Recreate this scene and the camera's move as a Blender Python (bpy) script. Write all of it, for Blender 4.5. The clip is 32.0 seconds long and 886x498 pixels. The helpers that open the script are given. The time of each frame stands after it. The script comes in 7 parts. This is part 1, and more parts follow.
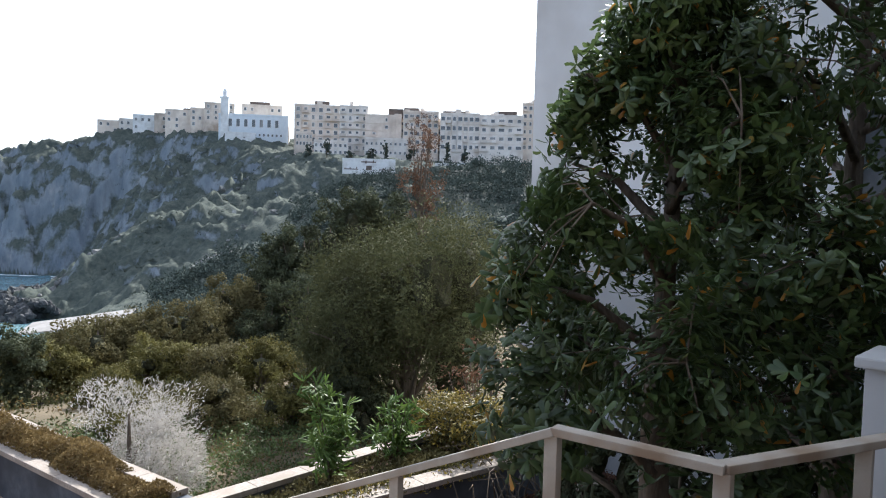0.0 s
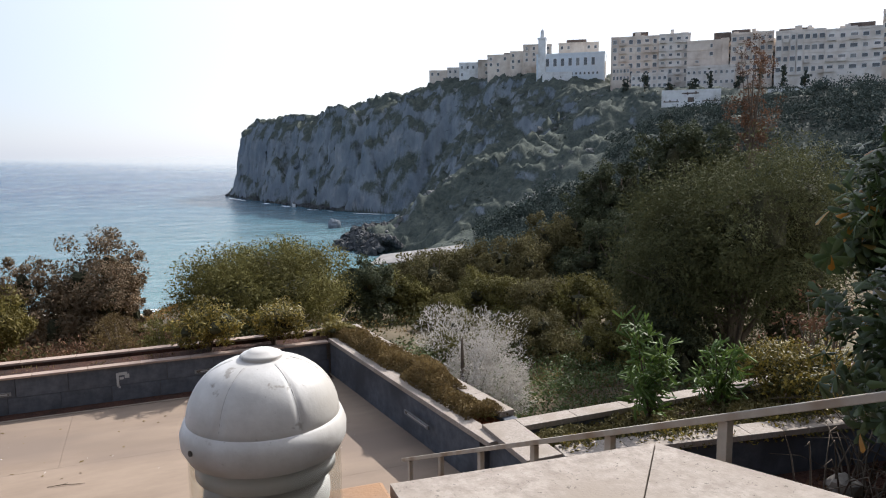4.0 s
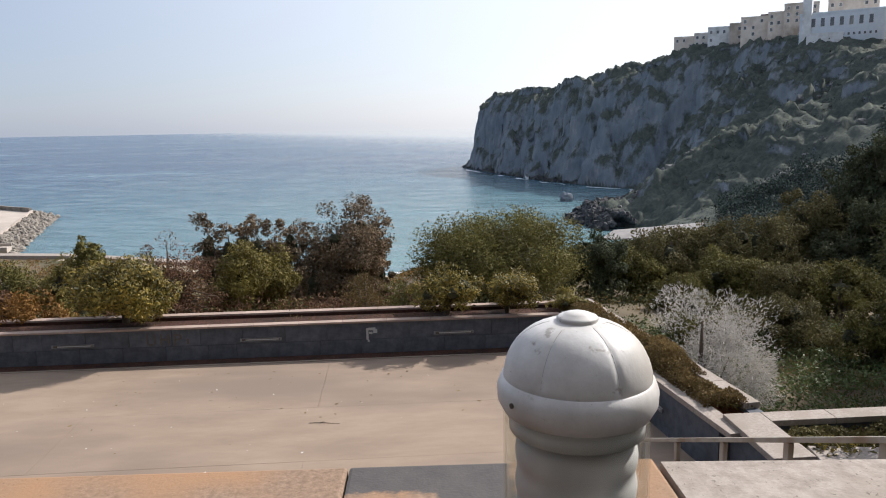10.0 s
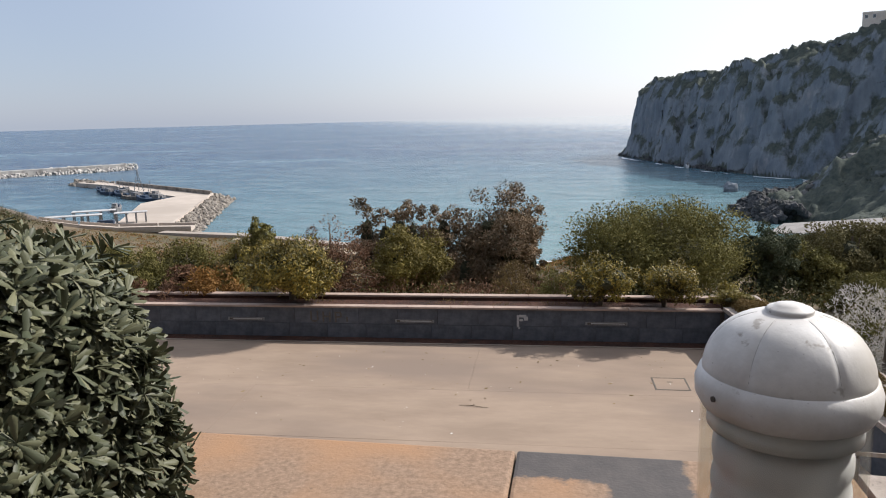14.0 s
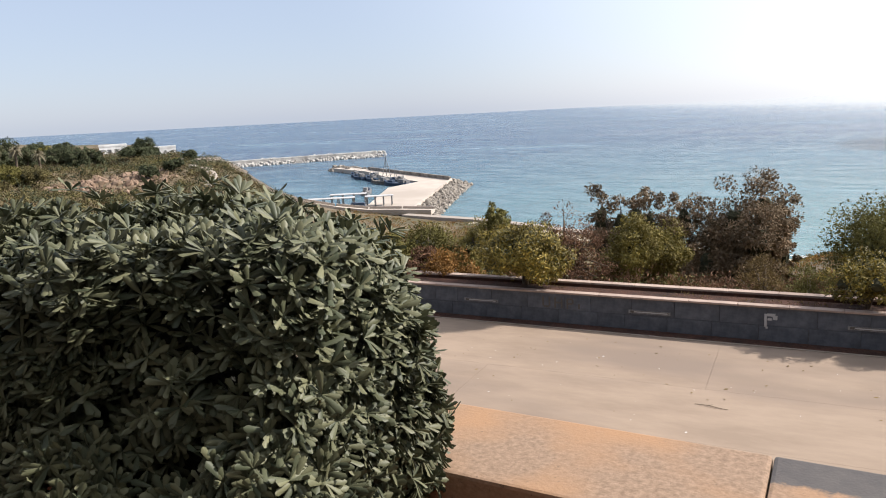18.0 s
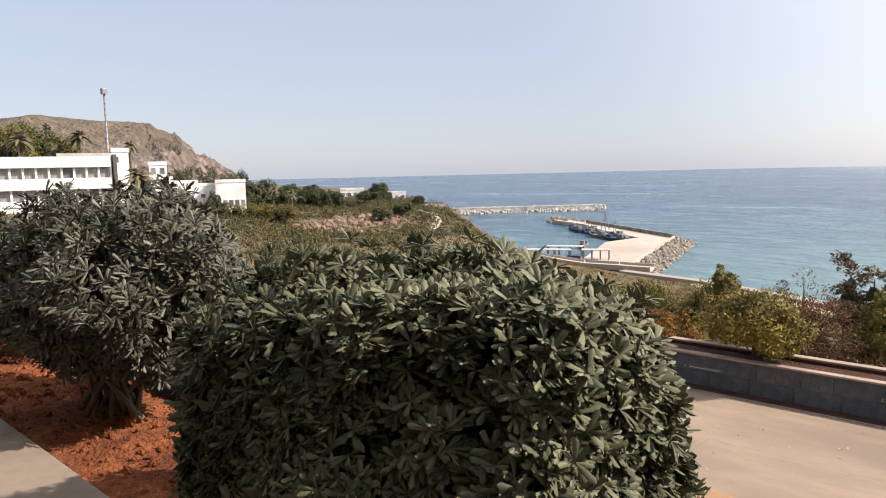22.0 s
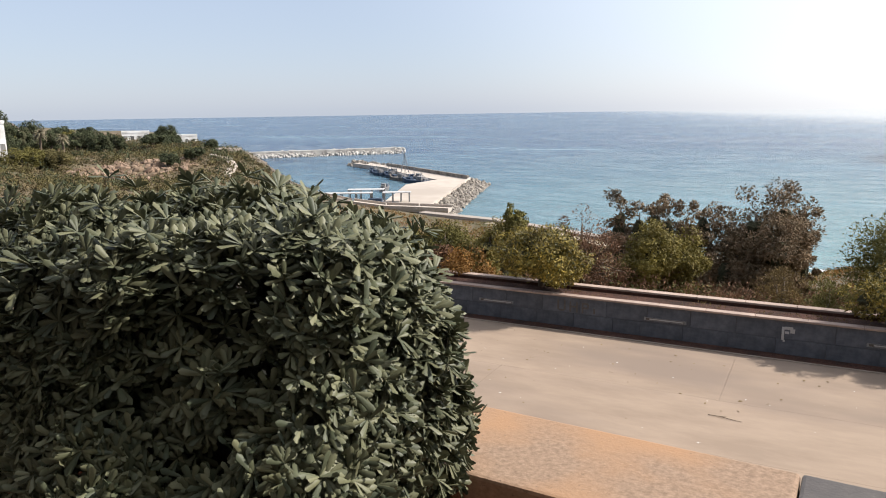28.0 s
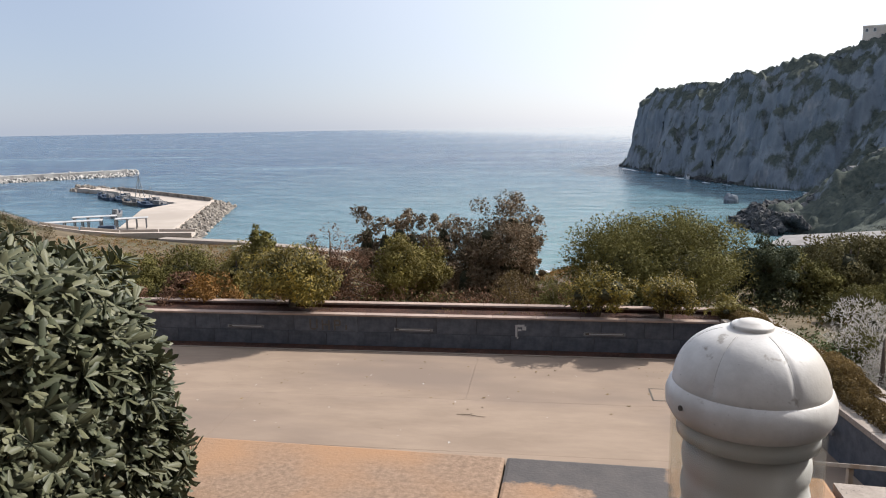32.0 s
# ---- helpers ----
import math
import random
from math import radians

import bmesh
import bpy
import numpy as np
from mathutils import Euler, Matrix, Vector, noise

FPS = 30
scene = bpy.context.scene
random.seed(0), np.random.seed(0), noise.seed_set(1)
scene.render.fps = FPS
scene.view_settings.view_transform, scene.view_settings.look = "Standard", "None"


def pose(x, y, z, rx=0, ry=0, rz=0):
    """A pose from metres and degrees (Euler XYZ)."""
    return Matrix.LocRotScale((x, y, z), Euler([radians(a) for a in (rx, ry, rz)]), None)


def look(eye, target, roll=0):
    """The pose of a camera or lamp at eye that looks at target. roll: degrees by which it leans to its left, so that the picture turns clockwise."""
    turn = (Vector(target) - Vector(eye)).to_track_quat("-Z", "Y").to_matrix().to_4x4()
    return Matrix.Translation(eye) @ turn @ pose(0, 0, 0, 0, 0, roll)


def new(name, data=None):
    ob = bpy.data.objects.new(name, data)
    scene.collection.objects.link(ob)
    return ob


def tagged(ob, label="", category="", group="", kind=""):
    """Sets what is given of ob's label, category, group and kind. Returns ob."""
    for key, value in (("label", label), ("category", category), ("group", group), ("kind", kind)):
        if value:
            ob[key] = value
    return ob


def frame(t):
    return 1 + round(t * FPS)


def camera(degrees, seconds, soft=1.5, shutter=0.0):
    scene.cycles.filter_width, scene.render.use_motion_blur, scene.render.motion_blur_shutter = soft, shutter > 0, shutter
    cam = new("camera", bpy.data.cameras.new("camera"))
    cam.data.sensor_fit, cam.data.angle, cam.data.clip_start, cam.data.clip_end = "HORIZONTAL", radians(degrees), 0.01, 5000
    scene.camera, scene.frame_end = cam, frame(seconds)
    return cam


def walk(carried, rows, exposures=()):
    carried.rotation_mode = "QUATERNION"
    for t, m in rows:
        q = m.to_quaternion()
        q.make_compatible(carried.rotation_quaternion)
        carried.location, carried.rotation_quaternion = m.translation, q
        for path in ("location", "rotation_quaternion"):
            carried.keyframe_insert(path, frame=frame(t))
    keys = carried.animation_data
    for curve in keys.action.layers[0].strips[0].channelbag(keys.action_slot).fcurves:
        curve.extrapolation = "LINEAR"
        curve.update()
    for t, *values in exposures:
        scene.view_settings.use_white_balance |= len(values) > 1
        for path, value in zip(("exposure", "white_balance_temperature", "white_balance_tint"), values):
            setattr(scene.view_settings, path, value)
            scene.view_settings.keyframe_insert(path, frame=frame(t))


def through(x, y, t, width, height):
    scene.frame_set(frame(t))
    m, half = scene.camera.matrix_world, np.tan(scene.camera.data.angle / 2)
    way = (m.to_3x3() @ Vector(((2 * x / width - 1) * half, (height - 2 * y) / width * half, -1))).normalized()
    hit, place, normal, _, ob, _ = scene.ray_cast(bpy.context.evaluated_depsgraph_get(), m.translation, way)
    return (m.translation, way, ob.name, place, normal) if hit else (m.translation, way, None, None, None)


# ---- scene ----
EXPOSURES = [(0.0, 1.02, 5850, 9), (1.2, 0.46, 5980, 10), (3.0, 0.38, 6050, 11), (6.0, 0.22, 6140, 12), (13.0, 0.16, 6180, 12), (16.0, 0.32, 6250, 12), (18.0, 0.5, 6340, 12), (20.0, 0.5, 6600, 13), (24.5, 0.54, 6880, 14), (28.0, 0.48, 6380, 11), (32.0, 0.28, 6240, 12)]
cam = camera(63.11, 32.0, soft=1.1)
PATH = [
    (0.0, pose(0.229, 0.013, 5.013, 87.07, -1.46, -46.79)),
    (0.5, pose(0.206, 0.012, 5.015, 85.75, -1.06, -42.02)),
    (1.0, pose(0.211, 0.019, 5.006, 85.32, -0.51, -38.06)),
    (1.5, pose(0.190, -0.001, 5.012, 85.00, -0.03, -35.16)),
    (2.0, pose(0.188, 0.004, 5.004, 84.10, 0.01, -32.06)),
    (2.5, pose(0.183, 0.005, 5.002, 82.84, 0.20, -29.48)),
    (3.0, pose(0.177, 0.001, 5.002, 82.36, 0.57, -26.42)),
    (3.5, pose(0.174, 0.012, 5.000, 82.15, 0.68, -23.94)),
    (5.5, pose(0.132, 0.047, 4.992, 81.58, 0.69, -18.15)),
    (6.0, pose(0.118, 0.056, 4.991, 81.04, 0.66, -16.14)),
    (6.5, pose(0.105, 0.046, 4.995, 80.92, 0.98, -14.00)),
    (7.0, pose(0.094, 0.049, 4.994, 80.84, 1.03, -12.62)),
    (7.5, pose(0.086, 0.046, 4.995, 81.00, 1.37, -10.97)),
    (8.0, pose(0.078, 0.052, 4.992, 80.81, 1.09, -9.68)),
    (8.5, pose(0.070, 0.046, 4.993, 80.58, 0.95, -8.29)),
    (9.0, pose(0.063, 0.043, 4.993, 80.30, 0.95, -7.08)),
    (9.5, pose(0.052, 0.037, 4.992, 80.41, 0.97, -5.49)),
    (10.0, pose(0.043, 0.051, 4.988, 80.20, 1.07, -3.93)),
    (10.5, pose(0.038, 0.074, 4.982, 79.70, 1.22, -2.10)),
    (11.0, pose(0.033, 0.074, 4.982, 79.69, 1.31, -0.78)),
    (11.5, pose(0.024, 0.064, 4.984, 79.79, 1.30, -0.07)),
    (12.0, pose(0.011, 0.066, 4.982, 79.56, 1.63, 2.34)),
    (12.5, pose(0.004, 0.059, 4.981, 79.80, 1.58, 3.93)),
    (13.0, pose(-0.002, 0.054, 4.980, 79.78, 1.55, 4.89)),
    (13.5, pose(-0.011, 0.055, 4.979, 79.24, 1.21, 5.96)),
    (14.0, pose(-0.020, 0.060, 4.976, 79.49, 1.51, 8.06)),
    (14.5, pose(-0.026, 0.054, 4.978, 79.92, 1.69, 9.67)),
    (16.5, pose(-0.044, 0.028, 4.978, 78.75, 2.67, 16.97)),
    (17.0, pose(-0.048, 0.024, 4.981, 78.44, 2.94, 19.96)),
    (17.5, pose(-0.059, 0.020, 4.982, 78.13, 3.38, 23.10)),
    (18.0, pose(-0.058, -0.010, 4.993, 79.12, 2.96, 26.35)),
    (18.5, pose(-0.084, -0.017, 5.008, 81.60, 2.05, 29.65)),
    (19.0, pose(-0.090, -0.036, 5.021, 82.72, 1.40, 31.41)),
    (19.5, pose(-0.091, -0.048, 5.029, 83.40, 1.81, 34.05)),
    (20.0, pose(-0.091, -0.036, 5.029, 82.99, 2.41, 36.82)),
    (20.5, pose(-0.091, -0.038, 5.029, 82.95, 2.55, 38.75)),
    (21.0, pose(-0.110, -0.044, 5.027, 83.27, 2.13, 40.48)),
    (21.5, pose(-0.115, -0.066, 5.028, 83.71, 1.57, 41.74)),
    (22.0, pose(-0.130, -0.075, 5.027, 83.82, 1.34, 43.65)),
    (22.5, pose(-0.136, -0.077, 5.025, 83.83, 1.12, 44.67)),
    (23.0, pose(-0.144, -0.078, 5.025, 83.86, 1.14, 46.43)),
    (23.5, pose(-0.150, -0.081, 5.024, 83.97, 0.97, 47.70)),
    (24.0, pose(-0.158, -0.087, 5.023, 84.34, 0.74, 48.87)),
    (24.5, pose(-0.160, -0.096, 5.023, 84.28, 0.46, 49.01)),
    (26.5, pose(-0.129, -0.092, 5.013, 81.35, 0.09, 39.95)),
    (27.0, pose(-0.130, -0.060, 5.008, 80.36, 0.06, 34.86)),
    (27.5, pose(-0.103, -0.038, 5.007, 80.10, 0.82, 30.05)),
    (28.0, pose(-0.099, -0.024, 5.000, 79.06, 0.89, 27.98)),
    (28.5, pose(-0.087, -0.010, 4.999, 77.89, 0.67, 24.48)),
    (29.0, pose(-0.069, 0.003, 4.997, 78.94, 0.32, 19.66)),
    (29.5, pose(-0.039, 0.012, 4.995, 79.07, 0.30, 16.18)),
    (30.0, pose(-0.024, 0.001, 4.997, 79.57, 0.04, 12.89)),
    (30.5, pose(-0.009, -0.014, 5.001, 80.22, 0.18, 10.80)),
    (31.0, pose(-0.003, -0.039, 5.010, 80.48, 0.62, 10.32)),
    (31.5, pose(0.002, -0.027, 5.003, 80.16, 0.54, 10.00)),
    (32.0, pose(0.007, -0.013, 5.003, 80.19, 0.99, 8.16)),
]
walk(cam, PATH, EXPOSURES)

# ---- light ----
SUN_AZ, SUN_EL = 58.0, 38.0          # degrees right of +y, degrees up
world = bpy.data.worlds.new("world")
scene.world = world
world.use_nodes = True
wn = world.node_tree.nodes
sky = wn.new("ShaderNodeTexSky")
sky.sky_type = "NISHITA"
sky.sun_disc = False
sky.sun_elevation = radians(SUN_EL)
sky.sun_rotation = radians(SUN_AZ)
sky.altitude = 30
sky.air_density = 1.0
sky.dust_density = 0.8
sky.ozone_density = 1.0
bg = wn["Background"]
bg.inputs["Strength"].default_value = 0.12
wl_ = world.node_tree.links
# thin sea haze: pale all over, palest towards the sun
sky_dir = wn.new("ShaderNodeTexCoord")
SUN_DIR = Vector((math.sin(radians(SUN_AZ)) * math.cos(radians(SUN_EL)), math.cos(radians(SUN_AZ)) * math.cos(radians(SUN_EL)), math.sin(radians(SUN_EL))))
towards = wn.new("ShaderNodeVectorMath")
towards.operation = "DOT_PRODUCT"
wl_.new(sky_dir.outputs["Generated"], towards.inputs[0])
towards.inputs[1].default_value = SUN_DIR
glow = wn.new("ShaderNodeValToRGB")
glow.color_ramp.elements[0].position, glow.color_ramp.elements[1].position = -0.12, 0.82
glow.color_ramp.elements[0].color = (3.35, 3.8, 4.7, 1)
glow.color_ramp.elements[1].color = (9.0, 9.0, 9.1, 1)
glow.color_ramp.interpolation = "EASE"
wl_.new(towards.outputs["Value"], glow.inputs[0])
veil = wn.new("ShaderNodeMixRGB")
veil.inputs[0].default_value = 0.72
wl_.new(sky.outputs[0], veil.inputs[1])
wl_.new(glow.outputs[0], veil.inputs[2])
wl_.new(veil.outputs[0], bg.inputs["Color"])
sun_data = bpy.data.lights.new("sun", "SUN")
sun_data.energy = 5.4
sun_data.angle = radians(0.6)
sun_data.color = (1.0, 0.93, 0.83)
sun = new("sun", sun_data)
sun.matrix_world = look(SUN_DIR * 100, (0, 0, 0))

# ---- materials ----
def surface(name, c1, c2, scale=4.0, rough=0.8, bump=0.3, bump_scale=None, c3=None, big=0.4, random=0.0, spec=0.3, metal=0.0, stretch=(1, 1, 1), dist=0.02):
    """Two tones by fine noise, a third in large stains, and a fine relief; scales are per metre."""
    m = bpy.data.materials.new(name)
    m.use_nodes = True
    n, l = m.node_tree.nodes, m.node_tree.links
    b = n["Principled BSDF"]
    tc = n.new("ShaderNodeTexCoord")
    mp = n.new("ShaderNodeMapping")
    mp.inputs["Scale"].default_value = stretch
    l.new(tc.outputs["Object"], mp.inputs["Vector"])
    f1 = n.new("ShaderNodeTexNoise")
    f1.inputs["Scale"].default_value = scale
    f1.inputs["Detail"].default_value = 6
    f1.inputs["Roughness"].default_value = 0.65
    l.new(mp.outputs[0], f1.inputs["Vector"])
    r1 = n.new("ShaderNodeValToRGB")
    r1.color_ramp.elements[0].position, r1.color_ramp.elements[1].position = 0.36, 0.64
    r1.color_ramp.elements[0].color, r1.color_ramp.elements[1].color = (*c1, 1), (*c2, 1)
    l.new(f1.outputs["Fac"], r1.inputs[0])
    col = r1.outputs[0]
    if c3:
        f2 = n.new("ShaderNodeTexNoise")
        f2.inputs["Scale"].default_value = big
        f2.inputs["Detail"].default_value = 4
        l.new(mp.outputs[0], f2.inputs["Vector"])
        r2 = n.new("ShaderNodeValToRGB")
        r2.color_ramp.elements[0].position, r2.color_ramp.elements[1].position = 0.46, 0.66
        l.new(f2.outputs["Fac"], r2.inputs[0])
        mx = n.new("ShaderNodeMixRGB")
        l.new(r2.outputs[0], mx.inputs[0])
        l.new(col, mx.inputs[1])
        mx.inputs[2].default_value = (*c3, 1)
        col = mx.outputs[0]
    if random:
        oi = n.new("ShaderNodeObjectInfo")
        mr = n.new("ShaderNodeMapRange")
        mr.inputs["To Min"].default_value, mr.inputs["To Max"].default_value = 1 - random, 1 + random
        l.new(oi.outputs["Random"], mr.inputs["Value"])
        hs = n.new("ShaderNodeHueSaturation")
        l.new(mr.outputs[0], hs.inputs["Value"])
        l.new(col, hs.inputs["Color"])
        col = hs.outputs[0]
    l.new(col, b.inputs["Base Color"])
    b.inputs["Roughness"].default_value = rough
    b.inputs["Specular IOR Level"].default_value = spec
    b.inputs["Metallic"].default_value = metal
    if bump:
        f3 = n.new("ShaderNodeTexNoise")
        f3.inputs["Scale"].default_value = bump_scale or scale * 6
        f3.inputs["Detail"].default_value = 5
        l.new(mp.outputs[0], f3.inputs["Vector"])
        bp = n.new("ShaderNodeBump")
        bp.inputs["Strength"].default_value = bump
        bp.inputs["Distance"].default_value = dist
        l.new(f3.outputs["Fac"], bp.inputs["Height"])
        l.new(bp.outputs[0], b.inputs["Normal"])
    return m


def pitted(m, dark, scale, share):
    """Small dark pits and lichen spots over an existing surface."""
    n, l = m.node_tree.nodes, m.node_tree.links
    b = n["Principled BSDF"]
    base = b.inputs["Base Color"].links[0].from_socket
    tc = n.new("ShaderNodeTexCoord")
    f = n.new("ShaderNodeTexNoise")
    f.inputs["Scale"].default_value = scale
    f.inputs["Detail"].default_value = 4
    f.inputs["Roughness"].default_value = 0.6
    l.new(tc.outputs["Object"], f.inputs["Vector"])
    mr = n.new("ShaderNodeMapRange")
    mr.inputs["From Min"].default_value, mr.inputs["From Max"].default_value = share, share + 0.06
    mr.inputs["To Max"].default_value = 0.75
    l.new(f.outputs["Fac"], mr.inputs["Value"])
    mx = n.new("ShaderNodeMixRGB")
    l.new(mr.outputs[0], mx.inputs[0])
    l.new(base, mx.inputs[1])
    mx.inputs[2].default_value = (*dark, 1)
    l.new(mx.outputs[0], b.inputs["Base Color"])
    return m


def foliage(name, c1, c2, rough=0.55, spec=0.3, through=0.25, vary=0.35, dry=None, dry_share=0.0, even=0.22):
    """Leaves: colour varies leaf by leaf (even: how far the two tones close up); a little light passes through."""
    c1, c2 = [a + (b - a) * even for a, b in zip(c1, c2)], [b + (a - b) * even for a, b in zip(c1, c2)]
    m = bpy.data.materials.new(name)
    m.use_nodes = True
    n, l = m.node_tree.nodes, m.node_tree.links
    b = n["Principled BSDF"]
    g = n.new("ShaderNodeNewGeometry")
    r = n.new("ShaderNodeValToRGB")
    r.color_ramp.elements[0].color, r.color_ramp.elements[1].color = (*c1, 1), (*c2, 1)
    r.color_ramp.elements[1].position = 1 - dry_share
    if dry:
        e = r.color_ramp.elements.new(min(0.999, 1 - dry_share + 0.02))
        e.color = (*dry, 1)
    oi = n.new("ShaderNodeObjectInfo")
    add = n.new("ShaderNodeMath")
    l.new(g.outputs["Random Per Island"], add.inputs[0])
    l.new(oi.outputs["Random"], add.inputs[1])
    fr = n.new("ShaderNodeMath")
    fr.operation = "FRACT"
    l.new(add.outputs[0], fr.inputs[0])
    l.new(fr.outputs[0], r.inputs[0])
    tc = n.new("ShaderNodeTexCoord")
    f = n.new("ShaderNodeTexNoise")
    f.inputs["Scale"].default_value = 0.9
    f.inputs["Detail"].default_value = 3
    l.new(tc.outputs["Object"], f.inputs["Vector"])
    mr = n.new("ShaderNodeMapRange")
    mr.inputs["From Min"].default_value, mr.inputs["From Max"].default_value = 0.3, 0.7
    mr.inputs["To Min"].default_value, mr.inputs["To Max"].default_value = 1 - vary, 1 + vary
    l.new(f.outputs["Fac"], mr.inputs["Value"])
    hs = n.new("ShaderNodeHueSaturation")
    l.new(mr.outputs[0], hs.inputs["Value"])
    l.new(r.outputs[0], hs.inputs["Color"])
    l.new(hs.outputs[0], b.inputs["Base Color"])
    b.inputs["Roughness"].default_value = rough
    b.inputs["Specular IOR Level"].default_value = spec
    tr = n.new("ShaderNodeBsdfTranslucent")
    l.new(hs.outputs[0], tr.inputs["Color"])
    mix = n.new("ShaderNodeMixShader")
    mix.inputs[0].default_value = through
    l.new(b.outputs[0], mix.inputs[1])
    l.new(tr.outputs[0], mix.inputs[2])
    l.new(mix.outputs[0], n["Material Output"].inputs["Surface"])
    return m


def glass(name):
    """Thin clear acrylic: mostly clear, with a faint gloss."""
    m = bpy.data.materials.new(name)
    m.use_nodes = True
    n, l = m.node_tree.nodes, m.node_tree.links
    tr = n.new("ShaderNodeBsdfTransparent")
    tr.inputs["Color"].default_value = (0.94, 0.94, 0.92, 1)
    mix = n.new("ShaderNodeMixShader")
    mix.inputs[0].default_value = 0.07
    gl = n.new("ShaderNodeBsdfGlossy")
    gl.inputs["Roughness"].default_value = 0.12
    l.new(tr.outputs[0], mix.inputs[1])
    l.new(gl.outputs[0], mix.inputs[2])
    l.new(mix.outputs[0], n["Material Output"].inputs["Surface"])
    return m


def water_material():
    m = bpy.data.materials.new("sea_water")
    m.use_nodes = True
    n, l = m.node_tree.nodes, m.node_tree.links
    b = n["Principled BSDF"]
    tc = n.new("ShaderNodeTexCoord")
    # shallow water over sand by the beach, deep water outside
    sep = n.new("ShaderNodeVectorMath")
    sep.operation = "DISTANCE"
    l.new(tc.outputs["Object"], sep.inputs[0])
    sep.inputs[1].default_value = (40, 150, 0)
    mr = n.new("ShaderNodeMapRange")
    mr.inputs["From Min"].default_value, mr.inputs["From Max"].default_value = 20, 480
    l.new(sep.outputs["Value"], mr.inputs["Value"])
    rp = n.new("ShaderNodeValToRGB")
    rp.color_ramp.elements[0].color = (0.14, 0.24, 0.25, 1)
    rp.color_ramp.elements[1].color = (0.012, 0.044, 0.105, 1)
    e = rp.color_ramp.elements.new(0.45)
    e.color = (0.054, 0.122, 0.17, 1)
    l.new(mr.outputs[0], rp.inputs[0])
    # wind streaks
    mp = n.new("ShaderNodeMapping")
    mp.inputs["Scale"].default_value = (0.0025, 0.011, 1)
    mp.inputs["Rotation"].default_value = (0, 0, radians(-12))
    l.new(tc.outputs["Object"], mp.inputs["Vector"])
    st = n.new("ShaderNodeTexNoise")
    st.inputs["Scale"].default_value = 1.0
    st.inputs["Detail"].default_value = 7
    st.inputs["Roughness"].default_value = 0.6
    st.inputs["Distortion"].default_value = 0.8
    l.new(mp.outputs[0], st.inputs["Vector"])
    sr = n.new("ShaderNodeMapRange")
    sr.inputs["From Min"].default_value, sr.inputs["From Max"].default_value = 0.42, 0.68
    sr.inputs["To Min"].default_value, sr.inputs["To Max"].default_value = 0.16, 0.30
    l.new(st.outputs["Fac"], sr.inputs["Value"])
    axes = n.new("ShaderNodeSeparateXYZ")
    l.new(tc.outputs["Object"], axes.inputs[0])
    lee = n.new("ShaderNodeMath")
    lee.operation = "MULTIPLY_ADD"
    l.new(axes.outputs[1], lee.inputs[0])
    lee.inputs[1].default_value = 0.35
    l.new(axes.outputs[0], lee.inputs[2])
    ruffle = n.new("ShaderNodeMapRange")
    ruffle.interpolation_type = "SMOOTHSTEP"
    ruffle.inputs["From Min"].default_value, ruffle.inputs["From Max"].default_value = 60, 900
    ruffle.inputs["To Min"].default_value, ruffle.inputs["To Max"].default_value = 1.0, 0.08
    l.new(lee.outputs[0], ruffle.inputs["Value"])
    calm = n.new("ShaderNodeMath")
    calm.operation = "MULTIPLY"
    l.new(sr.outputs[0], calm.inputs[0])
    l.new(ruffle.outputs[0], calm.inputs[1])
    l.new(calm.outputs[0], b.inputs["Roughness"])
    # sheen of the streaks, painted as a paler base colour
    slick_sheen = n.new("ShaderNodeMapRange")
    slick_sheen.inputs["From Min"].default_value, slick_sheen.inputs["From Max"].default_value = 0.5, 0.66
    slick_sheen.inputs["To Max"].default_value = 0.5
    l.new(st.outputs["Fac"], slick_sheen.inputs["Value"])
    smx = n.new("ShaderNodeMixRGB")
    l.new(slick_sheen.outputs[0], smx.inputs[0])
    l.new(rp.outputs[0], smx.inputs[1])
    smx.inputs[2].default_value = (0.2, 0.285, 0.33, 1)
    # glint on the wave crests, likewise a lighter colour mixed in
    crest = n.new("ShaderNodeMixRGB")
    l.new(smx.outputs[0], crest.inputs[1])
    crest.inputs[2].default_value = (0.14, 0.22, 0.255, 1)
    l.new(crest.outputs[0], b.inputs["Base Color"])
    b.inputs["IOR"].default_value = 1.33
    b.inputs["Specular IOR Level"].default_value = 0.27
    # swell and ripples
    mp2 = n.new("ShaderNodeMapping")
    mp2.inputs["Scale"].default_value = (0.045, 0.1, 1)
    mp2.inputs["Rotation"].default_value = (0, 0, radians(8))
    l.new(tc.outputs["Object"], mp2.inputs["Vector"])
    w = n.new("ShaderNodeTexNoise")
    w.inputs["Scale"].default_value = 1.0
    w.inputs["Detail"].default_value = 6
    w.inputs["Roughness"].default_value = 0.62
    l.new(mp2.outputs[0], w.inputs["Vector"])
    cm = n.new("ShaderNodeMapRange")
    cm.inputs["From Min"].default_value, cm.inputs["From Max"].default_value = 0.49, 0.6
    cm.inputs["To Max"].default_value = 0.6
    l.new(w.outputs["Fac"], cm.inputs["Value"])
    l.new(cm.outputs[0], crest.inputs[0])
    bp = n.new("ShaderNodeBump")
    l.new(ruffle.outputs[0], bp.inputs["Strength"])
    bp.inputs["Distance"].default_value = 4.5
    l.new(w.outputs["Fac"], bp.inputs["Height"])
    # short wavelets driven by the wind
    mp3 = n.new("ShaderNodeMapping")
    mp3.inputs["Scale"].default_value = (0.16, 0.5, 1)
    mp3.inputs["Rotation"].default_value = (0, 0, radians(-14))
    l.new(tc.outputs["Object"], mp3.inputs["Vector"])
    w2 = n.new("ShaderNodeTexNoise")
    w2.inputs["Scale"].default_value = 1.0
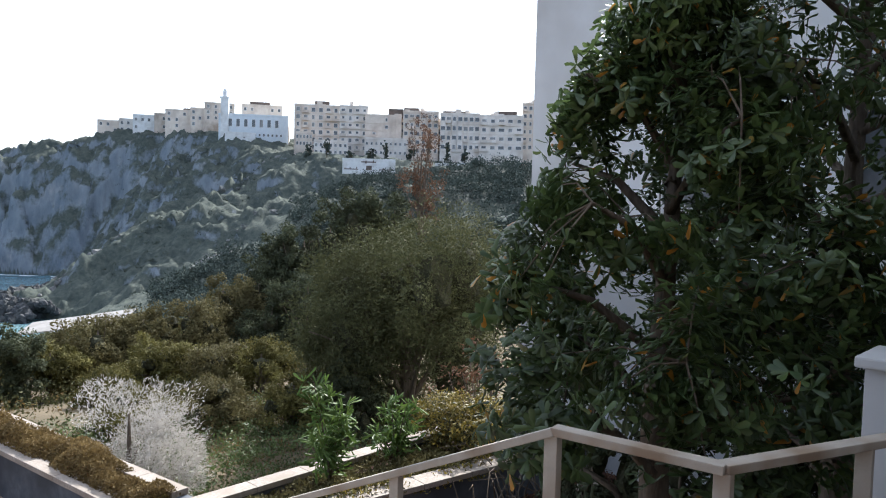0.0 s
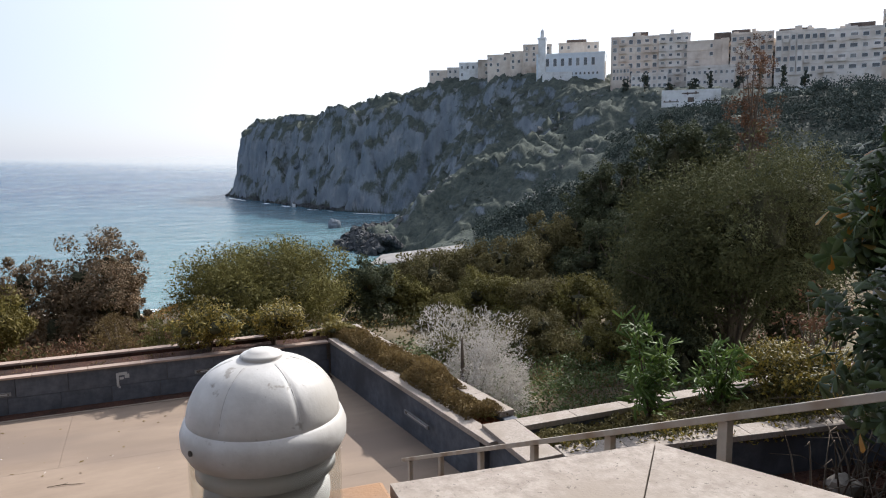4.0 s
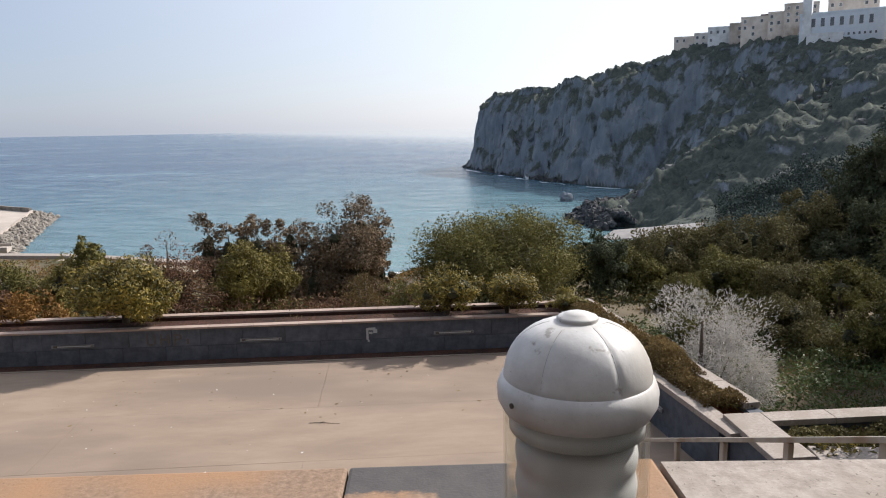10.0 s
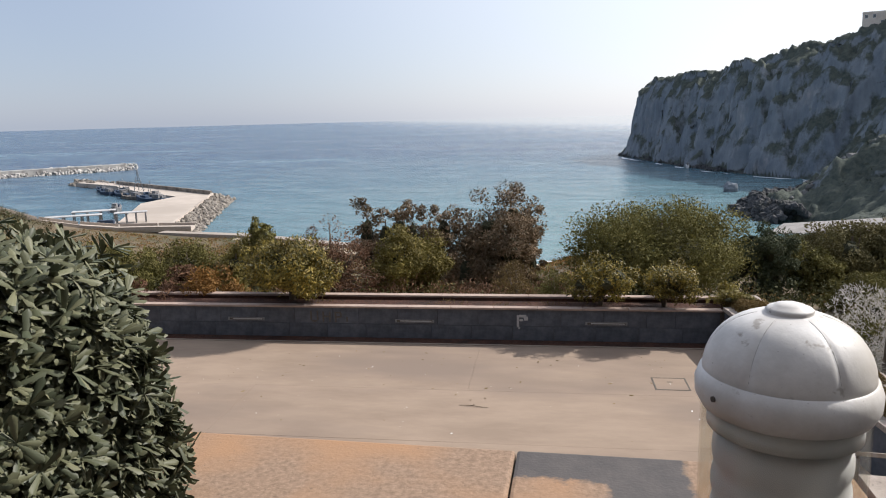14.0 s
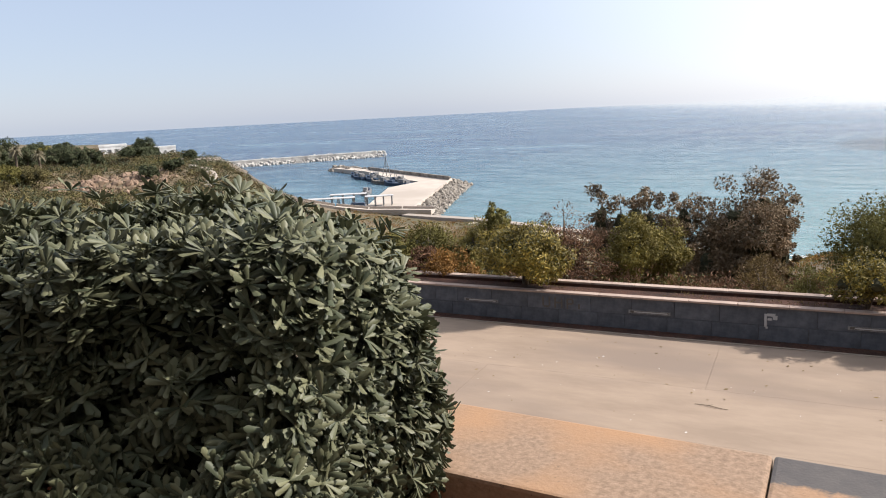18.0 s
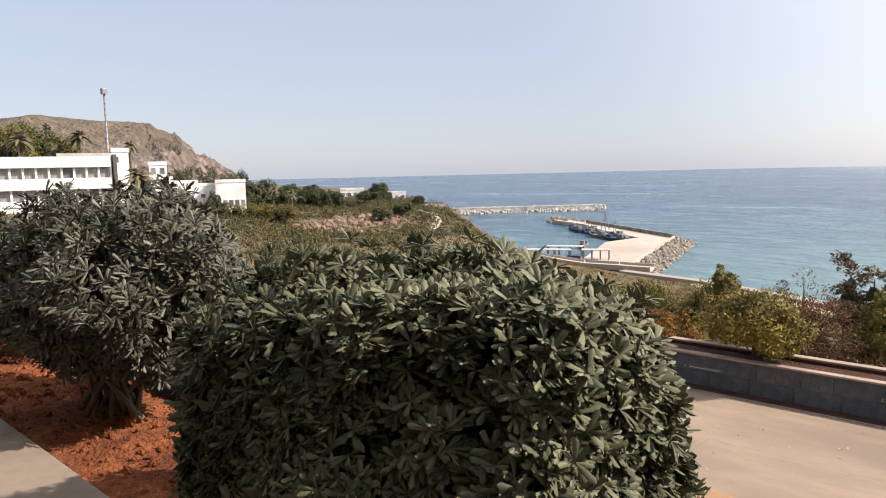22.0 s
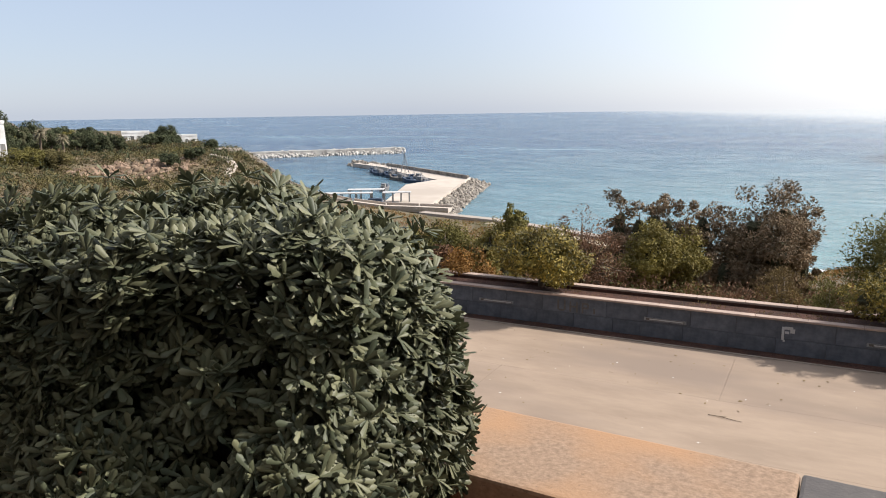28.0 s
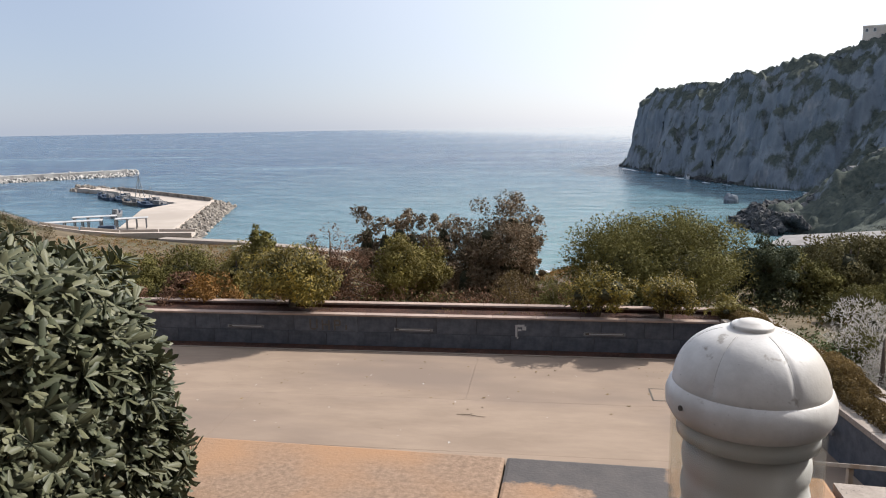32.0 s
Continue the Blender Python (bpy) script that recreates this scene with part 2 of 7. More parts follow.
    w2.inputs["Detail"].default_value = 5
    w2.inputs["Roughness"].default_value = 0.7
    l.new(mp3.outputs[0], w2.inputs["Vector"])
    bp2 = n.new("ShaderNodeBump")
    half = n.new("ShaderNodeMath")
    half.operation = "MULTIPLY"
    l.new(ruffle.outputs[0], half.inputs[0])
    half.inputs[1].default_value = 0.6
    l.new(half.outputs[0], bp2.inputs["Strength"])
    bp2.inputs["Distance"].default_value = 0.6
    l.new(w2.outputs["Fac"], bp2.inputs["Height"])
    l.new(bp.outputs[0], bp2.inputs["Normal"])
    l.new(bp2.outputs[0], b.inputs["Normal"])
    return m


def cliff_material():
    """Grey rock with pale scars on the steep faces, dark scrub wherever the ground lies flatter; distance haze is mixed
    into the tones.
    """
    m = bpy.data.materials.new("hazed_headland_cliff")
    m.use_nodes = True
    n, l = m.node_tree.nodes, m.node_tree.links
    b = n["Principled BSDF"]
    b.inputs["Roughness"].default_value = 0.95
    b.inputs["Specular IOR Level"].default_value = 0.1
    tc = n.new("ShaderNodeTexCoord")

    def cloud(scale, stretch=(1, 1, 1), detail=6, rough=0.6):
        mp = n.new("ShaderNodeMapping")
        mp.inputs["Scale"].default_value = stretch
        l.new(tc.outputs["Object"], mp.inputs["Vector"])
        t = n.new("ShaderNodeTexNoise")
        t.inputs["Scale"].default_value = scale
        t.inputs["Detail"].default_value = detail
        t.inputs["Roughness"].default_value = rough
        l.new(mp.outputs[0], t.inputs["Vector"])
        return t.outputs["Fac"]

    def tones(fac, lo, hi, c1, c2):
        r = n.new("ShaderNodeValToRGB")
        r.color_ramp.elements[0].position, r.color_ramp.elements[1].position = lo, hi
        r.color_ramp.elements[0].color, r.color_ramp.elements[1].color = (*c1, 1), (*c2, 1)
        l.new(fac, r.inputs[0])
        return r.outputs[0]

    def blend(fac, a, c):
        mx = n.new("ShaderNodeMixRGB")
        l.new(fac, mx.inputs[0])
        l.new(a, mx.inputs[1])
        l.new(c, mx.inputs[2])
        return mx.outputs[0]

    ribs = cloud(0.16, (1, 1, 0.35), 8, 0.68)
    # rock and scrub colours are shifted to blue-grey for aerial haze
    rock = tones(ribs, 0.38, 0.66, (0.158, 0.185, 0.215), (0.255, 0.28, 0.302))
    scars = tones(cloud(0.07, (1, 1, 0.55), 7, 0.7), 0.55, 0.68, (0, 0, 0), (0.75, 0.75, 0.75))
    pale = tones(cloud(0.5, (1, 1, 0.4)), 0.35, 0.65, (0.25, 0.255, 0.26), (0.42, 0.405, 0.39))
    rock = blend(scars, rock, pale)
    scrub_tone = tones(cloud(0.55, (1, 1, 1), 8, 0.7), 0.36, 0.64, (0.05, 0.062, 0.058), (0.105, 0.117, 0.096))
    g = n.new("ShaderNodeNewGeometry")
    sep = n.new("ShaderNodeSeparateXYZ")
    l.new(g.outputs["Normal"], sep.inputs[0])
    ma = n.new("ShaderNodeMath")
    ma.operation = "MULTIPLY_ADD"
    l.new(cloud(0.11, (1, 1, 1), 7, 0.7), ma.inputs[0])
    ma.inputs[1].default_value = 1.5
    l.new(sep.outputs[2], ma.inputs[2])
    cover = n.new("ShaderNodeMapRange")
    cover.inputs["From Min"].default_value, cover.inputs["From Max"].default_value = 1.04, 1.3
    l.new(ma.outputs[0], cover.inputs["Value"])
    l.new(blend(cover.outputs[0], rock, scrub_tone), b.inputs["Base Color"])
    bp = n.new("ShaderNodeBump")
    bp.inputs["Strength"].default_value = 0.7
    bp.inputs["Distance"].default_value = 0.9
    l.new(cloud(0.45, (1, 1, 0.6), 7, 0.7), bp.inputs["Height"])
    l.new(bp.outputs[0], b.inputs["Normal"])
    return m


M_CLIFF = cliff_material()
M_WATER = water_material()
M_LAND = surface("hillside_soil", (0.085, 0.066, 0.04), (0.165, 0.126, 0.078), 0.25, 0.95, 0.6, 1.2, (0.075, 0.07, 0.036), 0.05, dist=0.3)
# rock colour includes the blue-grey of distance haze
M_ROCK = surface("hazed_cliff_rock", (0.124, 0.145, 0.174), (0.289, 0.307, 0.336), 0.13, 0.95, 0.9, 0.6, (0.103, 0.121, 0.130), 0.045, stretch=(1, 1, 0.3), dist=1.2)
M_DARKROCK = surface("dark_wet_rock", (0.03, 0.032, 0.035), (0.085, 0.087, 0.09), 0.5, 0.85, 0.9, 1.5, (0.05, 0.052, 0.048), 0.15, dist=0.6)
M_HEADLAND = surface("headland_scrub_soil", (0.032, 0.042, 0.034), (0.075, 0.085, 0.064), 0.3, 0.95, 0.9, 1.0, (0.055, 0.06, 0.052), 0.06, dist=0.6)
M_SAND = surface("beach_sand", (0.328, 0.281, 0.211), (0.39, 0.343, 0.265), 0.5, 0.95, 0.2)
M_PAVE = surface("tan_concrete_floor", (0.24, 0.18, 0.133), (0.298, 0.226, 0.168), 1.1, 0.85, 0.15, 60, (0.205, 0.156, 0.122), 0.3, stretch=(0.6, 1.6, 1), dist=0.003)
M_BLOCK = surface("dark_grey_block", (0.068, 0.075, 0.088), (0.114, 0.121, 0.139), 5, 0.85, 0.3, 40, (0.052, 0.055, 0.063), 0.9, random=0.1, dist=0.006)
M_COPING = surface("pink_grey_coping", (0.316, 0.237, 0.194), (0.387, 0.295, 0.242), 6, 0.8, 0.2, 50, (0.259, 0.192, 0.157), 0.7, random=0.06, dist=0.004)
M_PALE = pitted(surface("pale_stone_coping", (0.255, 0.215, 0.182), (0.375, 0.325, 0.282), 26, 0.82, 0.4, 90, (0.27, 0.225, 0.185), 2.2, random=0.05, dist=0.004), (0.1, 0.085, 0.07), 75, 0.63)
M_GRAVEL = pitted(surface("washed_gravel_slab", (0.195, 0.132, 0.09), (0.31, 0.215, 0.15), 60, 0.88, 0.5, 110, (0.33, 0.195, 0.11), 2.4, dist=0.003), (0.1, 0.075, 0.06), 90, 0.64)
# paving tone kept dark to cut sunlight bounced onto the hedge
M_COBBLE = surface("dark_paving", (0.07, 0.065, 0.06), (0.115, 0.105, 0.098), 3, 0.9, 0.3, 30, (0.09, 0.082, 0.075), 0.4, dist=0.004)

M_SOIL = surface("red_soil", (0.172, 0.048, 0.017), (0.312, 0.105, 0.041), 22, 0.95, 0.9, 60, (0.133, 0.039, 0.016), 2.5, dist=0.03)
M_DARKSOIL = surface("dark_red_brown_soil", (0.035, 0.015, 0.01), (0.085, 0.038, 0.024), 14, 0.95, 0.9, 40, (0.03, 0.016, 0.011), 2.0, dist=0.03)
M_MARBLE = pitted(pitted(surface("white_marble", (0.56, 0.55, 0.535), (0.7, 0.69, 0.675), 14, 0.5, 0.15, 90, (0.5, 0.47, 0.43), 5, spec=0.35, dist=0.003), (0.3, 0.27, 0.235), 30, 0.64), (0.16, 0.14, 0.12), 120, 0.68)
M_COLUMN = surface("white_column_stone", (0.66, 0.655, 0.65), (0.74, 0.735, 0.73), 8, 0.5, 0.1, 60, spec=0.35, dist=0.003)
M_FOAM = surface("sea_foam", (0.576, 0.595, 0.605), (0.768, 0.787, 0.797), 0.6, 0.7, 0.3)
M_GROOVE = surface("grey_groove", (0.338, 0.325, 0.312), (0.450, 0.438, 0.419), 40, 0.9, 0.2)
M_SEAM = surface("dirt_seam", (0.081, 0.072, 0.063), (0.126, 0.108, 0.09), 30, 0.9, 0.2)
M_RAIL = surface("beige_painted_rail", (0.281, 0.25, 0.211), (0.343, 0.304, 0.257), 12, 0.55, 0.15, 60, (0.195, 0.14, 0.094), 3, spec=0.4, dist=0.003)
M_WHITE = surface("white_plaster", (0.73, 0.725, 0.715), (0.826, 0.821, 0.811), 0.8, 0.85, 0.1, 6, (0.557, 0.538, 0.509), 0.25, random=0.04)
M_CREAM = surface("cream_plaster", (0.70, 0.6, 0.51), (0.79, 0.7, 0.605), 0.6, 0.85, 0.1, 6, (0.56, 0.465, 0.385), 0.2, random=0.08)
M_TOWN = surface("warm_white_plaster", (0.72, 0.655, 0.59), (0.8, 0.745, 0.685), 0.6, 0.85, 0.1, 6, (0.58, 0.51, 0.44), 0.2, random=0.1)
M_TAN = surface("tan_plaster", (0.538, 0.461, 0.394), (0.624, 0.547, 0.475), 0.6, 0.85, 0.1, 6, (0.336, 0.269, 0.211), 0.2, random=0.08)
M_PALEBLUE = surface("pale_blue_white_plaster", (0.634, 0.682, 0.72), (0.73, 0.768, 0.797), 0.6, 0.85, 0.1, 6)
M_DARKROOF = surface("brown_roof_block", (0.125, 0.094, 0.078), (0.187, 0.148, 0.125), 0.8, 0.9, 0.1)
M_DARKSTONE = surface("dark_stone_cladding", (0.078, 0.066, 0.058), (0.133, 0.113, 0.098), 3, 0.8, 0.3, 10)
M_WINDOW = surface("dark_window_glass", (0.085, 0.09, 0.098), (0.15, 0.155, 0.162), 0.7, 0.15, 0.0, spec=0.5)
M_TANSTONE = surface("tan_stone_coping", (0.215, 0.172, 0.136), (0.269, 0.218, 0.176), 5, 0.8, 0.2, 60, (0.242, 0.195, 0.156), 0.8, random=0.05, dist=0.004)
# near-black tone for the hedge cores: deep shade put into the colour
M_HEDGE_SHADE = surface("hedge_shade", (0.022, 0.024, 0.021), (0.042, 0.043, 0.036), 30, 0.95, 0.8, 60)
# leaf shade as a colour, for the lumps inside tree crowns
M_CROWN_SHADE = surface("crown_shade", (0.026, 0.028, 0.014), (0.06, 0.057, 0.028), 5, 0.95, 0.9, 14, dist=0.06)
M_SPUR = surface("spur_rock", (0.11, 0.112, 0.11), (0.24, 0.235, 0.225), 0.4, 0.95, 0.9, 1.5, (0.085, 0.092, 0.085), 0.12, dist=0.5)
M_BARK = surface("grey_brown_bark", (0.078, 0.058, 0.043), (0.148, 0.117, 0.086), 14, 0.9, 0.6, 40, stretch=(1, 1, 0.25))
M_CONCRETE = surface("quay_concrete", (0.41, 0.352, 0.298), (0.49, 0.427, 0.367), 0.15, 0.9, 0.1, 2, (0.36, 0.31, 0.262), 0.03)
M_BOULDER = surface("breakwater_boulder", (0.163, 0.142, 0.119), (0.310, 0.276, 0.234), 0.8, 0.9, 0.5, 3, (0.112, 0.096, 0.081), 0.3)
M_PALEROCK = surface("pale_breakwater_rock", (0.342, 0.326, 0.302), (0.494, 0.470, 0.436), 0.5, 0.9, 0.4, 3, (0.247, 0.233, 0.216), 0.2)
M_ORANGEROCK = surface("orange_rock", (0.13, 0.085, 0.058), (0.31, 0.22, 0.16), 0.6, 0.95, 0.7, 2, (0.11, 0.08, 0.05), 0.3)
M_CANVAS = surface("weathered_canopy_sheet", (0.27, 0.255, 0.24), (0.34, 0.32, 0.3), 0.6, 0.8, 0.1, 4, (0.22, 0.2, 0.185), 0.2)
M_BOATGREY = surface("worn_boat_paint", (0.1, 0.1, 0.11), (0.26, 0.25, 0.24), 1.2, 0.6, 0.1)
M_GREYWALL = surface("grey_plaster", (0.4, 0.4, 0.4), (0.48, 0.475, 0.47), 0.6, 0.85, 0.1, 6, (0.33, 0.32, 0.31), 0.3)
M_CURTAIN = surface("curtained_window", (0.15, 0.15, 0.15), (0.34, 0.335, 0.32), 1.6, 0.25, 0.0, spec=0.5, stretch=(2, 1, 0.1))
M_CRAG = surface("pink_grey_crag", (0.06, 0.047, 0.04), (0.27, 0.21, 0.185), 0.05, 0.95, 1.0, 0.12, (0.1, 0.082, 0.062), 0.012, stretch=(1, 1, 0.5), dist=14)
M_ASPHALT = surface("asphalt", (0.045, 0.045, 0.047), (0.072, 0.072, 0.072), 2, 0.9, 0.2)
M_HULL = surface("dark_blue_hull", (0.023, 0.039, 0.07), (0.047, 0.07, 0.109), 1, 0.5, 0.1)
M_METAL = surface("weathered_steel", (0.172, 0.179, 0.187), (0.265, 0.273, 0.281), 5, 0.45, 0.1, metal=0.6)
M_MOUNT = surface("dry_mountain", (0.085, 0.066, 0.05), (0.185, 0.145, 0.112), 0.045, 0.95, 0.9, 0.15, (0.112, 0.088, 0.064), 0.012, dist=10)
L_HEDGE = foliage("hedge_leaf", (0.052, 0.063, 0.038), (0.155, 0.156, 0.09), 0.5, 0.26, 0.09, 0.22, even=0.0)
L_HEDGEROW = foliage("olive_hedge_leaf", (0.03, 0.04, 0.018), (0.15, 0.145, 0.055), 0.45, 0.4, 0.1, 0.3)
L_BUSH = foliage("dark_glossy_shrub_leaf", (0.034, 0.039, 0.027), (0.118, 0.112, 0.08), 0.48, 0.32, 0.06, 0.3, even=0.0)
L_FICUS = foliage("rubber_tree_leaf", (0.028, 0.05, 0.022), (0.105, 0.15, 0.045), 0.34, 0.45, 0.32, 0.35, (0.405, 0.189, 0.028), 0.03)
L_OLIVE = foliage("olive_leaf", (0.07, 0.07, 0.024), (0.19, 0.165, 0.052), 0.75, 0.1, 0.18, 0.4)
L_DARK = foliage("dark_green_leaf", (0.036, 0.046, 0.028), (0.092, 0.1, 0.052), 0.75, 0.1, 0.15, 0.35)
L_GREEN = foliage("green_leaf", (0.058, 0.088, 0.030), (0.125, 0.159, 0.055), 0.5, 0.3, 0.25)
L_RED = foliage("red_brown_leaf", (0.082, 0.068, 0.038), (0.22, 0.145, 0.088), 0.65, 0.18, 0.18, 0.4)
L_YELLOW = foliage("yellow_green_leaf", (0.121, 0.115, 0.033), (0.325, 0.252, 0.066), 0.55, 0.3, 0.25)
L_SILVER = foliage("silver_plume", (0.36, 0.335, 0.3), (0.62, 0.585, 0.54), 0.8, 0.2, 0.3)
L_BROOM = foliage("golden_brown_broom", (0.12, 0.062, 0.018), (0.3, 0.155, 0.04), 0.7, 0.2, 0.2, 0.4)
L_RUST = foliage("rust_dry_leaf", (0.085, 0.048, 0.03), (0.2, 0.108, 0.062), 0.8, 0.2, 0.2, 0.4)
L_DRY = foliage("dry_brown_leaf", (0.09, 0.062, 0.027), (0.225, 0.16, 0.066), 0.8, 0.2, 0.25)
L_CITRUS = foliage("fresh_green_leaf", (0.05, 0.105, 0.022), (0.15, 0.21, 0.05), 0.5, 0.22, 0.3)
L_SCRUB = foliage("scrub_leaf", (0.082, 0.067, 0.037), (0.178, 0.136, 0.072), 0.75, 0.2, 0.2)
# the next three leaf tones carry distance haze in their colour, greyer and bluer
L_HEAD = foliage("hazed_scrub_leaf", (0.044, 0.054, 0.045), (0.088, 0.098, 0.074), 0.9, 0.05, 0.03)
L_THICKET = foliage("hazed_thicket_leaf", (0.042, 0.056, 0.054), (0.085, 0.102, 0.085), 0.9, 0.05, 0.03)
L_WOOD = foliage("hazed_wood_leaf", (0.05, 0.066, 0.06), (0.09, 0.108, 0.09), 0.9, 0.05, 0.03, 0.3, even=0.3)
# olive undergrowth with the shade between the trees put into its leaf colour
L_THICK = foliage("shaded_undergrowth_leaf", (0.042, 0.048, 0.02), (0.105, 0.1, 0.042), 0.75, 0.1, 0.15, 0.35)
L_WILLOW = foliage("willow_leaf", (0.058, 0.066, 0.03), (0.112, 0.112, 0.05), 0.75, 0.08, 0.15, 0.3)
L_PALM = foliage("palm_frond", (0.1, 0.088, 0.055), (0.21, 0.18, 0.115), 0.6, 0.3, 0.2)
L_VALLEY = foliage("olive_brown_leaf", (0.068, 0.064, 0.028), (0.165, 0.138, 0.06), 0.75, 0.1, 0.18, 0.4)
L_FEATHER = foliage("feathery_olive_leaf", (0.075, 0.07, 0.018), (0.235, 0.185, 0.045), 0.6, 0.2, 0.2, 0.45)
L_SHRUB = foliage("dark_shrub_with_yellow_leaves", (0.045, 0.05, 0.016), (0.34, 0.255, 0.05), 0.5, 0.3, 0.18, 0.4, even=0.0)


# ---- builders ----
rng = np.random.default_rng(7)


def mesh_of(name, verts, faces, material, smooth=False):
    me = bpy.data.meshes.new(name)
    me.from_pydata(np.asarray(verts).tolist() if isinstance(verts, np.ndarray) else verts, [], faces.tolist() if isinstance(faces, np.ndarray) else faces)
    me.materials.append(material)
    if smooth:
        me.polygons.foreach_set("use_smooth", [True] * len(me.polygons))
    me.update()
    return me


def empty(name, m, label="", category="", group="", kind=""):
    ob = new(name)
    ob.empty_display_size = 0.1
    ob.matrix_basis = m
    return tagged(ob, label, category, group, kind)


def under(name, me, parent=None, m=None, label=""):
    ob = new(name, me)
    if parent:
        ob.parent = parent
    if m is not None:
        ob.matrix_basis = m
    if label:
        ob["label"] = label
    return ob


def part(name, bm, material, parent=None, label="", m=None, smooth=False):
    me = bpy.data.meshes.new(name)
    bm.normal_update()
    bm.to_mesh(me)
    bm.free()
    me.materials.append(material)
    if smooth:
        me.polygons.foreach_set("use_smooth", [True] * len(me.polygons))
    return under(name, me, parent, m, label)


def box_bm(x0, x1, y0, y1, z0, z1, bevel=0.0, bm=None):
    b = bm or bmesh.new()
    r = bmesh.ops.create_cube(b, size=1)
    for v in r["verts"]:
        v.co = Vector((x0 + (v.co.x + 0.5) * (x1 - x0), y0 + (v.co.y + 0.5) * (y1 - y0), z0 + (v.co.z + 0.5) * (z1 - z0)))
    if bevel:
        bmesh.ops.bevel(b, geom=list({e for v in r["verts"] for e in v.link_edges}), offset=bevel, segments=2, affect="EDGES", profile=0.6)
    return b


def box(name, x0, x1, y0, y1, z0, z1, material, parent=None, label="", bevel=0.0, m=None):
    return part(name, box_bm(x0, x1, y0, y1, z0, z1, bevel), material, parent, label, m)


def lathe(profile, n=32):
    """A turned shape from (radius, height) pairs."""
    bm = bmesh.new()
    rings = []
    for r, z in profile:
        rings.append([bm.verts.new((r * math.cos(2 * math.pi * k / n), r * math.sin(2 * math.pi * k / n), z)) for k in range(n)] if r > 1e-5 else [bm.verts.new((0, 0, z))])
    for a, b in zip(rings, rings[1:]):
        for k in range(n):
            if len(a) == 1 and len(b) == 1:
                continue
            if len(a) == 1:
                bm.faces.new((a[0], b[k], b[(k + 1) % n]))
            elif len(b) == 1:
                bm.faces.new((a[k], b[0], a[(k + 1) % n]))
            else:
                bm.faces.new((a[k], a[(k + 1) % n], b[(k + 1) % n], b[k]))
    bmesh.ops.recalc_face_normals(bm, faces=bm.faces)
    return bm


def tubes(paths, n=6):
    """Tapered tubes along (points, radii) paths, as one list of vertices and faces."""
    vs, fs = [], []
    for pts, radii in paths:
        base = len(vs)
        pts = [Vector(p) for p in pts]
        for i, p in enumerate(pts):
            d = (pts[min(i + 1, len(pts) - 1)] - pts[max(i - 1, 0)]).normalized()
            u = d.orthogonal().normalized()
            w = d.cross(u)
            for k in range(n):
                a = 2 * math.pi * k / n
                vs.append(p + (u * math.cos(a) + w * math.sin(a)) * radii[i])
        for i in range(len(pts) - 1):
            for k in range(n):
                a, b = base + i * n + k, base + i * n + (k + 1) % n
                fs.append((a, b, b + n, a + n))
        fs.append(tuple(base + (len(pts) - 1) * n + k for k in range(n)))
    return [tuple(v) for v in vs], fs


def leaf_cloud(centres, size, aspect=2.2, up=0.3, jitter=0.35, out=None):
    """One folded four-corner leaf at each centre, turned at random (out: rough outward directions)."""
    n = len(centres)
    d = rng.normal(size=(n, 3))
    if out is not None and aspect >= 4:
        d = d * 0.7 + out * 1.0
    d[:, 2] += up
    d /= np.linalg.norm(d, axis=1)[:, None]
    turn = rng.normal(size=(n, 3))
    if out is not None and aspect < 4:
        # broad leaves lie like scales, their faces turned outwards
        turn = np.cross(d, turn * 0.4 + out * 1.1)
    s = np.cross(d, turn) if out is None or aspect >= 4 else turn
    s /= np.linalg.norm(s, axis=1)[:, None] + 1e-9
    nn = np.cross(d, s)
    ln = (size * (1 + jitter * rng.normal(size=n)).clip(0.4, 1.8))[:, None]
    w = ln / aspect * 0.5
    v = np.empty((n, 4, 3))
    v[:, 0] = centres - d * ln * 0.5
    v[:, 1] = centres + s * w + nn * w * 0.35
    v[:, 2] = centres + d * ln * 0.5
    v[:, 3] = centres - s * w + nn * w * 0.35
    f = np.arange(n * 4).reshape(n, 4)
    return v.reshape(-1, 3), f


def clump_points(clumps, per):
    """Points in a shell round each clump (x, y, z, r), and outward directions."""
    c = np.repeat(clumps, per, axis=0)
    d = rng.normal(size=(len(c), 3))
    d /= np.linalg.norm(d, axis=1)[:, None]
    rad = c[:, 3] * rng.uniform(0.62, 1.1, len(c))
    p = c[:, :3] + d * rad[:, None] * np.array([1, 1, 0.85])
    return p, d


CROWN_LOBES = []


def crown_clumps(r, h, z0, n, flat=1.0, lobes=5):
    """Clump centres filling an uneven crown of radius r and height h above z0."""
    lob = [(r * 0.55 * math.cos(a), r * 0.55 * math.sin(a), z0 + h * rng.uniform(0.16 if z0 < 0.12 * h else 0.3, 0.72), r * rng.uniform(0.42, 0.62)) for a in rng.uniform(0, 6.28, lobes)]
    lob.append((0, 0, z0 + h * 0.62, r * 0.6))
    CROWN_LOBES[:] = [(lx, ly, lz, lr, h * 0.36 * flat) for lx, ly, lz, lr in lob]
    out = []
    while len(out) < n:
        lx, ly, lz, lr = lob[rng.integers(len(lob))]
        d = rng.normal(size=3)
        d /= np.linalg.norm(d)
        k = rng.uniform(0.3, 1.0) ** 0.5
        p = np.array([lx, ly, lz]) + d * np.array([lr, lr, h * 0.36 * flat]) * k
        if p[2] > z0 - 0.1 * h and p[2] < z0 + h and math.hypot(p[0], p[1]) < r * 1.05:
            out.append((*p, r * rng.uniform(0.13, 0.26)))
    return np.array(out)


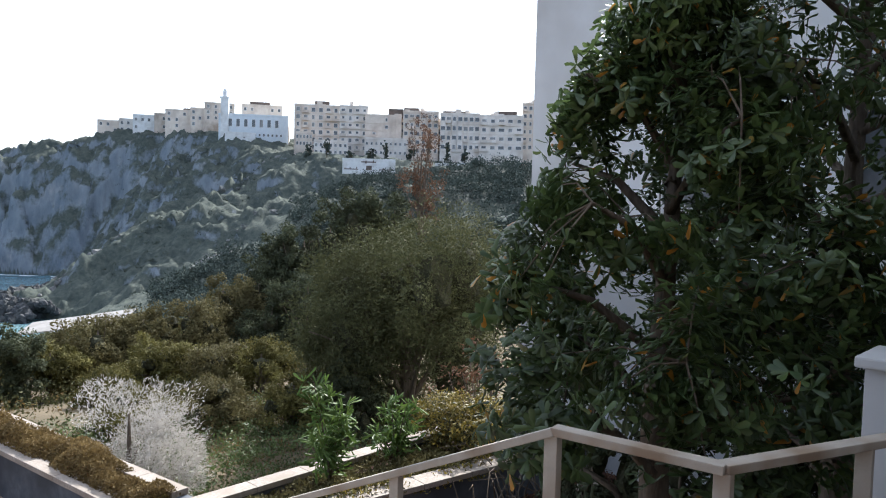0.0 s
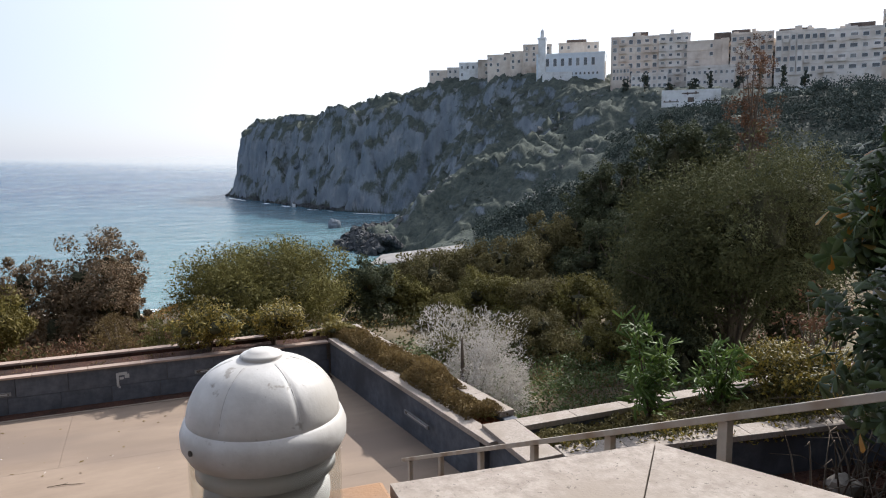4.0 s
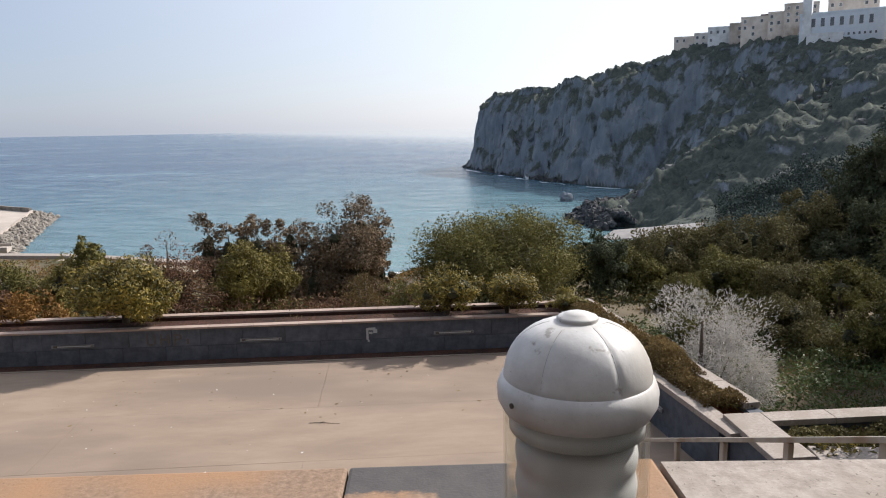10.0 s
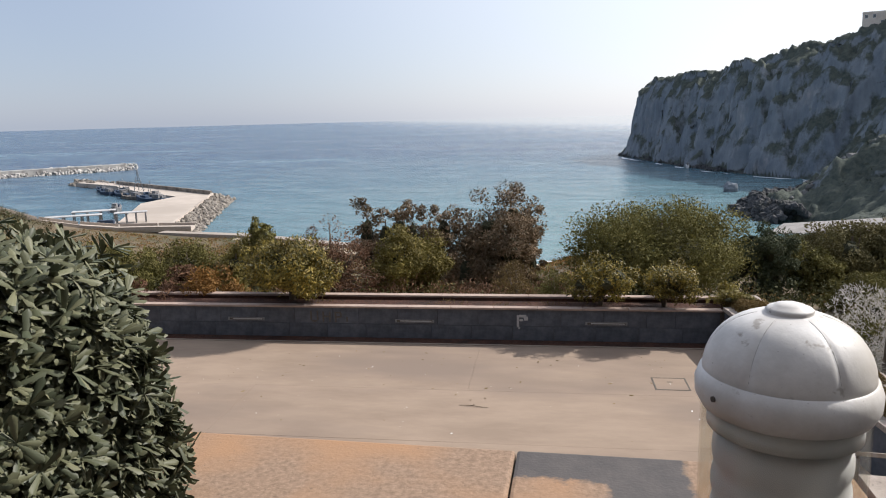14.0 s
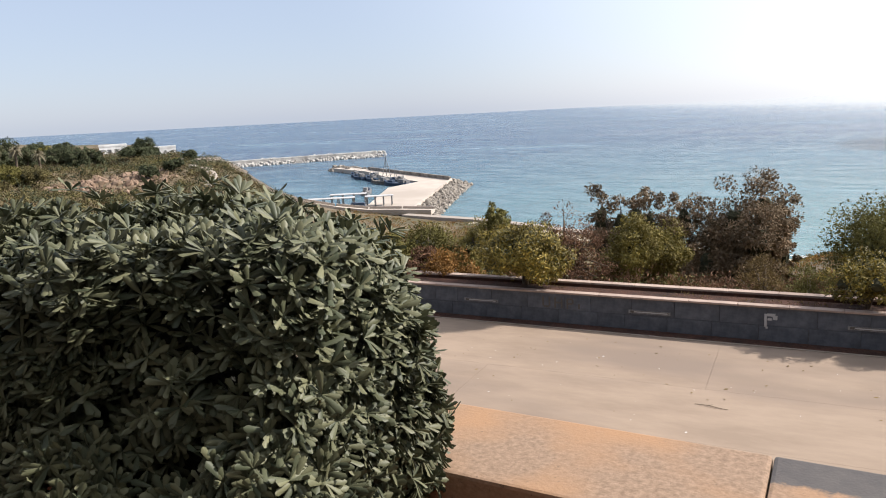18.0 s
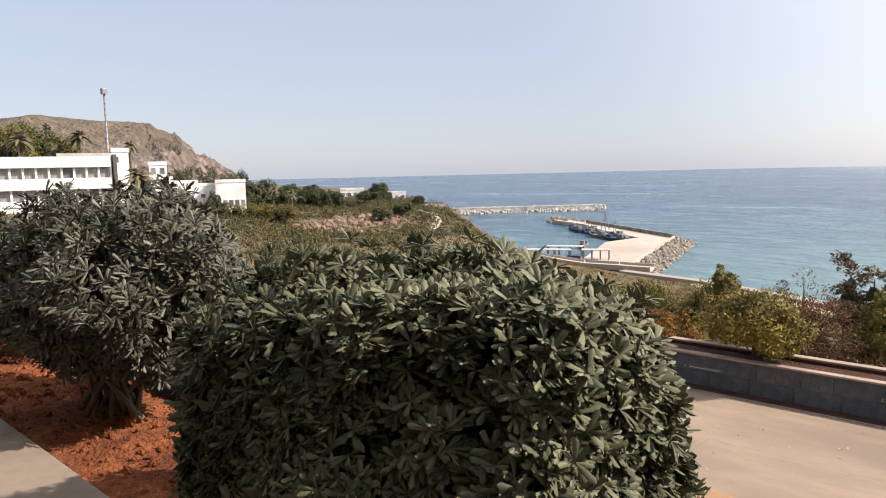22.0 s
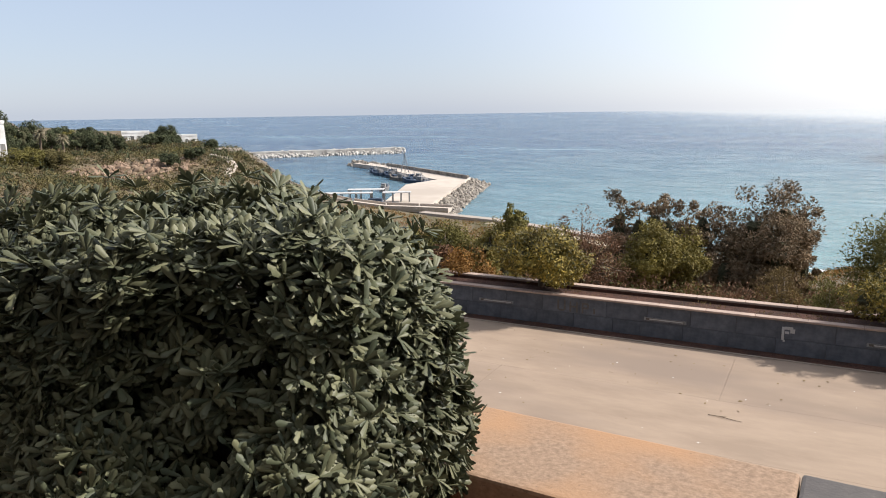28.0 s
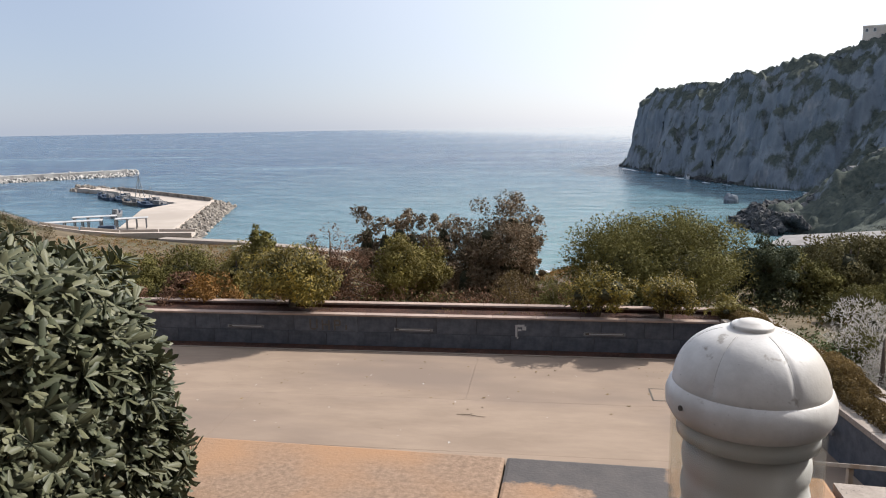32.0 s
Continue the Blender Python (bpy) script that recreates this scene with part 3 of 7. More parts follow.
def tree(name, x, y, z, height, radius, leaf, label, category="tree", clumps=60, per=90, size=0.16, bare=0.3, aspect=2.2, trunk=None, limbs=6, lobes=5, up=0.2, inner=0.3):
    """A trunk with limbs, and a crown of many small leaves in uneven clumps. bare: the share of the height without crown."""
    root = empty(name, pose(x, y, z, 0, 0, rng.uniform(0, 360)), label, category)
    tr = trunk or radius * 0.055 + 0.02
    z0 = height * bare
    cl = crown_clumps(radius, height - z0, z0, clumps, 1.0, lobes)
    paths = [([(0, 0, -0.4), (0.03 * height * rng.normal() * 0.4, 0, z0 * 0.6), (0, 0.03 * height * rng.normal() * 0.4, z0 + 0.45 * (height - z0)), (0, 0, height * 0.8)], [tr * 1.25, tr, tr * 0.7, tr * 0.25])]
    for k in rng.choice(len(cl), min(limbs * 2, len(cl)), replace=False):
        c = cl[k]
        st = (0, 0, z0 + rng.uniform(-0.15, 0.35) * (height - z0))
        mid = (c[0] * 0.45, c[1] * 0.45, st[2] * 0.55 + c[2] * 0.45 + 0.03 * height)
        paths.append(([st, mid, tuple(c[:3])], [tr * 0.5, tr * 0.3, tr * 0.08]))
    v, f = tubes(paths, 6)
    under("trunk", mesh_of("trunk", v, f, M_BARK, True), root)
    p, d = clump_points(cl, per)
    whole = (p - np.array([0, 0, z0 + 0.35 * (height - z0)])) / np.array([radius, radius, 0.6 * (height - z0)])
    v, f = leaf_cloud(p, size, aspect, up, out=d * 0.6 + whole * 0.6)
    under("crown", mesh_of("crown", v, f, leaf), root)
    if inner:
        # dark lumps in the heart of each lobe stand for the leaf shade there
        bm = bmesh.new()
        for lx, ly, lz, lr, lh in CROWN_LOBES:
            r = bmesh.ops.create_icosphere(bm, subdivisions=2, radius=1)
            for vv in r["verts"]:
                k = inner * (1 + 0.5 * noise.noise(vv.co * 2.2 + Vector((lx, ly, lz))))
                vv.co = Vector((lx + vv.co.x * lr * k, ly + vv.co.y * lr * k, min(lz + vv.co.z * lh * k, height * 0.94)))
        part("inner_shade", bm, M_CROWN_SHADE, root, "dark lumps standing for the shade inside the crown")["kind"] = "stuff"
    return root


# ---- the land ----
SEA = -26.0


def lattice(ix, iy, seed):
    h = np.sin(ix * 127.1 + iy * 311.7 + seed * 74.7) * 43758.5453
    return h - np.floor(h)


def value_noise(x, y, seed=0):
    ix, iy = np.floor(x), np.floor(y)
    fx, fy = x - ix, y - iy
    fx, fy = fx * fx * (3 - 2 * fx), fy * fy * (3 - 2 * fy)
    a, b = lattice(ix, iy, seed), lattice(ix + 1, iy, seed)
    c, d = lattice(ix, iy + 1, seed), lattice(ix + 1, iy + 1, seed)
    return (a + (b - a) * fx + (c - a) * fy + (a - b - c + d) * fx * fy) * 2 - 1


def fbm(x, y, scale, octaves=4, seed=0, gain=0.5):
    s, amp = 0, 1.0
    for k in range(octaves):
        s = s + amp * value_noise(x / scale, y / scale, seed + k)
        scale, amp = scale / 2.1, amp * gain
    return s


def step(a, b, x):
    t = np.clip((x - a) / (b - a), 0, 1)
    return t * t * (3 - 2 * t)


COAST = np.array([(-4900, 1500), (-1500, 700), (-900, 450), (-560, 405), (-420, 400), (-330, 345), (-266, 262), (-200, 226), (-140, 202), (-105, 184), (-72, 178),
                  (0, 147), (52, 168), (74, 196), (64, 212), (63, 229), (84, 246), (104, 292), (114, 322), (99, 343), (83, 376), (64, 455), (50, 525),
                  (72, 560), (160, 620), (420, 720), (4900, 900)], float)


def inland(x, y):
    """Distance from the coast, positive on land."""
    best = np.full(x.shape, 1e9)
    inside = np.zeros(x.shape, bool)
    pts = [tuple(p) for p in COAST] + [(4900, -4900), (-4900, -4900)]
    for k, (a, b) in enumerate(zip(pts, pts[1:] + pts[:1])):
        ax, ay, bx, by = *a, *b
        if k < len(COAST) - 1:
            t = np.clip(((x - ax) * (bx - ax) + (y - ay) * (by - ay)) / ((bx - ax) ** 2 + (by - ay) ** 2), 0, 1)
            best = np.minimum(best, np.hypot(x - ax - t * (bx - ax), y - ay - t * (by - ay)))
        cross = ((ay > y) != (by > y)) & (x < (bx - ax) * (y - ay) / (by - ay + 1e-12) + ax)
        inside ^= cross
    return np.where(inside, best, -best)


# crests of the two rocky spurs of the headland: degrees right of +y, distance, height
SPUR_OUTER = ((17.6, 232, -22), (19.5, 240, -16.8), (21.8, 246, -11.2), (24.0, 252, -4.4), (26.0, 257, 0.6), (28.1, 264, 6.8), (30.2, 272, 12.6), (32.2, 281, 18.4), (34.5, 290, 21.5))
SPUR_INNER = ((25.6, 200, -21), (26.8, 205, -17.5), (28.7, 212, -10.8), (30.3, 218, -5.0), (32.3, 226, 2.4), (34.3, 236, 8.6), (37.0, 248, 11.0))


def spur(x, y, line, steep):
    """Height of a rocky spur: its crest line, with a steep upper face and a gentler foot."""
    pts = [(r * math.sin(math.radians(a)), r * math.cos(math.radians(a)), z) for a, r, z in line]
    best = np.full(x.shape, -1e3)
    for (ax, ay, az_), (bx, by, bz) in zip(pts, pts[1:]):
        t = np.clip(((x - ax) * (bx - ax) + (y - ay) * (by - ay)) / ((bx - ax) ** 2 + (by - ay) ** 2), 0, 1)
        dist = np.hypot(x - ax - t * (bx - ax), y - ay - t * (by - ay))
        best = np.maximum(best, az_ + t * (bz - az_) - steep * np.minimum(dist, 7) - 0.6 * np.maximum(dist - 7, 0))
    return best


def ground_height(x, y):
    x, y = np.asarray(x, float), np.asarray(y, float)
    d = inland(x, y)
    # the hill under the terrace, falling to the beach
    near = SEA + 25.0 * np.clip(d / 124, 0, 1) ** 0.9 + fbm(x, y, 25, 4, 3) * 0.9 * step(0, 30, d)
    rr = np.hypot(x, y)
    near = near - 4.6 * step(-20, -31, np.degrees(np.arctan2(x, y))) * step(30, 75, rr) * step(200, 165, rr) * step(0, 20, d)
    near = near - 3.6 * step(22, 60, rr) * step(185, 110, rr) * step(6, -8, x) * step(0, 20, d)
    near = np.where(y < 20, np.minimum(near, -0.9), near)
    # the ridge with the houses
    left = SEA + 20 * np.clip(d / 48, 0, 1) ** 0.75 + fbm(x, y, 40, 4, 9) * 2.2 * step(0, 30, d) + 4.0 * step(80, 150, d) * step(-90, -160, x)
    wl = step(-75, -125, x) * step(-38.5, -45, np.degrees(np.arctan2(x, y)))
    h = near + wl * (left - near)
    # the headland with the town
    ys = np.array([90, 180, 240, 267, 305, 345, 366, 385, 404, 440, 470, 525])
    top = np.interp(y, ys, [16, 22.5, 25, 34.0, 37.2, 38.4, 34.0, 30.4, 27.0, 25.4, 24.6, 23.4])
    wide = np.interp(y, ys, [120, 105, 74, 56, 46, 40, 36, 32, 29, 25, 21, 15])
    dd = d + fbm(x, y, 34, 5, 21, 0.6) * np.interp(d, [0, 25, 80], [3, 7, 9]) * step(-6, 8, d)
    dd = dd + fbm(x, y, 9, 3, 71, 0.6) * 2.4 * step(-2, 6, d) * np.interp(y, [240, 330], [0.5, 1.2])
    u = np.clip(dd / wide, 0, 1)
    sheer = step(300, 380, y)
    slope_up = 0.35 * step(0, 1, u) + 0.65 * u ** 0.8
    cliff_up = 0.22 * step(0, 0.16, u) + 0.62 * step(0.1, 0.62, u) + 0.16 * step(0.55, 1, u)
    head = SEA + (top - SEA) * (slope_up + sheer * (cliff_up - slope_up)) + fbm(x, y, 14, 5, 31, 0.6) * 2.2 * step(0, 10, d) * (1 - 0.85 * step(0.85, 1, u))
    for line, steep in ((SPUR_OUTER, 2.0), (SPUR_INNER, 2.0)):
        crest = spur(x, y, line, steep)
        head = np.maximum(head, crest + 1.6 * fbm(x, y, 11, 5, 81, 0.65))
    side = ((x - 70) * 0.514 + (y - 170) * 0.857)
    wh = step(-45, 30, side) * step(40, 62, x)
    h = h + wh * (head - h)
    # low rocks of the point
    rock = np.exp(-(((x - 72) / 14) ** 2 + ((y - 222) / 12) ** 2))
    h = np.where(d > -3, np.maximum(h, SEA + rock * (5.5 + 5 * fbm(x, y, 9, 5, 41, 0.65))), h)
    sea_bed = SEA - 1.2 - np.clip(-d, 0, 400) * 0.02
    return np.where(d > 0, np.maximum(h, SEA + 0.25), sea_bed)


def ground_at(x, y):
    return float(ground_height(np.array([x]), np.array([y]))[0])


def spread(a, b, stepsize, far, growth=1.35):
    core = list(np.arange(a, b + 0.1, stepsize))
    lo, hi, s = [], [], stepsize
    v = a
    s = stepsize
    while v > -far:
        s *= growth
        v = max(v - s, -far)
        lo.append(v)
    v, s = b, stepsize
    while v < far:
        s *= growth
        v = min(v + s, far)
        hi.append(v)
    return np.array(lo[::-1] + core + hi)


def noise3(x, y, z, seed):
    """Smooth noise in space, built from two layers of plan noise."""
    iz = np.floor(z)
    f = z - iz
    f = f * f * (3 - 2 * f)
    return value_noise(x + iz * 17.3, y + iz * 9.1, seed) * (1 - f) + value_noise(x + (iz + 1) * 17.3, y + (iz + 1) * 9.1, seed) * f


def finer(line, a, b, stepsize):
    """The same grid line with a closer spacing between a and b."""
    return np.concatenate([line[line < a], np.arange(a, b, stepsize), line[line >= b]])


gx = finer(spread(-330, 300, 2.6, 4900), 45, 185, 1.05)
gy = finer(spread(-30, 600, 2.6, 4900), 185, 535, 1.05)
X, Y = np.meshgrid(gx, gy)
Z = ground_height(X, Y)
# the headland's steep faces break into ribs and ledges, its gentler slopes into low bushes
zy, zx = np.gradient(Z, gy, gx)
steepness = np.hypot(zx, zy)
on_head = step(48, 62, X) * step(175, 200, Y) * step(260, 200, X) * step(600, 560, Y) * (Z > SEA + 0.3)
crag_out = (1.9 * noise3(X / 8, Y / 8, Z / 22, 91) + 1.2 * noise3(X / 3.6, Y / 3.6, Z / 9, 92) + 1.0 * noise3(X / 6, Y / 6, Z / 2.6, 93)) * step(0.6, 1.5, steepness) * on_head
bushes = np.clip(value_noise(X / 2.3, Y / 2.3, 95) + 0.4 * value_noise(X / 9, Y / 9, 96), 0, 1) ** 0.7 * 2.2 * step(1.6, 0.8, steepness) * on_head
X, Y = X - zx / (steepness + 1e-6) * crag_out, Y - zy / (steepness + 1e-6) * crag_out
Z = Z + bushes
nx, ny = len(gx), len(gy)
idx = np.arange(nx * ny).reshape(ny, nx)
quads = np.stack([idx[:-1, :-1], idx[:-1, 1:], idx[1:, 1:], idx[1:, :-1]], -1).reshape(-1, 4)
ground_mesh = mesh_of("ground", np.stack([X, Y, Z], -1).reshape(-1, 3), quads, M_LAND, True)
ground_mesh.materials.append(M_ROCK)
ground_mesh.materials.append(M_SAND)
ground_mesh.materials.append(M_HEADLAND)
ground_mesh.materials.append(M_CLIFF)
cx, cy, cz = (a.reshape(-1)[quads].mean(1) for a in (X, Y, Z))
slope = (Z.reshape(-1)[quads].max(1) - Z.reshape(-1)[quads].min(1)) / 2.6
on_headland = (cx > 40) & (cx < 400) & (cy > 150) & (cy < 600) & ((cx - 70) * 0.514 + (cy - 170) * 0.857 > -12)
cd = inland(cx, cy)
which = np.where((cx > 40) & (cy > 120) & (((slope > np.interp(cy, [240, 320], [1.25, 0.8])) & (cd > 0)) | (cd < np.interp(cy, [240, 320], [8, 20]))), 1, 0)
which = np.where((which == 0) & (cx > 55) & (cy > 50), 3, which)
which = np.where((cd > -30) & (cd < 16) & (cx > -75) & (cx < 60) & (cy < 185), 2, which)
which = np.where((np.abs(cx) > 600) | (np.abs(cy) > 700), 0, which)
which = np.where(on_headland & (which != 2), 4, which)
ground_mesh.polygons.foreach_set("material_index", which.astype(np.int32))
ground = tagged(new("ground", ground_mesh), "scrub-covered hillside and grey cliffs falling to the sea", "ground", kind="structure")

bm = bmesh.new()
bmesh.ops.create_grid(bm, x_segments=2, y_segments=2, size=4900)
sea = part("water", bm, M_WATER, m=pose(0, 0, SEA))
tagged(sea, "calm blue-green sea with wind streaks", "sea", kind="structure")

# ---- the lower terrace ----
FLOOR = -0.15
TOP = 0.72
box("floor", -16.4, 4.7, 1.9, 16.08, -1.2, FLOOR - 0.006, M_TANSTONE)
floor_ob = tagged(bpy.data.objects["floor"], "wide tan concrete terrace floor, worn and dusty", "floor", kind="structure")
ys = [1.9, 4.1, 6.3, 8.5, 10.7, 12.9, 15.9]
for r_, (y0, y1) in enumerate(zip(ys, ys[1:])):
    x = -16 + (r_ % 2) * 4.2
    while x < 4.5:
        x1 = min(x + 10.3, 4.6)
        box("floor_panel", x, x1 - 0.005, y0, y1 - 0.005, FLOOR - 0.006, FLOOR + rng.uniform(0, 0.002), M_PAVE, floor_ob)
        x = x1

wall = empty("wall_north", pose(0, 0.35, -0.095) @ Matrix.Diagonal((1.0224, 1, 1, 1)), "low dark grey block wall with a planter behind", "wall", kind="structure")
box("core", -15.9, 3.75, 15.72, 15.83, -1.2, TOP - 0.045, M_SEAM, wall)
blocks = {}
for c in range(2):
    z0 = FLOOR + 0.05 + c * 0.387
    x = -15.8 - (0.45 if c % 2 else 0)
    while x < 3.7:
        x1 = min(x + (0.92 if rng.uniform() < 0.7 else 0.61), 3.7)
        if x1 - x > 0.08:
            key = round(x1 - x, 2)
            if key not in blocks:
                b = box_bm(0, x1 - x - 0.006, 0, 0.06, 0, 0.382, 0.005)
                blocks[key] = bpy.data.meshes.new("block")
                b.to_mesh(blocks[key])
                b.free()
                blocks[key].materials.append(M_BLOCK)
            under("block", blocks[key], wall, pose(x, 15.665 + rng.uniform(0, 0.003), z0))
        x = x1
for k in range(20):
    box("coping_stone", -15.9 + k * 0.98, -15.9 + k * 0.98 + 0.972, 15.63, 15.83, TOP - 0.045, TOP, M_COPING, wall, bevel=0.008)
for k in range(20):
    box("back_coping_stone", -15.9 + k * 1.03, -15.9 + k * 1.03 + 1.022, 16.6, 16.82, TOP - 0.015, TOP + 0.03, M_COPING, wall, bevel=0.008)
box("back_wall", -15.9, 4.6, 16.58, 16.82, -2.5, TOP - 0.015, M_DARKSOIL, wall)
box("planter_soil", -15.9, 4.2, 15.83, 16.58, -0.6, TOP - 0.08, M_DARKSOIL, wall, "dry reddish soil")
box("drain_strip", -15.8, 3.7, 15.3, 15.66, FLOOR + 0.06, FLOOR + 0.106, M_DARKSOIL, wall, "dark drain channel choked with red dirt")
box("drain_kerb", -15.8, 3.7, 15.24, 15.3, FLOOR + 0.06, FLOOR + 0.112, M_TANSTONE, wall)

side = empty("wall_east", pose(3.82, 16.0, -0.03, 0, 0, math.degrees(math.atan2(0.75, 6.5)) - 90), "slanting low grey wall with a dry hedge planter", "wall", kind="structure")
LEN = 5.95
box("side_wall", 0, 6.55, -0.0, 0.22, -1.2, TOP - 0.09, M_BLOCK, side)
for k in range(7):
    box("coping_stone", k * 0.986 - 0.02, k * 0.986 + 0.958, -0.03, 0.26, TOP - 0.09, TOP, M_PALE, side, bevel=0.008)
box("outer_wall", -0.9, 6.1, 0.8, 1.02, -2.5, TOP - 0.09, M_BLOCK, side)
for k in range(7):
    box("coping_stone", -0.95 + k * 0.986, -0.95 + k * 0.986 + 0.978, 0.77, 1.05, TOP - 0.09, TOP + 0.01, M_PALE, side, bevel=0.008)
box("planter_soil", 0, LEN, 0.22, 0.8, -0.6, TOP - 0.15, M_SOIL, side)

plan2 = empty("wall_planter", pose(0, 0, 0), "pale-coped grey planter beside the stairs", "planter", kind="structure")
box("planter_end_wall", 4.75, 5.25, 8.3, 9.7, -1.2, TOP - 0.06, M_BLOCK, plan2)
box("coping_stone", 4.72, 5.28, 8.28, 9.72, TOP - 0.06, TOP + 0.03, M_PALE, plan2, bevel=0.008)
slant = pose(5.25, 8.4, 0, 0, 0, -8.9)
box("front_wall", 0.02, 7.9, -0.16, 0.16, -1.2, TOP - 0.06, M_BLOCK, plan2, m=slant)
box("back_wall", 5.25, 13.0, 9.42, 9.68, -2.5, TOP - 0.06, M_BLOCK, plan2)
for k in range(8):
    box("coping_stone", 0.06 + k * 0.985, 0.06 + k * 0.985 + 0.977, -0.2, 0.2, TOP - 0.06, TOP + 0.03, M_PALE, plan2, bevel=0.008, m=slant)
    box("coping_stone", 5.29 + k * 0.965, 5.29 + k * 0.965 + 0.957, 9.4, 9.72, TOP - 0.06, TOP + 0.03, M_PALE, plan2, bevel=0.008)

# ---- stairs and rail ----
PAVE_Z = 3.05
stairs = empty("stairs", pose(0, 0, 0), "concrete stairs down to the terrace beside the wall", "stairs", kind="structure")
n_steps = 18
rise = (PAVE_Z - FLOOR) / n_steps
run = 6.2 / n_steps
for k in range(n_steps):
    box("step", 1.75, 3.5, 2.3 + k * run, 2.3 + (k + 1) * run, FLOOR - 0.4, PAVE_Z - (k + 1) * rise + 0.001, M_PALE, stairs)
box("stair_wall", 3.5, 3.75, 1.9, 8.6, -1.2, 0.6, M_BLOCK, stairs)

rail = empty("handrail", pose(0, 0, 0), "beige painted metal handrail along the stairs", "railing")
RX = 3.33


def bar(name, a, b, w, h, parent, material):
    a, b = Vector(a), Vector(b)
    d = b - a
    m = Matrix.Translation(a) @ d.to_track_quat("X", "Z").to_matrix().to_4x4()
    return part(name, box_bm(0, d.length, -w / 2, w / 2, -h / 2, h / 2, 0.006), material, parent, m=m)


RAIL = [(RX, 2.08, 3.90), (RX, 9.4, 0.56)]
bar("top_rail", RAIL[0], RAIL[1], 0.09, 0.045, rail, M_RAIL)
bar("landing_rail", (RX, 2.1, 3.90), (RX + 0.12, 1.25, 3.89), 0.09, 0.045, rail, M_RAIL)
bar("landing_rail", (RX + 0.12, 1.27, 3.89), (RX + 1.9, 0.55, 3.89), 0.09, 0.045, rail, M_RAIL)
for k in range(7):
    t = k / 6 * 0.97
    y = 2.1 + t * 7.25
    zt = 3.90 - t * 3.32
    zb = PAVE_Z - max(0, (y - 2.3)) / 6.2 * (PAVE_Z - FLOOR)
    box("post", RX - 0.025, RX + 0.025, y - 0.04, y + 0.04, max(zb, FLOOR), zt - 0.02, M_RAIL, rail, bevel=0.004)
box("post", RX + 0.1, RX + 0.15, 1.22, 1.3, PAVE_Z, 3.87, M_RAIL, rail, bevel=0.004)
box("post", RX + 1.0, RX + 1.05, 0.86, 0.94, PAVE_Z, 3.87, M_RAIL, rail, bevel=0.004)

# ---- the upper level ----
PAVE_OUTLINE = [(-30, -14), (6.2, -14), (6.2, 1.3), (5.1, 1.3), (5.1, 0.62), (3.62, 1.22), (3.5, 2.3), (1.75, 2.3), (1.75, 1.86), (-30, 1.86)]
parapet = empty("wall_parapet", Matrix.Translation((-0.15, 1.845, 0)) @ pose(0, 0, 0, 0, 0, -2.3) @ Matrix.Translation((0.15, -1.845, 0)), "parapet topped with washed gravel slabs", "wall", kind="structure")
box("parapet_wall", -14, 0.7, 1.5, 1.8, PAVE_Z, 3.99, M_COPING, parapet)
def stained_slab():
    """Washed gravel with a dark ragged repair along its far edge and down one side."""
    m = M_GRAVEL.copy()
    m.name = "stained_gravel_slab"
    n, l = m.node_tree.nodes, m.node_tree.links
    b = n["Principled BSDF"]
    base = b.inputs["Base Color"].links[0].from_socket
    tc = n.new("ShaderNodeTexCoord")
    sep = n.new("ShaderNodeSeparateXYZ")
    l.new(tc.outputs["Object"], sep.inputs[0])
    nz = n.new("ShaderNodeTexNoise")
    nz.inputs["Scale"].default_value = 16
    nz.inputs["Detail"].default_value = 10
    nz.inputs["Roughness"].default_value = 0.72
    l.new(tc.outputs["Object"], nz.inputs["Vector"])

    def soft(axis, low, high, swing):
        """From 0 at low to 1 at high along an axis, with a ragged edge."""
        ma = n.new("ShaderNodeMath")
        ma.operation = "MULTIPLY_ADD"
        l.new(nz.outputs["Fac"], ma.inputs[0])
        ma.inputs[1].default_value = swing
        l.new(sep.outputs[axis], ma.inputs[2])
        mr = n.new("ShaderNodeMapRange")
        mr.inputs["From Min"].default_value, mr.inputs["From Max"].default_value = low + swing * 0.5, high + swing * 0.5
        l.new(ma.outputs[0], mr.inputs["Value"])
        return mr.outputs[0]

    def both(kind, a, c):
        ma = n.new("ShaderNodeMath")
        ma.operation = kind
        l.new(a, ma.inputs[0])
        l.new(c, ma.inputs[1])
        return ma.outputs[0]

    strip = soft(1, 1.695, 1.715, 0.12)
    leg = both("MULTIPLY", soft(0, 0.125, 0.14, 0.09), soft(1, 1.575, 1.6, 0.12))
    area = both("MULTIPLY", both("MAXIMUM", strip, leg), soft(0, 0.335, 0.315, 0.11))
    mx = n.new("ShaderNodeMixRGB")
    l.new(area, mx.inputs[0])
    l.new(base, mx.inputs[1])
    dark = n.new("ShaderNodeMixRGB")
    l.new(nz.outputs["Fac"], dark.inputs[0])
    dark.inputs[1].default_value = (0.05, 0.048, 0.052, 1)
    dark.inputs[2].default_value = (0.125, 0.112, 0.104, 1)
    l.new(dark.outputs[0], mx.inputs[2])
    l.new(mx.outputs[0], b.inputs["Base Color"])
    return m


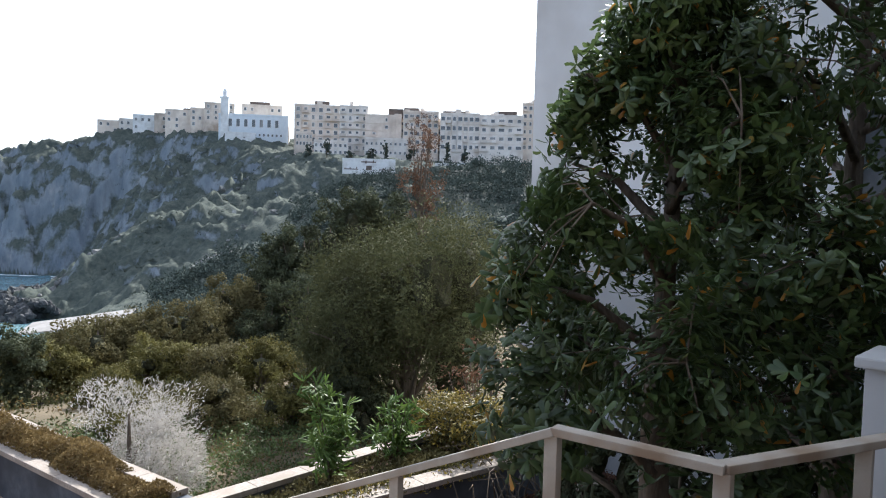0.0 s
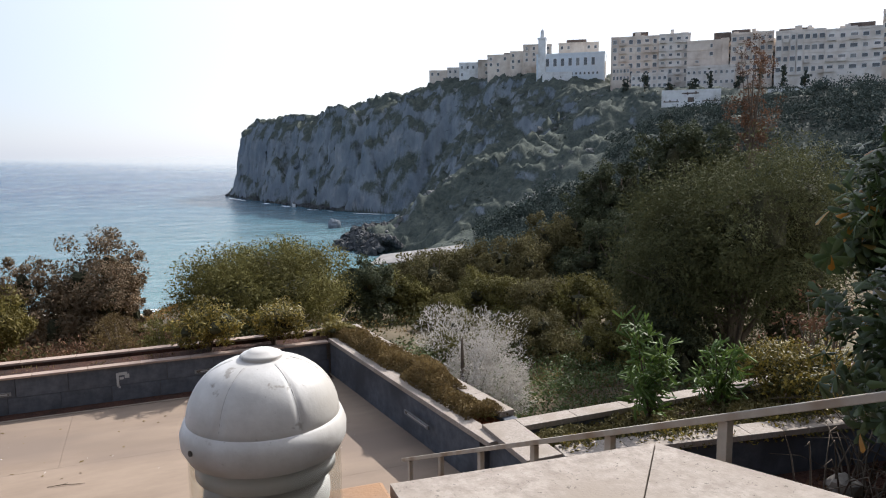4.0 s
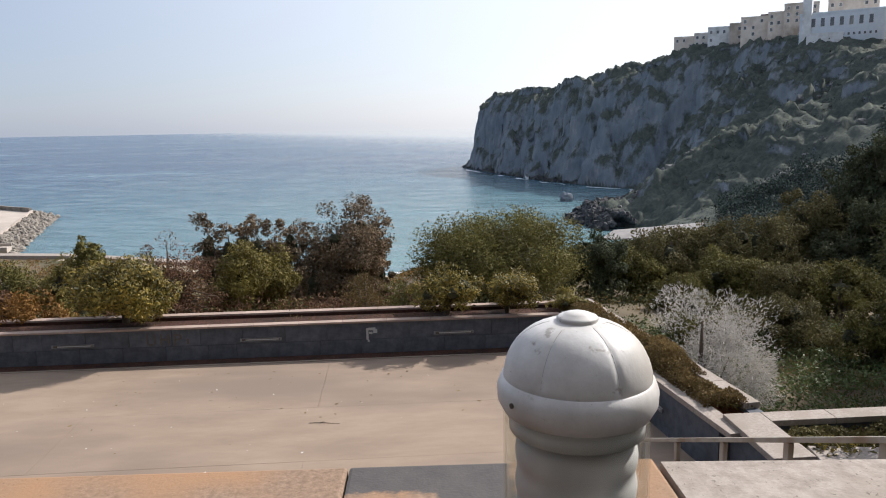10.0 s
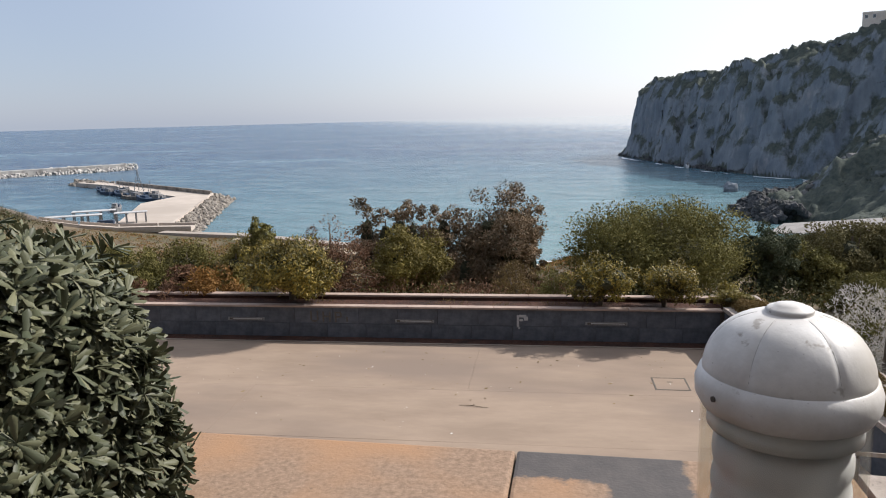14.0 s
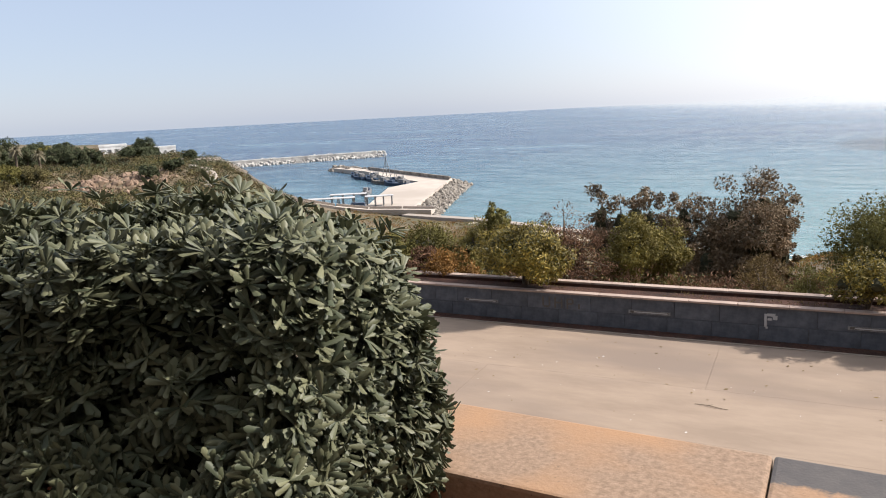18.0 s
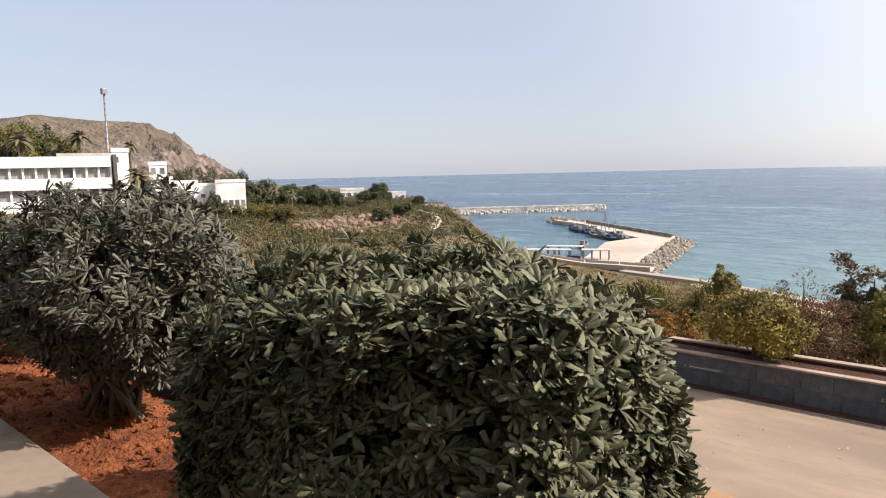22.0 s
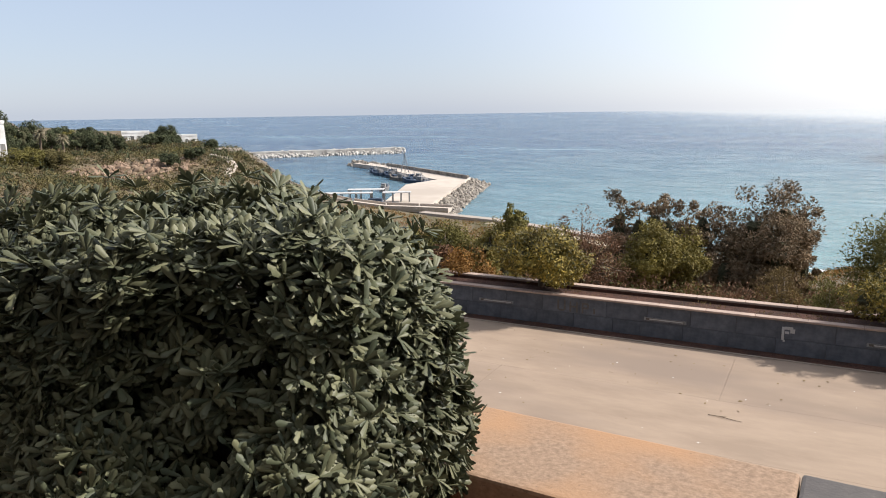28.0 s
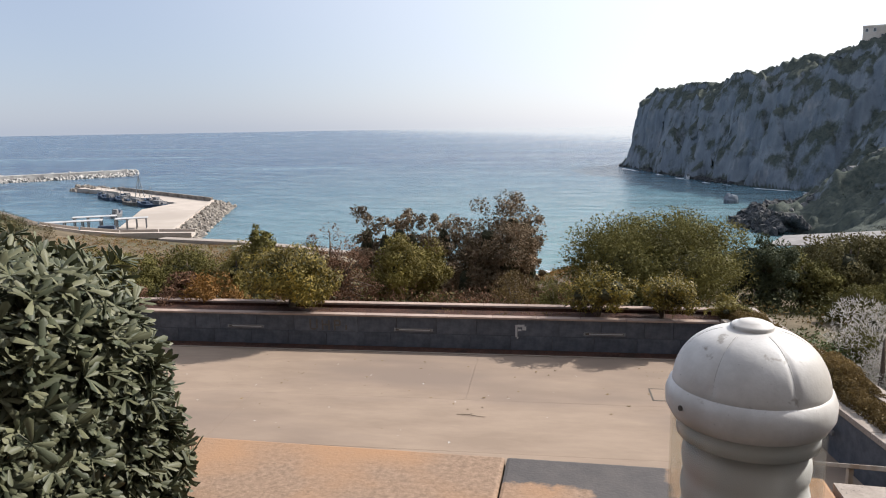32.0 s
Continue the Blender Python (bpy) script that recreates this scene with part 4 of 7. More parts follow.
M_STAINED = stained_slab()
slabs = [-14, -10.4, -7.6, -5.2, -2.9, -0.1, 0.71]
for a, b in zip(slabs, slabs[1:]):
    box("slab", a + 0.0015, b - 0.0015, 1.45, 1.85, 3.99, 4.1, (M_STAINED if b > 0 else M_GRAVEL) if b < 0.75 else M_PALE, parapet, bevel=0.01)
bed = empty("flower_bed", pose(0, 0, 0), "raised bed of red soil with stone coping", "flower bed", kind="structure")
box("soil", -14, -0.45, 0.8, 1.5, PAVE_Z, 3.9, M_SOIL, bed, "rough red soil")
sx_, sy_ = np.meshgrid(np.arange(-7.0, -0.45, 0.025), np.arange(0.8, 1.505, 0.025))
sz_ = 3.925 + 0.016 * fbm(sx_, sy_, 0.22, 3, 101) + 0.012 * np.abs(fbm(sx_, sy_, 0.07, 3, 102))
sn_ = np.arange(sx_.size).reshape(sx_.shape)
sq_ = np.stack([sn_[:-1, :-1], sn_[:-1, 1:], sn_[1:, 1:], sn_[1:, :-1]], -1).reshape(-1, 4)
under("soil_surface", mesh_of("soil_surface", np.stack([sx_, sy_, sz_], -1).reshape(-1, 3), sq_, M_SOIL, True), bed, label="lumpy red soil")
box("bed_wall", -14, -0.4, 0.42, 0.8, PAVE_Z, 3.9, M_TANSTONE, bed)
x = -14.0
while x < -0.5:
    box("coping_stone", x, x + 1.49, 0.38, 0.81, 3.9, 3.97, M_TANSTONE, bed, bevel=0.008)
    x += 1.5


def slab_poly(name, pts, z0, z1, material, parent=None, label=""):
    bm = bmesh.new()
    f = bm.faces.new([bm.verts.new((*p, z1)) for p in pts])
    r = bmesh.ops.extrude_face_region(bm, geom=[f])
    for v in r["geom"]:
        if isinstance(v, bmesh.types.BMVert):
            v.co.z = z0
    bmesh.ops.recalc_face_normals(bm, faces=bm.faces)
    return part(name, bm, material, parent, label)


# the parapet's mitred corner and its return towards the promenade
slab_poly("planter_soil", [(5.25, 8.4), (12.9, 7.2), (12.9, 9.42), (5.25, 9.42)], -0.6, TOP - 0.15, M_DARKSOIL, plan2)
tagged(slab_poly("soil_bank", [(4.2, 5.2), (13.6, 4.0), (13.6, 6.92), (4.2, 8.4)], -1.2, 0.05, M_DARKSOIL), "dark soil bank strewn with dry leaves below the planter", "soil", kind="structure")
corner = empty("wall_return", pose(0, 0, 0), "mitred parapet corner of pale pitted stone", "wall", kind="structure")
ux, uy = 0.437, -0.9
inner, outer = (1.19, 1.335), (1.548, 1.722)
def along_return(p, t):
    return p[0] + ux * t, p[1] + uy * t


slab_poly("slab", [(0.722, 1.79), (0.706, 1.39), (inner[0] - 0.003, inner[1]), (outer[0] - 0.003, outer[1])], 3.99, 4.1, M_PALE, corner)
slab_poly("slab", [(inner[0] + 0.003, inner[1]), along_return(inner, 0.62), along_return(outer, 0.8), (outer[0] + 0.003, outer[1])], 3.99, 4.1, M_PALE, corner)
slab_poly("slab", [along_return(inner, 0.626), along_return(inner, 1.25), along_return(outer, 1.66), along_return(outer, 0.806)], 3.99, 4.1, M_PALE, corner)
slab_poly("parapet_wall", [(0.72, 1.74), (0.71, 1.43), (inner[0] - 0.02, inner[1] + 0.05), along_return((inner[0] + 0.05, inner[1]), 1.2), along_return((outer[0] - 0.05, outer[1]), 1.6), (outer[0] - 0.05, outer[1] - 0.05)], PAVE_Z, 3.99, M_COPING, corner)

tagged(slab_poly("pavement", PAVE_OUTLINE, -1.2, PAVE_Z, M_COBBLE), "paved upper promenade, mostly unseen, darkened to cut bounced sunlight", "pavement", kind="structure")


SEAM_TURN = 0.848


def lamp_bollard(x, y):
    root = empty("bollard_lamp", pose(x, y, PAVE_Z) @ Matrix.Scale(0.92, 4), "white marble bollard lamp with a domed cap and clear tube", "lamp")
    z = (4.618 - PAVE_Z) / 0.92
    dome = [(0.116, 0.0)] + [(0.118 * math.cos(a) ** 0.8, 0.095 * math.sin(a)) for a in np.linspace(0.04, 1.34, 16)]
    dome += [(0.032, 0.0935), (0.0335, 0.097), (0.030, 0.1005), (0.024, 0.1015), (0.021, 0.1045), (0.012, 0.107), (0, 0.1075)]
    dome_bm = lathe([(r, z + h) for r, h in dome], 180)
    for v in dome_bm.verts:
        # six shallow grooves run down the dome
        off = (math.atan2(v.co.y, v.co.x) - SEAM_TURN + math.pi / 6) % (math.pi / 3) - math.pi / 6
        if 0.034 < math.hypot(v.co.x, v.co.y) and v.co.z > z + 0.004:
            v.co *= Vector((1, 1, 0)) * (1 - 0.022 * math.exp(-(off / 0.045) ** 2)) + Vector((0, 0, 1))
    dome_ob = part("dome", dome_bm, M_MARBLE, root, smooth=True)
    rim = [(0.08, -0.05), (0.10, -0.058), (0.118, -0.052), (0.127, -0.035), (0.128, -0.015), (0.122, 0.002), (0.112, 0.006), (0.1, 0.004)]
    rim_ob = part("rim", lathe([(r, z + h) for r, h in rim], 48), M_MARBLE, root, smooth=True)
    for k in range(6):
        a = k * math.pi / 3 + SEAM_TURN
        pts = [(0.1151 * math.cos(e) ** 0.8 * math.cos(a), 0.1151 * math.cos(e) ** 0.8 * math.sin(a), z + 0.0951 * math.sin(e)) for e in np.linspace(0.03, 1.27, 12)]
        v, f = tubes([(pts, [0.0007] * 12)], 5)
        under("seam", mesh_of("seam", v, f, M_GROOVE, True), dome_ob)
    col = []
    for k in range(150):
        h = k / 149 * (z - 0.2)
        col.append((0.0925 + 0.0065 * abs(math.sin(math.pi * h / 0.052)) ** 0.6, z - 0.1 - h))
    part("ringed_column", lathe([(0.0, z - 0.092), (0.075, z - 0.092)] + col + [(0.0, 0.1)], 40), M_COLUMN, root, "white ringed column", smooth=True)
    part("light_ring", lathe([(0.1005, z - 0.056), (0.1085, z - 0.056), (0.1085, z - 0.084), (0.1005, z - 0.084), (0.1005, z - 0.056)], 40), M_FOAM, root, "white acrylic light ring", smooth=True)
    tube = part("clear_tube", lathe([(0.118, z - 0.05), (0.118, 0.1), (0.115, 0.1), (0.115, z - 0.05), (0.118, z - 0.05)], 40), glass("clear_acrylic"), root, "clear acrylic tube", smooth=True)
    tube.visible_shadow = False
    part("drill_hole", lathe([(0, 0.003), (0.0045, 0.003), (0.0045, -0.004), (0, -0.004)], 8), M_SEAM, rim_ob, m=pose(0.127 * math.cos(-2.68), 0.127 * math.sin(-2.68), z - 0.022, 90, 0, -63.5))
    part("base", lathe([(0, 0), (0.16, 0), (0.16, 0.06), (0.13, 0.1), (0, 0.1)], 40), M_MARBLE, root, smooth=False)
    return root


lamp_bollard(0.303, 1.053)


# ---- small things on the terrace ----
def wall_light(x, y, z, yaw, label):
    root = empty("wall_light", pose(x, y, z, 0, 0, yaw), label, "wall light", "slot lights in the terrace walls")
    for x0, x1, z0, z1 in ((-0.46, 0.46, 0.026, 0.036), (-0.46, 0.46, -0.036, -0.026), (-0.46, -0.42, -0.026, 0.026), (0.42, 0.46, -0.026, 0.026)):
        box("frame", x0, x1, -0.010, 0.02, z0, z1, M_METAL, root)
    box("diffuser", -0.34, 0.4, -0.007, 0.02, -0.012, 0.012, M_GREYWALL, root, "dusty grey glass strip")
    box("recess", -0.42, 0.42, -0.003, 0.02, -0.026, 0.026, M_SEAM, root)
    return root


for x in (-11.35, -7.19, -3.07, 1.30):
    wall_light(x, 16.005, 0.28, 0, "long narrow slot light set in the wall")
wall_light(4.22, 11.35, 0.33, math.degrees(math.atan2(0.75, 6.5)) - 90, "long narrow slot light set in the side wall")

mark = empty("wall_smear", pose(-0.58, 16.01, 0.33), "white paint smear on the wall", "paint mark")
for x0, x1, z0, z1 in ((-0.12, -0.07, -0.16, 0.12), (-0.07, 0.09, 0.07, 0.13), (0.04, 0.13, 0.0, 0.09), (-0.06, 0.02, -0.02, 0.03), (-0.09, -0.05, -0.2, -0.16)):
    box("smear", x0, x1, -0.004, 0.004, z0, z1, M_GREYWALL, mark)
scr = empty("wall_scrawl", pose(-5.09, 16.01, 0.36), "faint dark scrawl on the wall", "paint mark")
for x0, x1, z0, z1 in ((-0.5, -0.46, -0.1, 0.13), (-0.34, -0.3, -0.1, 0.13), (-0.46, -0.34, -0.13, -0.09), (-0.2, -0.16, -0.13, 0.12), (-0.04, 0.0, -0.13, 0.12), (-0.16, -0.04, -0.02, 0.02), (0.1, 0.14, -0.14, 0.12), (0.14, 0.25, 0.08, 0.12), (0.23, 0.27, -0.01, 0.09), (0.14, 0.24, -0.03, 0.01), (0.38, 0.42, -0.12, 0.0)):
    box("stroke", x0, x1, -0.003, 0.004, z0, z1, M_SEAM, scr)

cover = empty("drain_cover", pose(2.3, 13.5, FLOOR), "square inspection cover set in the floor", "drain cover")
for x0, x1, y0, y1 in ((-0.32, 0.32, 0.29, 0.32), (-0.32, 0.32, -0.32, -0.29), (-0.32, -0.29, -0.29, 0.29), (0.29, 0.32, -0.29, 0.29)):
    box("edge", x0, x1, y0, y1, 0.0, 0.006, M_SEAM, cover)
box("plate", -0.29, 0.29, -0.29, 0.29, 0.0, 0.004, M_PAVE, cover)
box("lift_hole", -0.05, 0.05, 0.08, 0.11, 0.004, 0.007, M_SEAM, cover)
v, f = tubes([([(-0.26, 0.02, 0.01), (-0.05, 0.0, 0.02), (0.12, -0.04, 0.014), (0.27, -0.06, 0.01)], [0.005, 0.007, 0.006, 0.003]), ([(-0.05, 0, 0.02), (0.02, 0.06, 0.015)], [0.006, 0.003])], 6)
tagged(new("stick", mesh_of("stick", v, f, M_BARK, True)), "dry stick lying on the terrace floor", "stick").matrix_basis = pose(-1.32, 12.15, FLOOR)
pts = np.stack([rng.uniform(-9, 3.6, 90), rng.uniform(6.5, 15.2, 90), np.full(90, FLOOR + 0.004)], -1)
v, f = leaf_cloud(pts, 0.036, 1.6, 0.0, 0.5)
v[:, 2] = FLOOR + 0.003 + np.abs(v[:, 2] - FLOOR) * 0.25
tagged(new("floor_litter", mesh_of("floor_litter", v, f, M_WHITE)), "scattered pale scraps on the floor", "litter", kind="stuff")
pts = np.stack([rng.uniform(-9, 3.6, 110), 15.3 - np.abs(rng.normal(size=110)) * 2.5, np.full(110, FLOOR + 0.004)], -1)
v, f = leaf_cloud(pts, 0.06, 1.8, 0.0, 0.5)
v[:, 2] = FLOOR + 0.003 + np.abs(v[:, 2] - FLOOR) * 0.25
tagged(new("floor_leaves", mesh_of("floor_leaves", v, f, L_DRY)), "dry brown leaves on the floor", "leaves", kind="stuff")

# added behind the camera, never in view: cuts sky light on the hedge fronts
tagged(box("wall_sky_blocker", -40, 6.2, -3.8, -3.4, PAVE_Z, 14.0, M_DARKSTONE), "plain dark wall added out of view to block sky light", "wall", kind="structure")

# ---- hedges on the upper level ----
def leaf_blade(n=4):
    """An obovate leaf along +x of length 1, folded at the midrib, in n lengths."""
    xs = {4: [0, 0.3, 0.65, 0.92, 1.0], 3: [0, 0.4, 0.85, 1.0], 2: [0, 0.6, 1.0]}[n]
    ws = {4: [0.02, 0.085, 0.16, 0.145, 0.035], 3: [0.02, 0.1, 0.15, 0.03], 2: [0.02, 0.13, 0.03]}[n]
    v, f = [], []
    for x, w in zip(xs, ws):
        zc = -0.26 * x * x
        v += [(x, w, zc - 0.55 * w), (x, 0, zc), (x, -w, zc - 0.55 * w)]
    for k in range(len(xs) - 1):
        a = k * 3
        f += [(a, a + 1, a + 4, a + 3), (a + 1, a + 2, a + 5, a + 4)]
    return np.array(v), np.array(f)


def rosettes(centres, dirs, length, leaves=9, spread_deg=(25, 85), wide=1.0, detail=4):
    """Rosettes of leaves round each centre, facing dirs. Returns vertices, faces and the poses of all leaves."""
    bv, bf = leaf_blade(detail)
    bv = bv * np.array([1, wide, 1])
    n = len(centres) * leaves
    c = np.repeat(centres, leaves, 0)
    d = np.repeat(dirs, leaves, 0)
    d = d / np.linalg.norm(d, axis=1)[:, None]
    u = np.cross(d, rng.normal(size=d.shape))
    u /= np.linalg.norm(u, axis=1)[:, None]
    tilt = np.radians(rng.uniform(*spread_deg, n))[:, None]
    ax = d * np.cos(tilt) + u * np.sin(tilt)
    side_ = np.cross(d, ax)
    side_ /= np.linalg.norm(side_, axis=1)[:, None]
    up = np.cross(ax, side_)
    ln = (length * rng.uniform(0.6, 1.2, n))[:, None]
    rot = np.stack([ax * ln, side_ * ln, up * ln], -1)
    v = np.einsum("nij,kj->nki", rot, bv) + c[:, None]
    f = bf[None] + (np.arange(n) * len(bv))[:, None, None]
    return v.reshape(-1, 3), f.reshape(-1, 4), rot, c


def hedge(name, x, y, z, sx, sy, sz, count, length, leaf, label, box_power=3.5, turn=0.0, single=0, shoots=0, uneven=0.05, dents=(), taper=0.0, coat=0.3, detail=4, wide=1.0):
    """A clipped bush: a dense coat of leaf rosettes over a rounded box, with twigs and a dark shade core inside."""
    root = empty(name, pose(x, y, z, 0, 0, turn), label, "hedge")
    d = rng.normal(size=(count * 2, 3))
    d /= np.linalg.norm(d, axis=1)[:, None]
    d = d[d[:, 2] > -0.55][:count]
    k = 1 / ((np.abs(d) ** box_power).sum(1) ** (1 / box_power))
    s = d * k[:, None]
    lump = 1 + uneven * np.sin(s[:, 0] * 5 + 1) * np.cos(s[:, 1] * 6 + s[:, 2] * 4) + rng.normal(size=len(s)) * 0.025
    p = s * lump[:, None] * np.array([sx, sy, sz]) + np.array([0, 0, sz * 0.95])
    nrm = d * np.array([1 / sx, 1 / sy, 1 / sz])
    nrm /= np.linalg.norm(nrm, axis=1)[:, None]
    nrm = nrm + rng.normal(size=p.shape) * 0.35
    nrm[:, 2] += 0.35
    if shoots:
        lift = rng.choice(np.nonzero(d[:, 2] > 0.35)[0], shoots, replace=False)
        p[lift] += np.array([0, 0, 1.0]) * rng.uniform(0.01, 0.075, shoots)[:, None]
    push = np.zeros(len(p))
    for cx_, cy_, cz_, rad, depth in dents:
        q = p - (np.array([cx_, cy_, cz_]) - np.array([x, y, z]))
        push += depth * np.exp(-(q ** 2).sum(1) / rad ** 2)
    inward = (p - np.array([0, 0, sz])) / np.linalg.norm(p - np.array([0, 0, sz]), axis=1)[:, None]
    p = p - np.clip(push, 0, 0.28)[:, None] * inward
    # the hollow is nearly bare of leaves
    bare_ = (push > 0.13) & (rng.uniform(0, 1, len(p)) < 0.72)
    p, nrm, d = p[~bare_], nrm[~bare_], d[~bare_]
    if taper:
        p[:, :2] *= (1 - taper * np.clip(1 - p[:, 2] / (1.2 * sz), 0, 1))[:, None]
    deep = rng.uniform(0, 1, len(p)) < coat
    p[deep] *= np.array([0.86, 0.86, 0.93])
    v, f, rot, c = rosettes(p, nrm, length, 11, wide=wide, detail=detail)
    nl = len(c)
    if single:
        # leaves nearest to the promenade become pieces of their own
        world_c = np.array([root.matrix_basis @ Vector(q) for q in c])
        order = np.argsort(np.hypot(world_c[:, 0] + 0.1, world_c[:, 1]) + np.where(deep.repeat(11), 9, 0))
        pick = order[:single]
        bv, bf = leaf_blade(detail)
        me = mesh_of("leaf", bv, bf, leaf, True)
        for q in pick:
            m = Matrix([[*rot[q][0], c[q][0]], [*rot[q][1], c[q][1]], [*rot[q][2], c[q][2]], [0, 0, 0, 1]])
            under("leaf", me, root, m)
        keep = np.ones(nl, bool)
        keep[pick] = False
        v = v.reshape(nl, -1, 3)[keep].reshape(-1, 3)
        bvn = len(bv)
        f = (bf[None] + (np.arange(keep.sum()) * bvn)[:, None, None]).reshape(-1, 4)
    ob = under("leaves", mesh_of("leaves", v, f, leaf, True), root)
    ob["kind"] = "stuff"
    # a dark core shows through the leaves as the hedge's deep shade
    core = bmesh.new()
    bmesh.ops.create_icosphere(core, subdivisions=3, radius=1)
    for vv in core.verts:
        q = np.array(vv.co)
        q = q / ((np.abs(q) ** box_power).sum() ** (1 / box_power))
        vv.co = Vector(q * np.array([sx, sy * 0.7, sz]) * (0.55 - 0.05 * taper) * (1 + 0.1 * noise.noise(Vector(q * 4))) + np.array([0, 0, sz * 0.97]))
    part("inner_shade", core, M_HEDGE_SHADE, root, "dark core standing for the shade inside the hedge")
    paths = []
    for k in range(26):
        q = p[rng.integers(len(p))]
        b = (rng.normal() * sx * 0.15, rng.normal() * sy * 0.15, -0.1)
        paths.append(([b, (q[0] * 0.4, q[1] * 0.4, q[2] * 0.5), tuple(q * 0.96)], [0.016, 0.010, 0.004]))
    tv, tf = tubes(paths, 5)
    under("branchwork", mesh_of("branchwork", tv, tf, M_BARK, True), root)
    return root


hedge("hedge", -1.45, 1.17, 3.9, 0.6, 0.445, 0.443, 6600, 0.043, L_HEDGE, "clipped dark green glossy-leaved hedge in red soil", box_power=4.2, single=300, uneven=0.07, shoots=170, coat=0.4, detail=3, dents=((-0.95, 0.78, 4.7, 0.13, 0.3), (-0.88, 0.8, 4.63, 0.14, 0.3), (-0.82, 0.8, 4.68, 0.1, 0.2), (-1.05, 0.76, 4.76, 0.13, 0.18), (-1.2, 0.72, 4.5, 0.3, 0.08), (-1.6, 0.72, 4.5, 0.35, 0.08), (-0.92, 0.78, 4.5, 0.13, 0.24), (-1.12, 0.74, 4.6, 0.16, 0.16), (-1.04, 0.76, 4.42, 0.16, 0.18)))
hedge("hedge", -3.46, 1.24, 4.06, 0.72, 0.46, 0.43, 2800, 0.055, L_BUSH, "round dark green shrub with bare stems in red soil", box_power=2.3, uneven=0.2, shoots=420, taper=0.55, coat=0.45, detail=3, wide=0.75)
hedge("hedge", -6.95, 1.36, 3.93, 2.1, 0.5, 0.41, 3000, 0.06, L_HEDGEROW, "clipped olive-green hedge row in red soil", box_power=4, uneven=0.1, shoots=240, detail=2)

# ---- shrubs and trees on the slope ----
def place(az, r):
    return r * math.sin(radians(az)), r * math.cos(radians(az))


def planted(name, az, r, top_el, width_deg, leaf, label, base=None, category="tree", **kw):
    x, y = place(az, r)
    zb = ground_at(x, y) - 0.05 if base is None else base
    zt = max(5 + r * math.tan(radians(top_el)), zb + 0.5)
    return tree(name, x, y, zb, zt - zb, r * math.radians(width_deg) / 2 * 1.05, leaf, label, category, **kw)


SOIL_Z = TOP - 0.17
WALL_SOIL = SOIL_Z - 0.1
planted("planter_shrub", -20.5, 18.05, -9.1, 7.8, L_SHRUB, "yellow-green shrub growing in the wall planter", WALL_SOIL, "shrub", clumps=230, per=110, size=0.075, bare=0.2, inner=0.36)
planted("planter_shrub", 4.1, 16.66, -11.4, 5.7, L_SHRUB, "small yellow-green shrub in the wall planter", WALL_SOIL, "shrub", clumps=110, per=80, size=0.064, bare=0.12, inner=0.34)
planted("planter_shrub", 9.0, 16.8, -11.6, 5.2, L_SHRUB, "small dark green shrub in the wall planter", WALL_SOIL, "shrub", clumps=110, per=80, size=0.064, bare=0.12, inner=0.34)
planted("slender_tree", -22.8, 24, -7.4, 2.8, L_OLIVE, "slender grey-green young tree", clumps=90, per=60, size=0.1, bare=0.15, inner=0)
planted("bare_bush", -17.3, 24, -7.6, 6.6, L_RUST, "half-bare brown bush beyond the terrace wall", category="bush", clumps=90, per=102, size=0.067, bare=0.03, limbs=60, inner=0)
planted("round_tree", -11.5, 26, -8.3, 7.0, L_FEATHER, "round olive-green tree beyond the terrace wall", clumps=168, per=168, size=0.095, bare=0.05)
planted("gum_tree", -12.9, 33, -6.3, 5.0, L_RED, "brownish leafy tree beyond the terrace wall", clumps=96, per=130, size=0.130, bare=0.05, lobes=10)
planted("gum_tree", -9.4, 33, -6.7, 5.4, L_RED, "brownish leafy tree beyond the terrace wall", clumps=96, per=130, size=0.130, bare=0.05, lobes=10)
planted("gum_tree", -4.6, 32, -5.9, 7.8, L_RED, "tall red-brown leafy tree", clumps=168, per=168, size=0.130, bare=0.05, lobes=10)
planted("gum_tree", -1.9, 33, -6.9, 3.6, L_RED, "brownish leafy tree beyond the terrace wall", clumps=108, per=149, size=0.130, bare=0.05, lobes=10)
for az_, r_, top_, wide_, leaf_, tone_ in ((-24.6, 24, -9.0, 6.0, L_YELLOW, "golden-green"), (-28.2, 25, -8.8, 6.6, L_OLIVE, "olive-green"), (-32.0, 25, -8.8, 7.0, L_OLIVE, "olive-green"), (-36.5, 25, -8.9, 7.0, L_OLIVE, "olive-green"), (-26.2, 20, -11.0, 6.4, L_BROOM, "golden-brown"), (-30.6, 20, -10.8, 6.6, L_RUST, "rust-brown"), (-35.0, 20, -10.9, 6.4, L_BROOM, "golden-brown"), (-39.6, 20, -10.8, 6.4, L_BROOM, "golden-brown")):
    planted("broom_bush", az_, r_, top_, wide_, leaf_, f"{tone_} broom bush beyond the wall", category="bush", clumps=150, per=120, size=0.1, bare=0.0, aspect=3, up=0.5)
planted("grass_clump", 0.5, 21, -11.8, 5.0, L_OLIVE, "low olive-green grassy bush", category="bush", clumps=70, per=80, size=0.1, bare=0.02, aspect=5, inner=0)
planted("grass_clump", -2.5, 23, -11.2, 5.0, L_DRY, "low dry grassy bush", category="bush", clumps=60, per=70, size=0.1, bare=0.02, aspect=5, inner=0)
planted("spreading_tree", 8.7, 27, -6.6, 13.2, L_OLIVE, "broad spreading olive-green tree", clumps=320, per=220, size=0.1, bare=0.05, lobes=10)
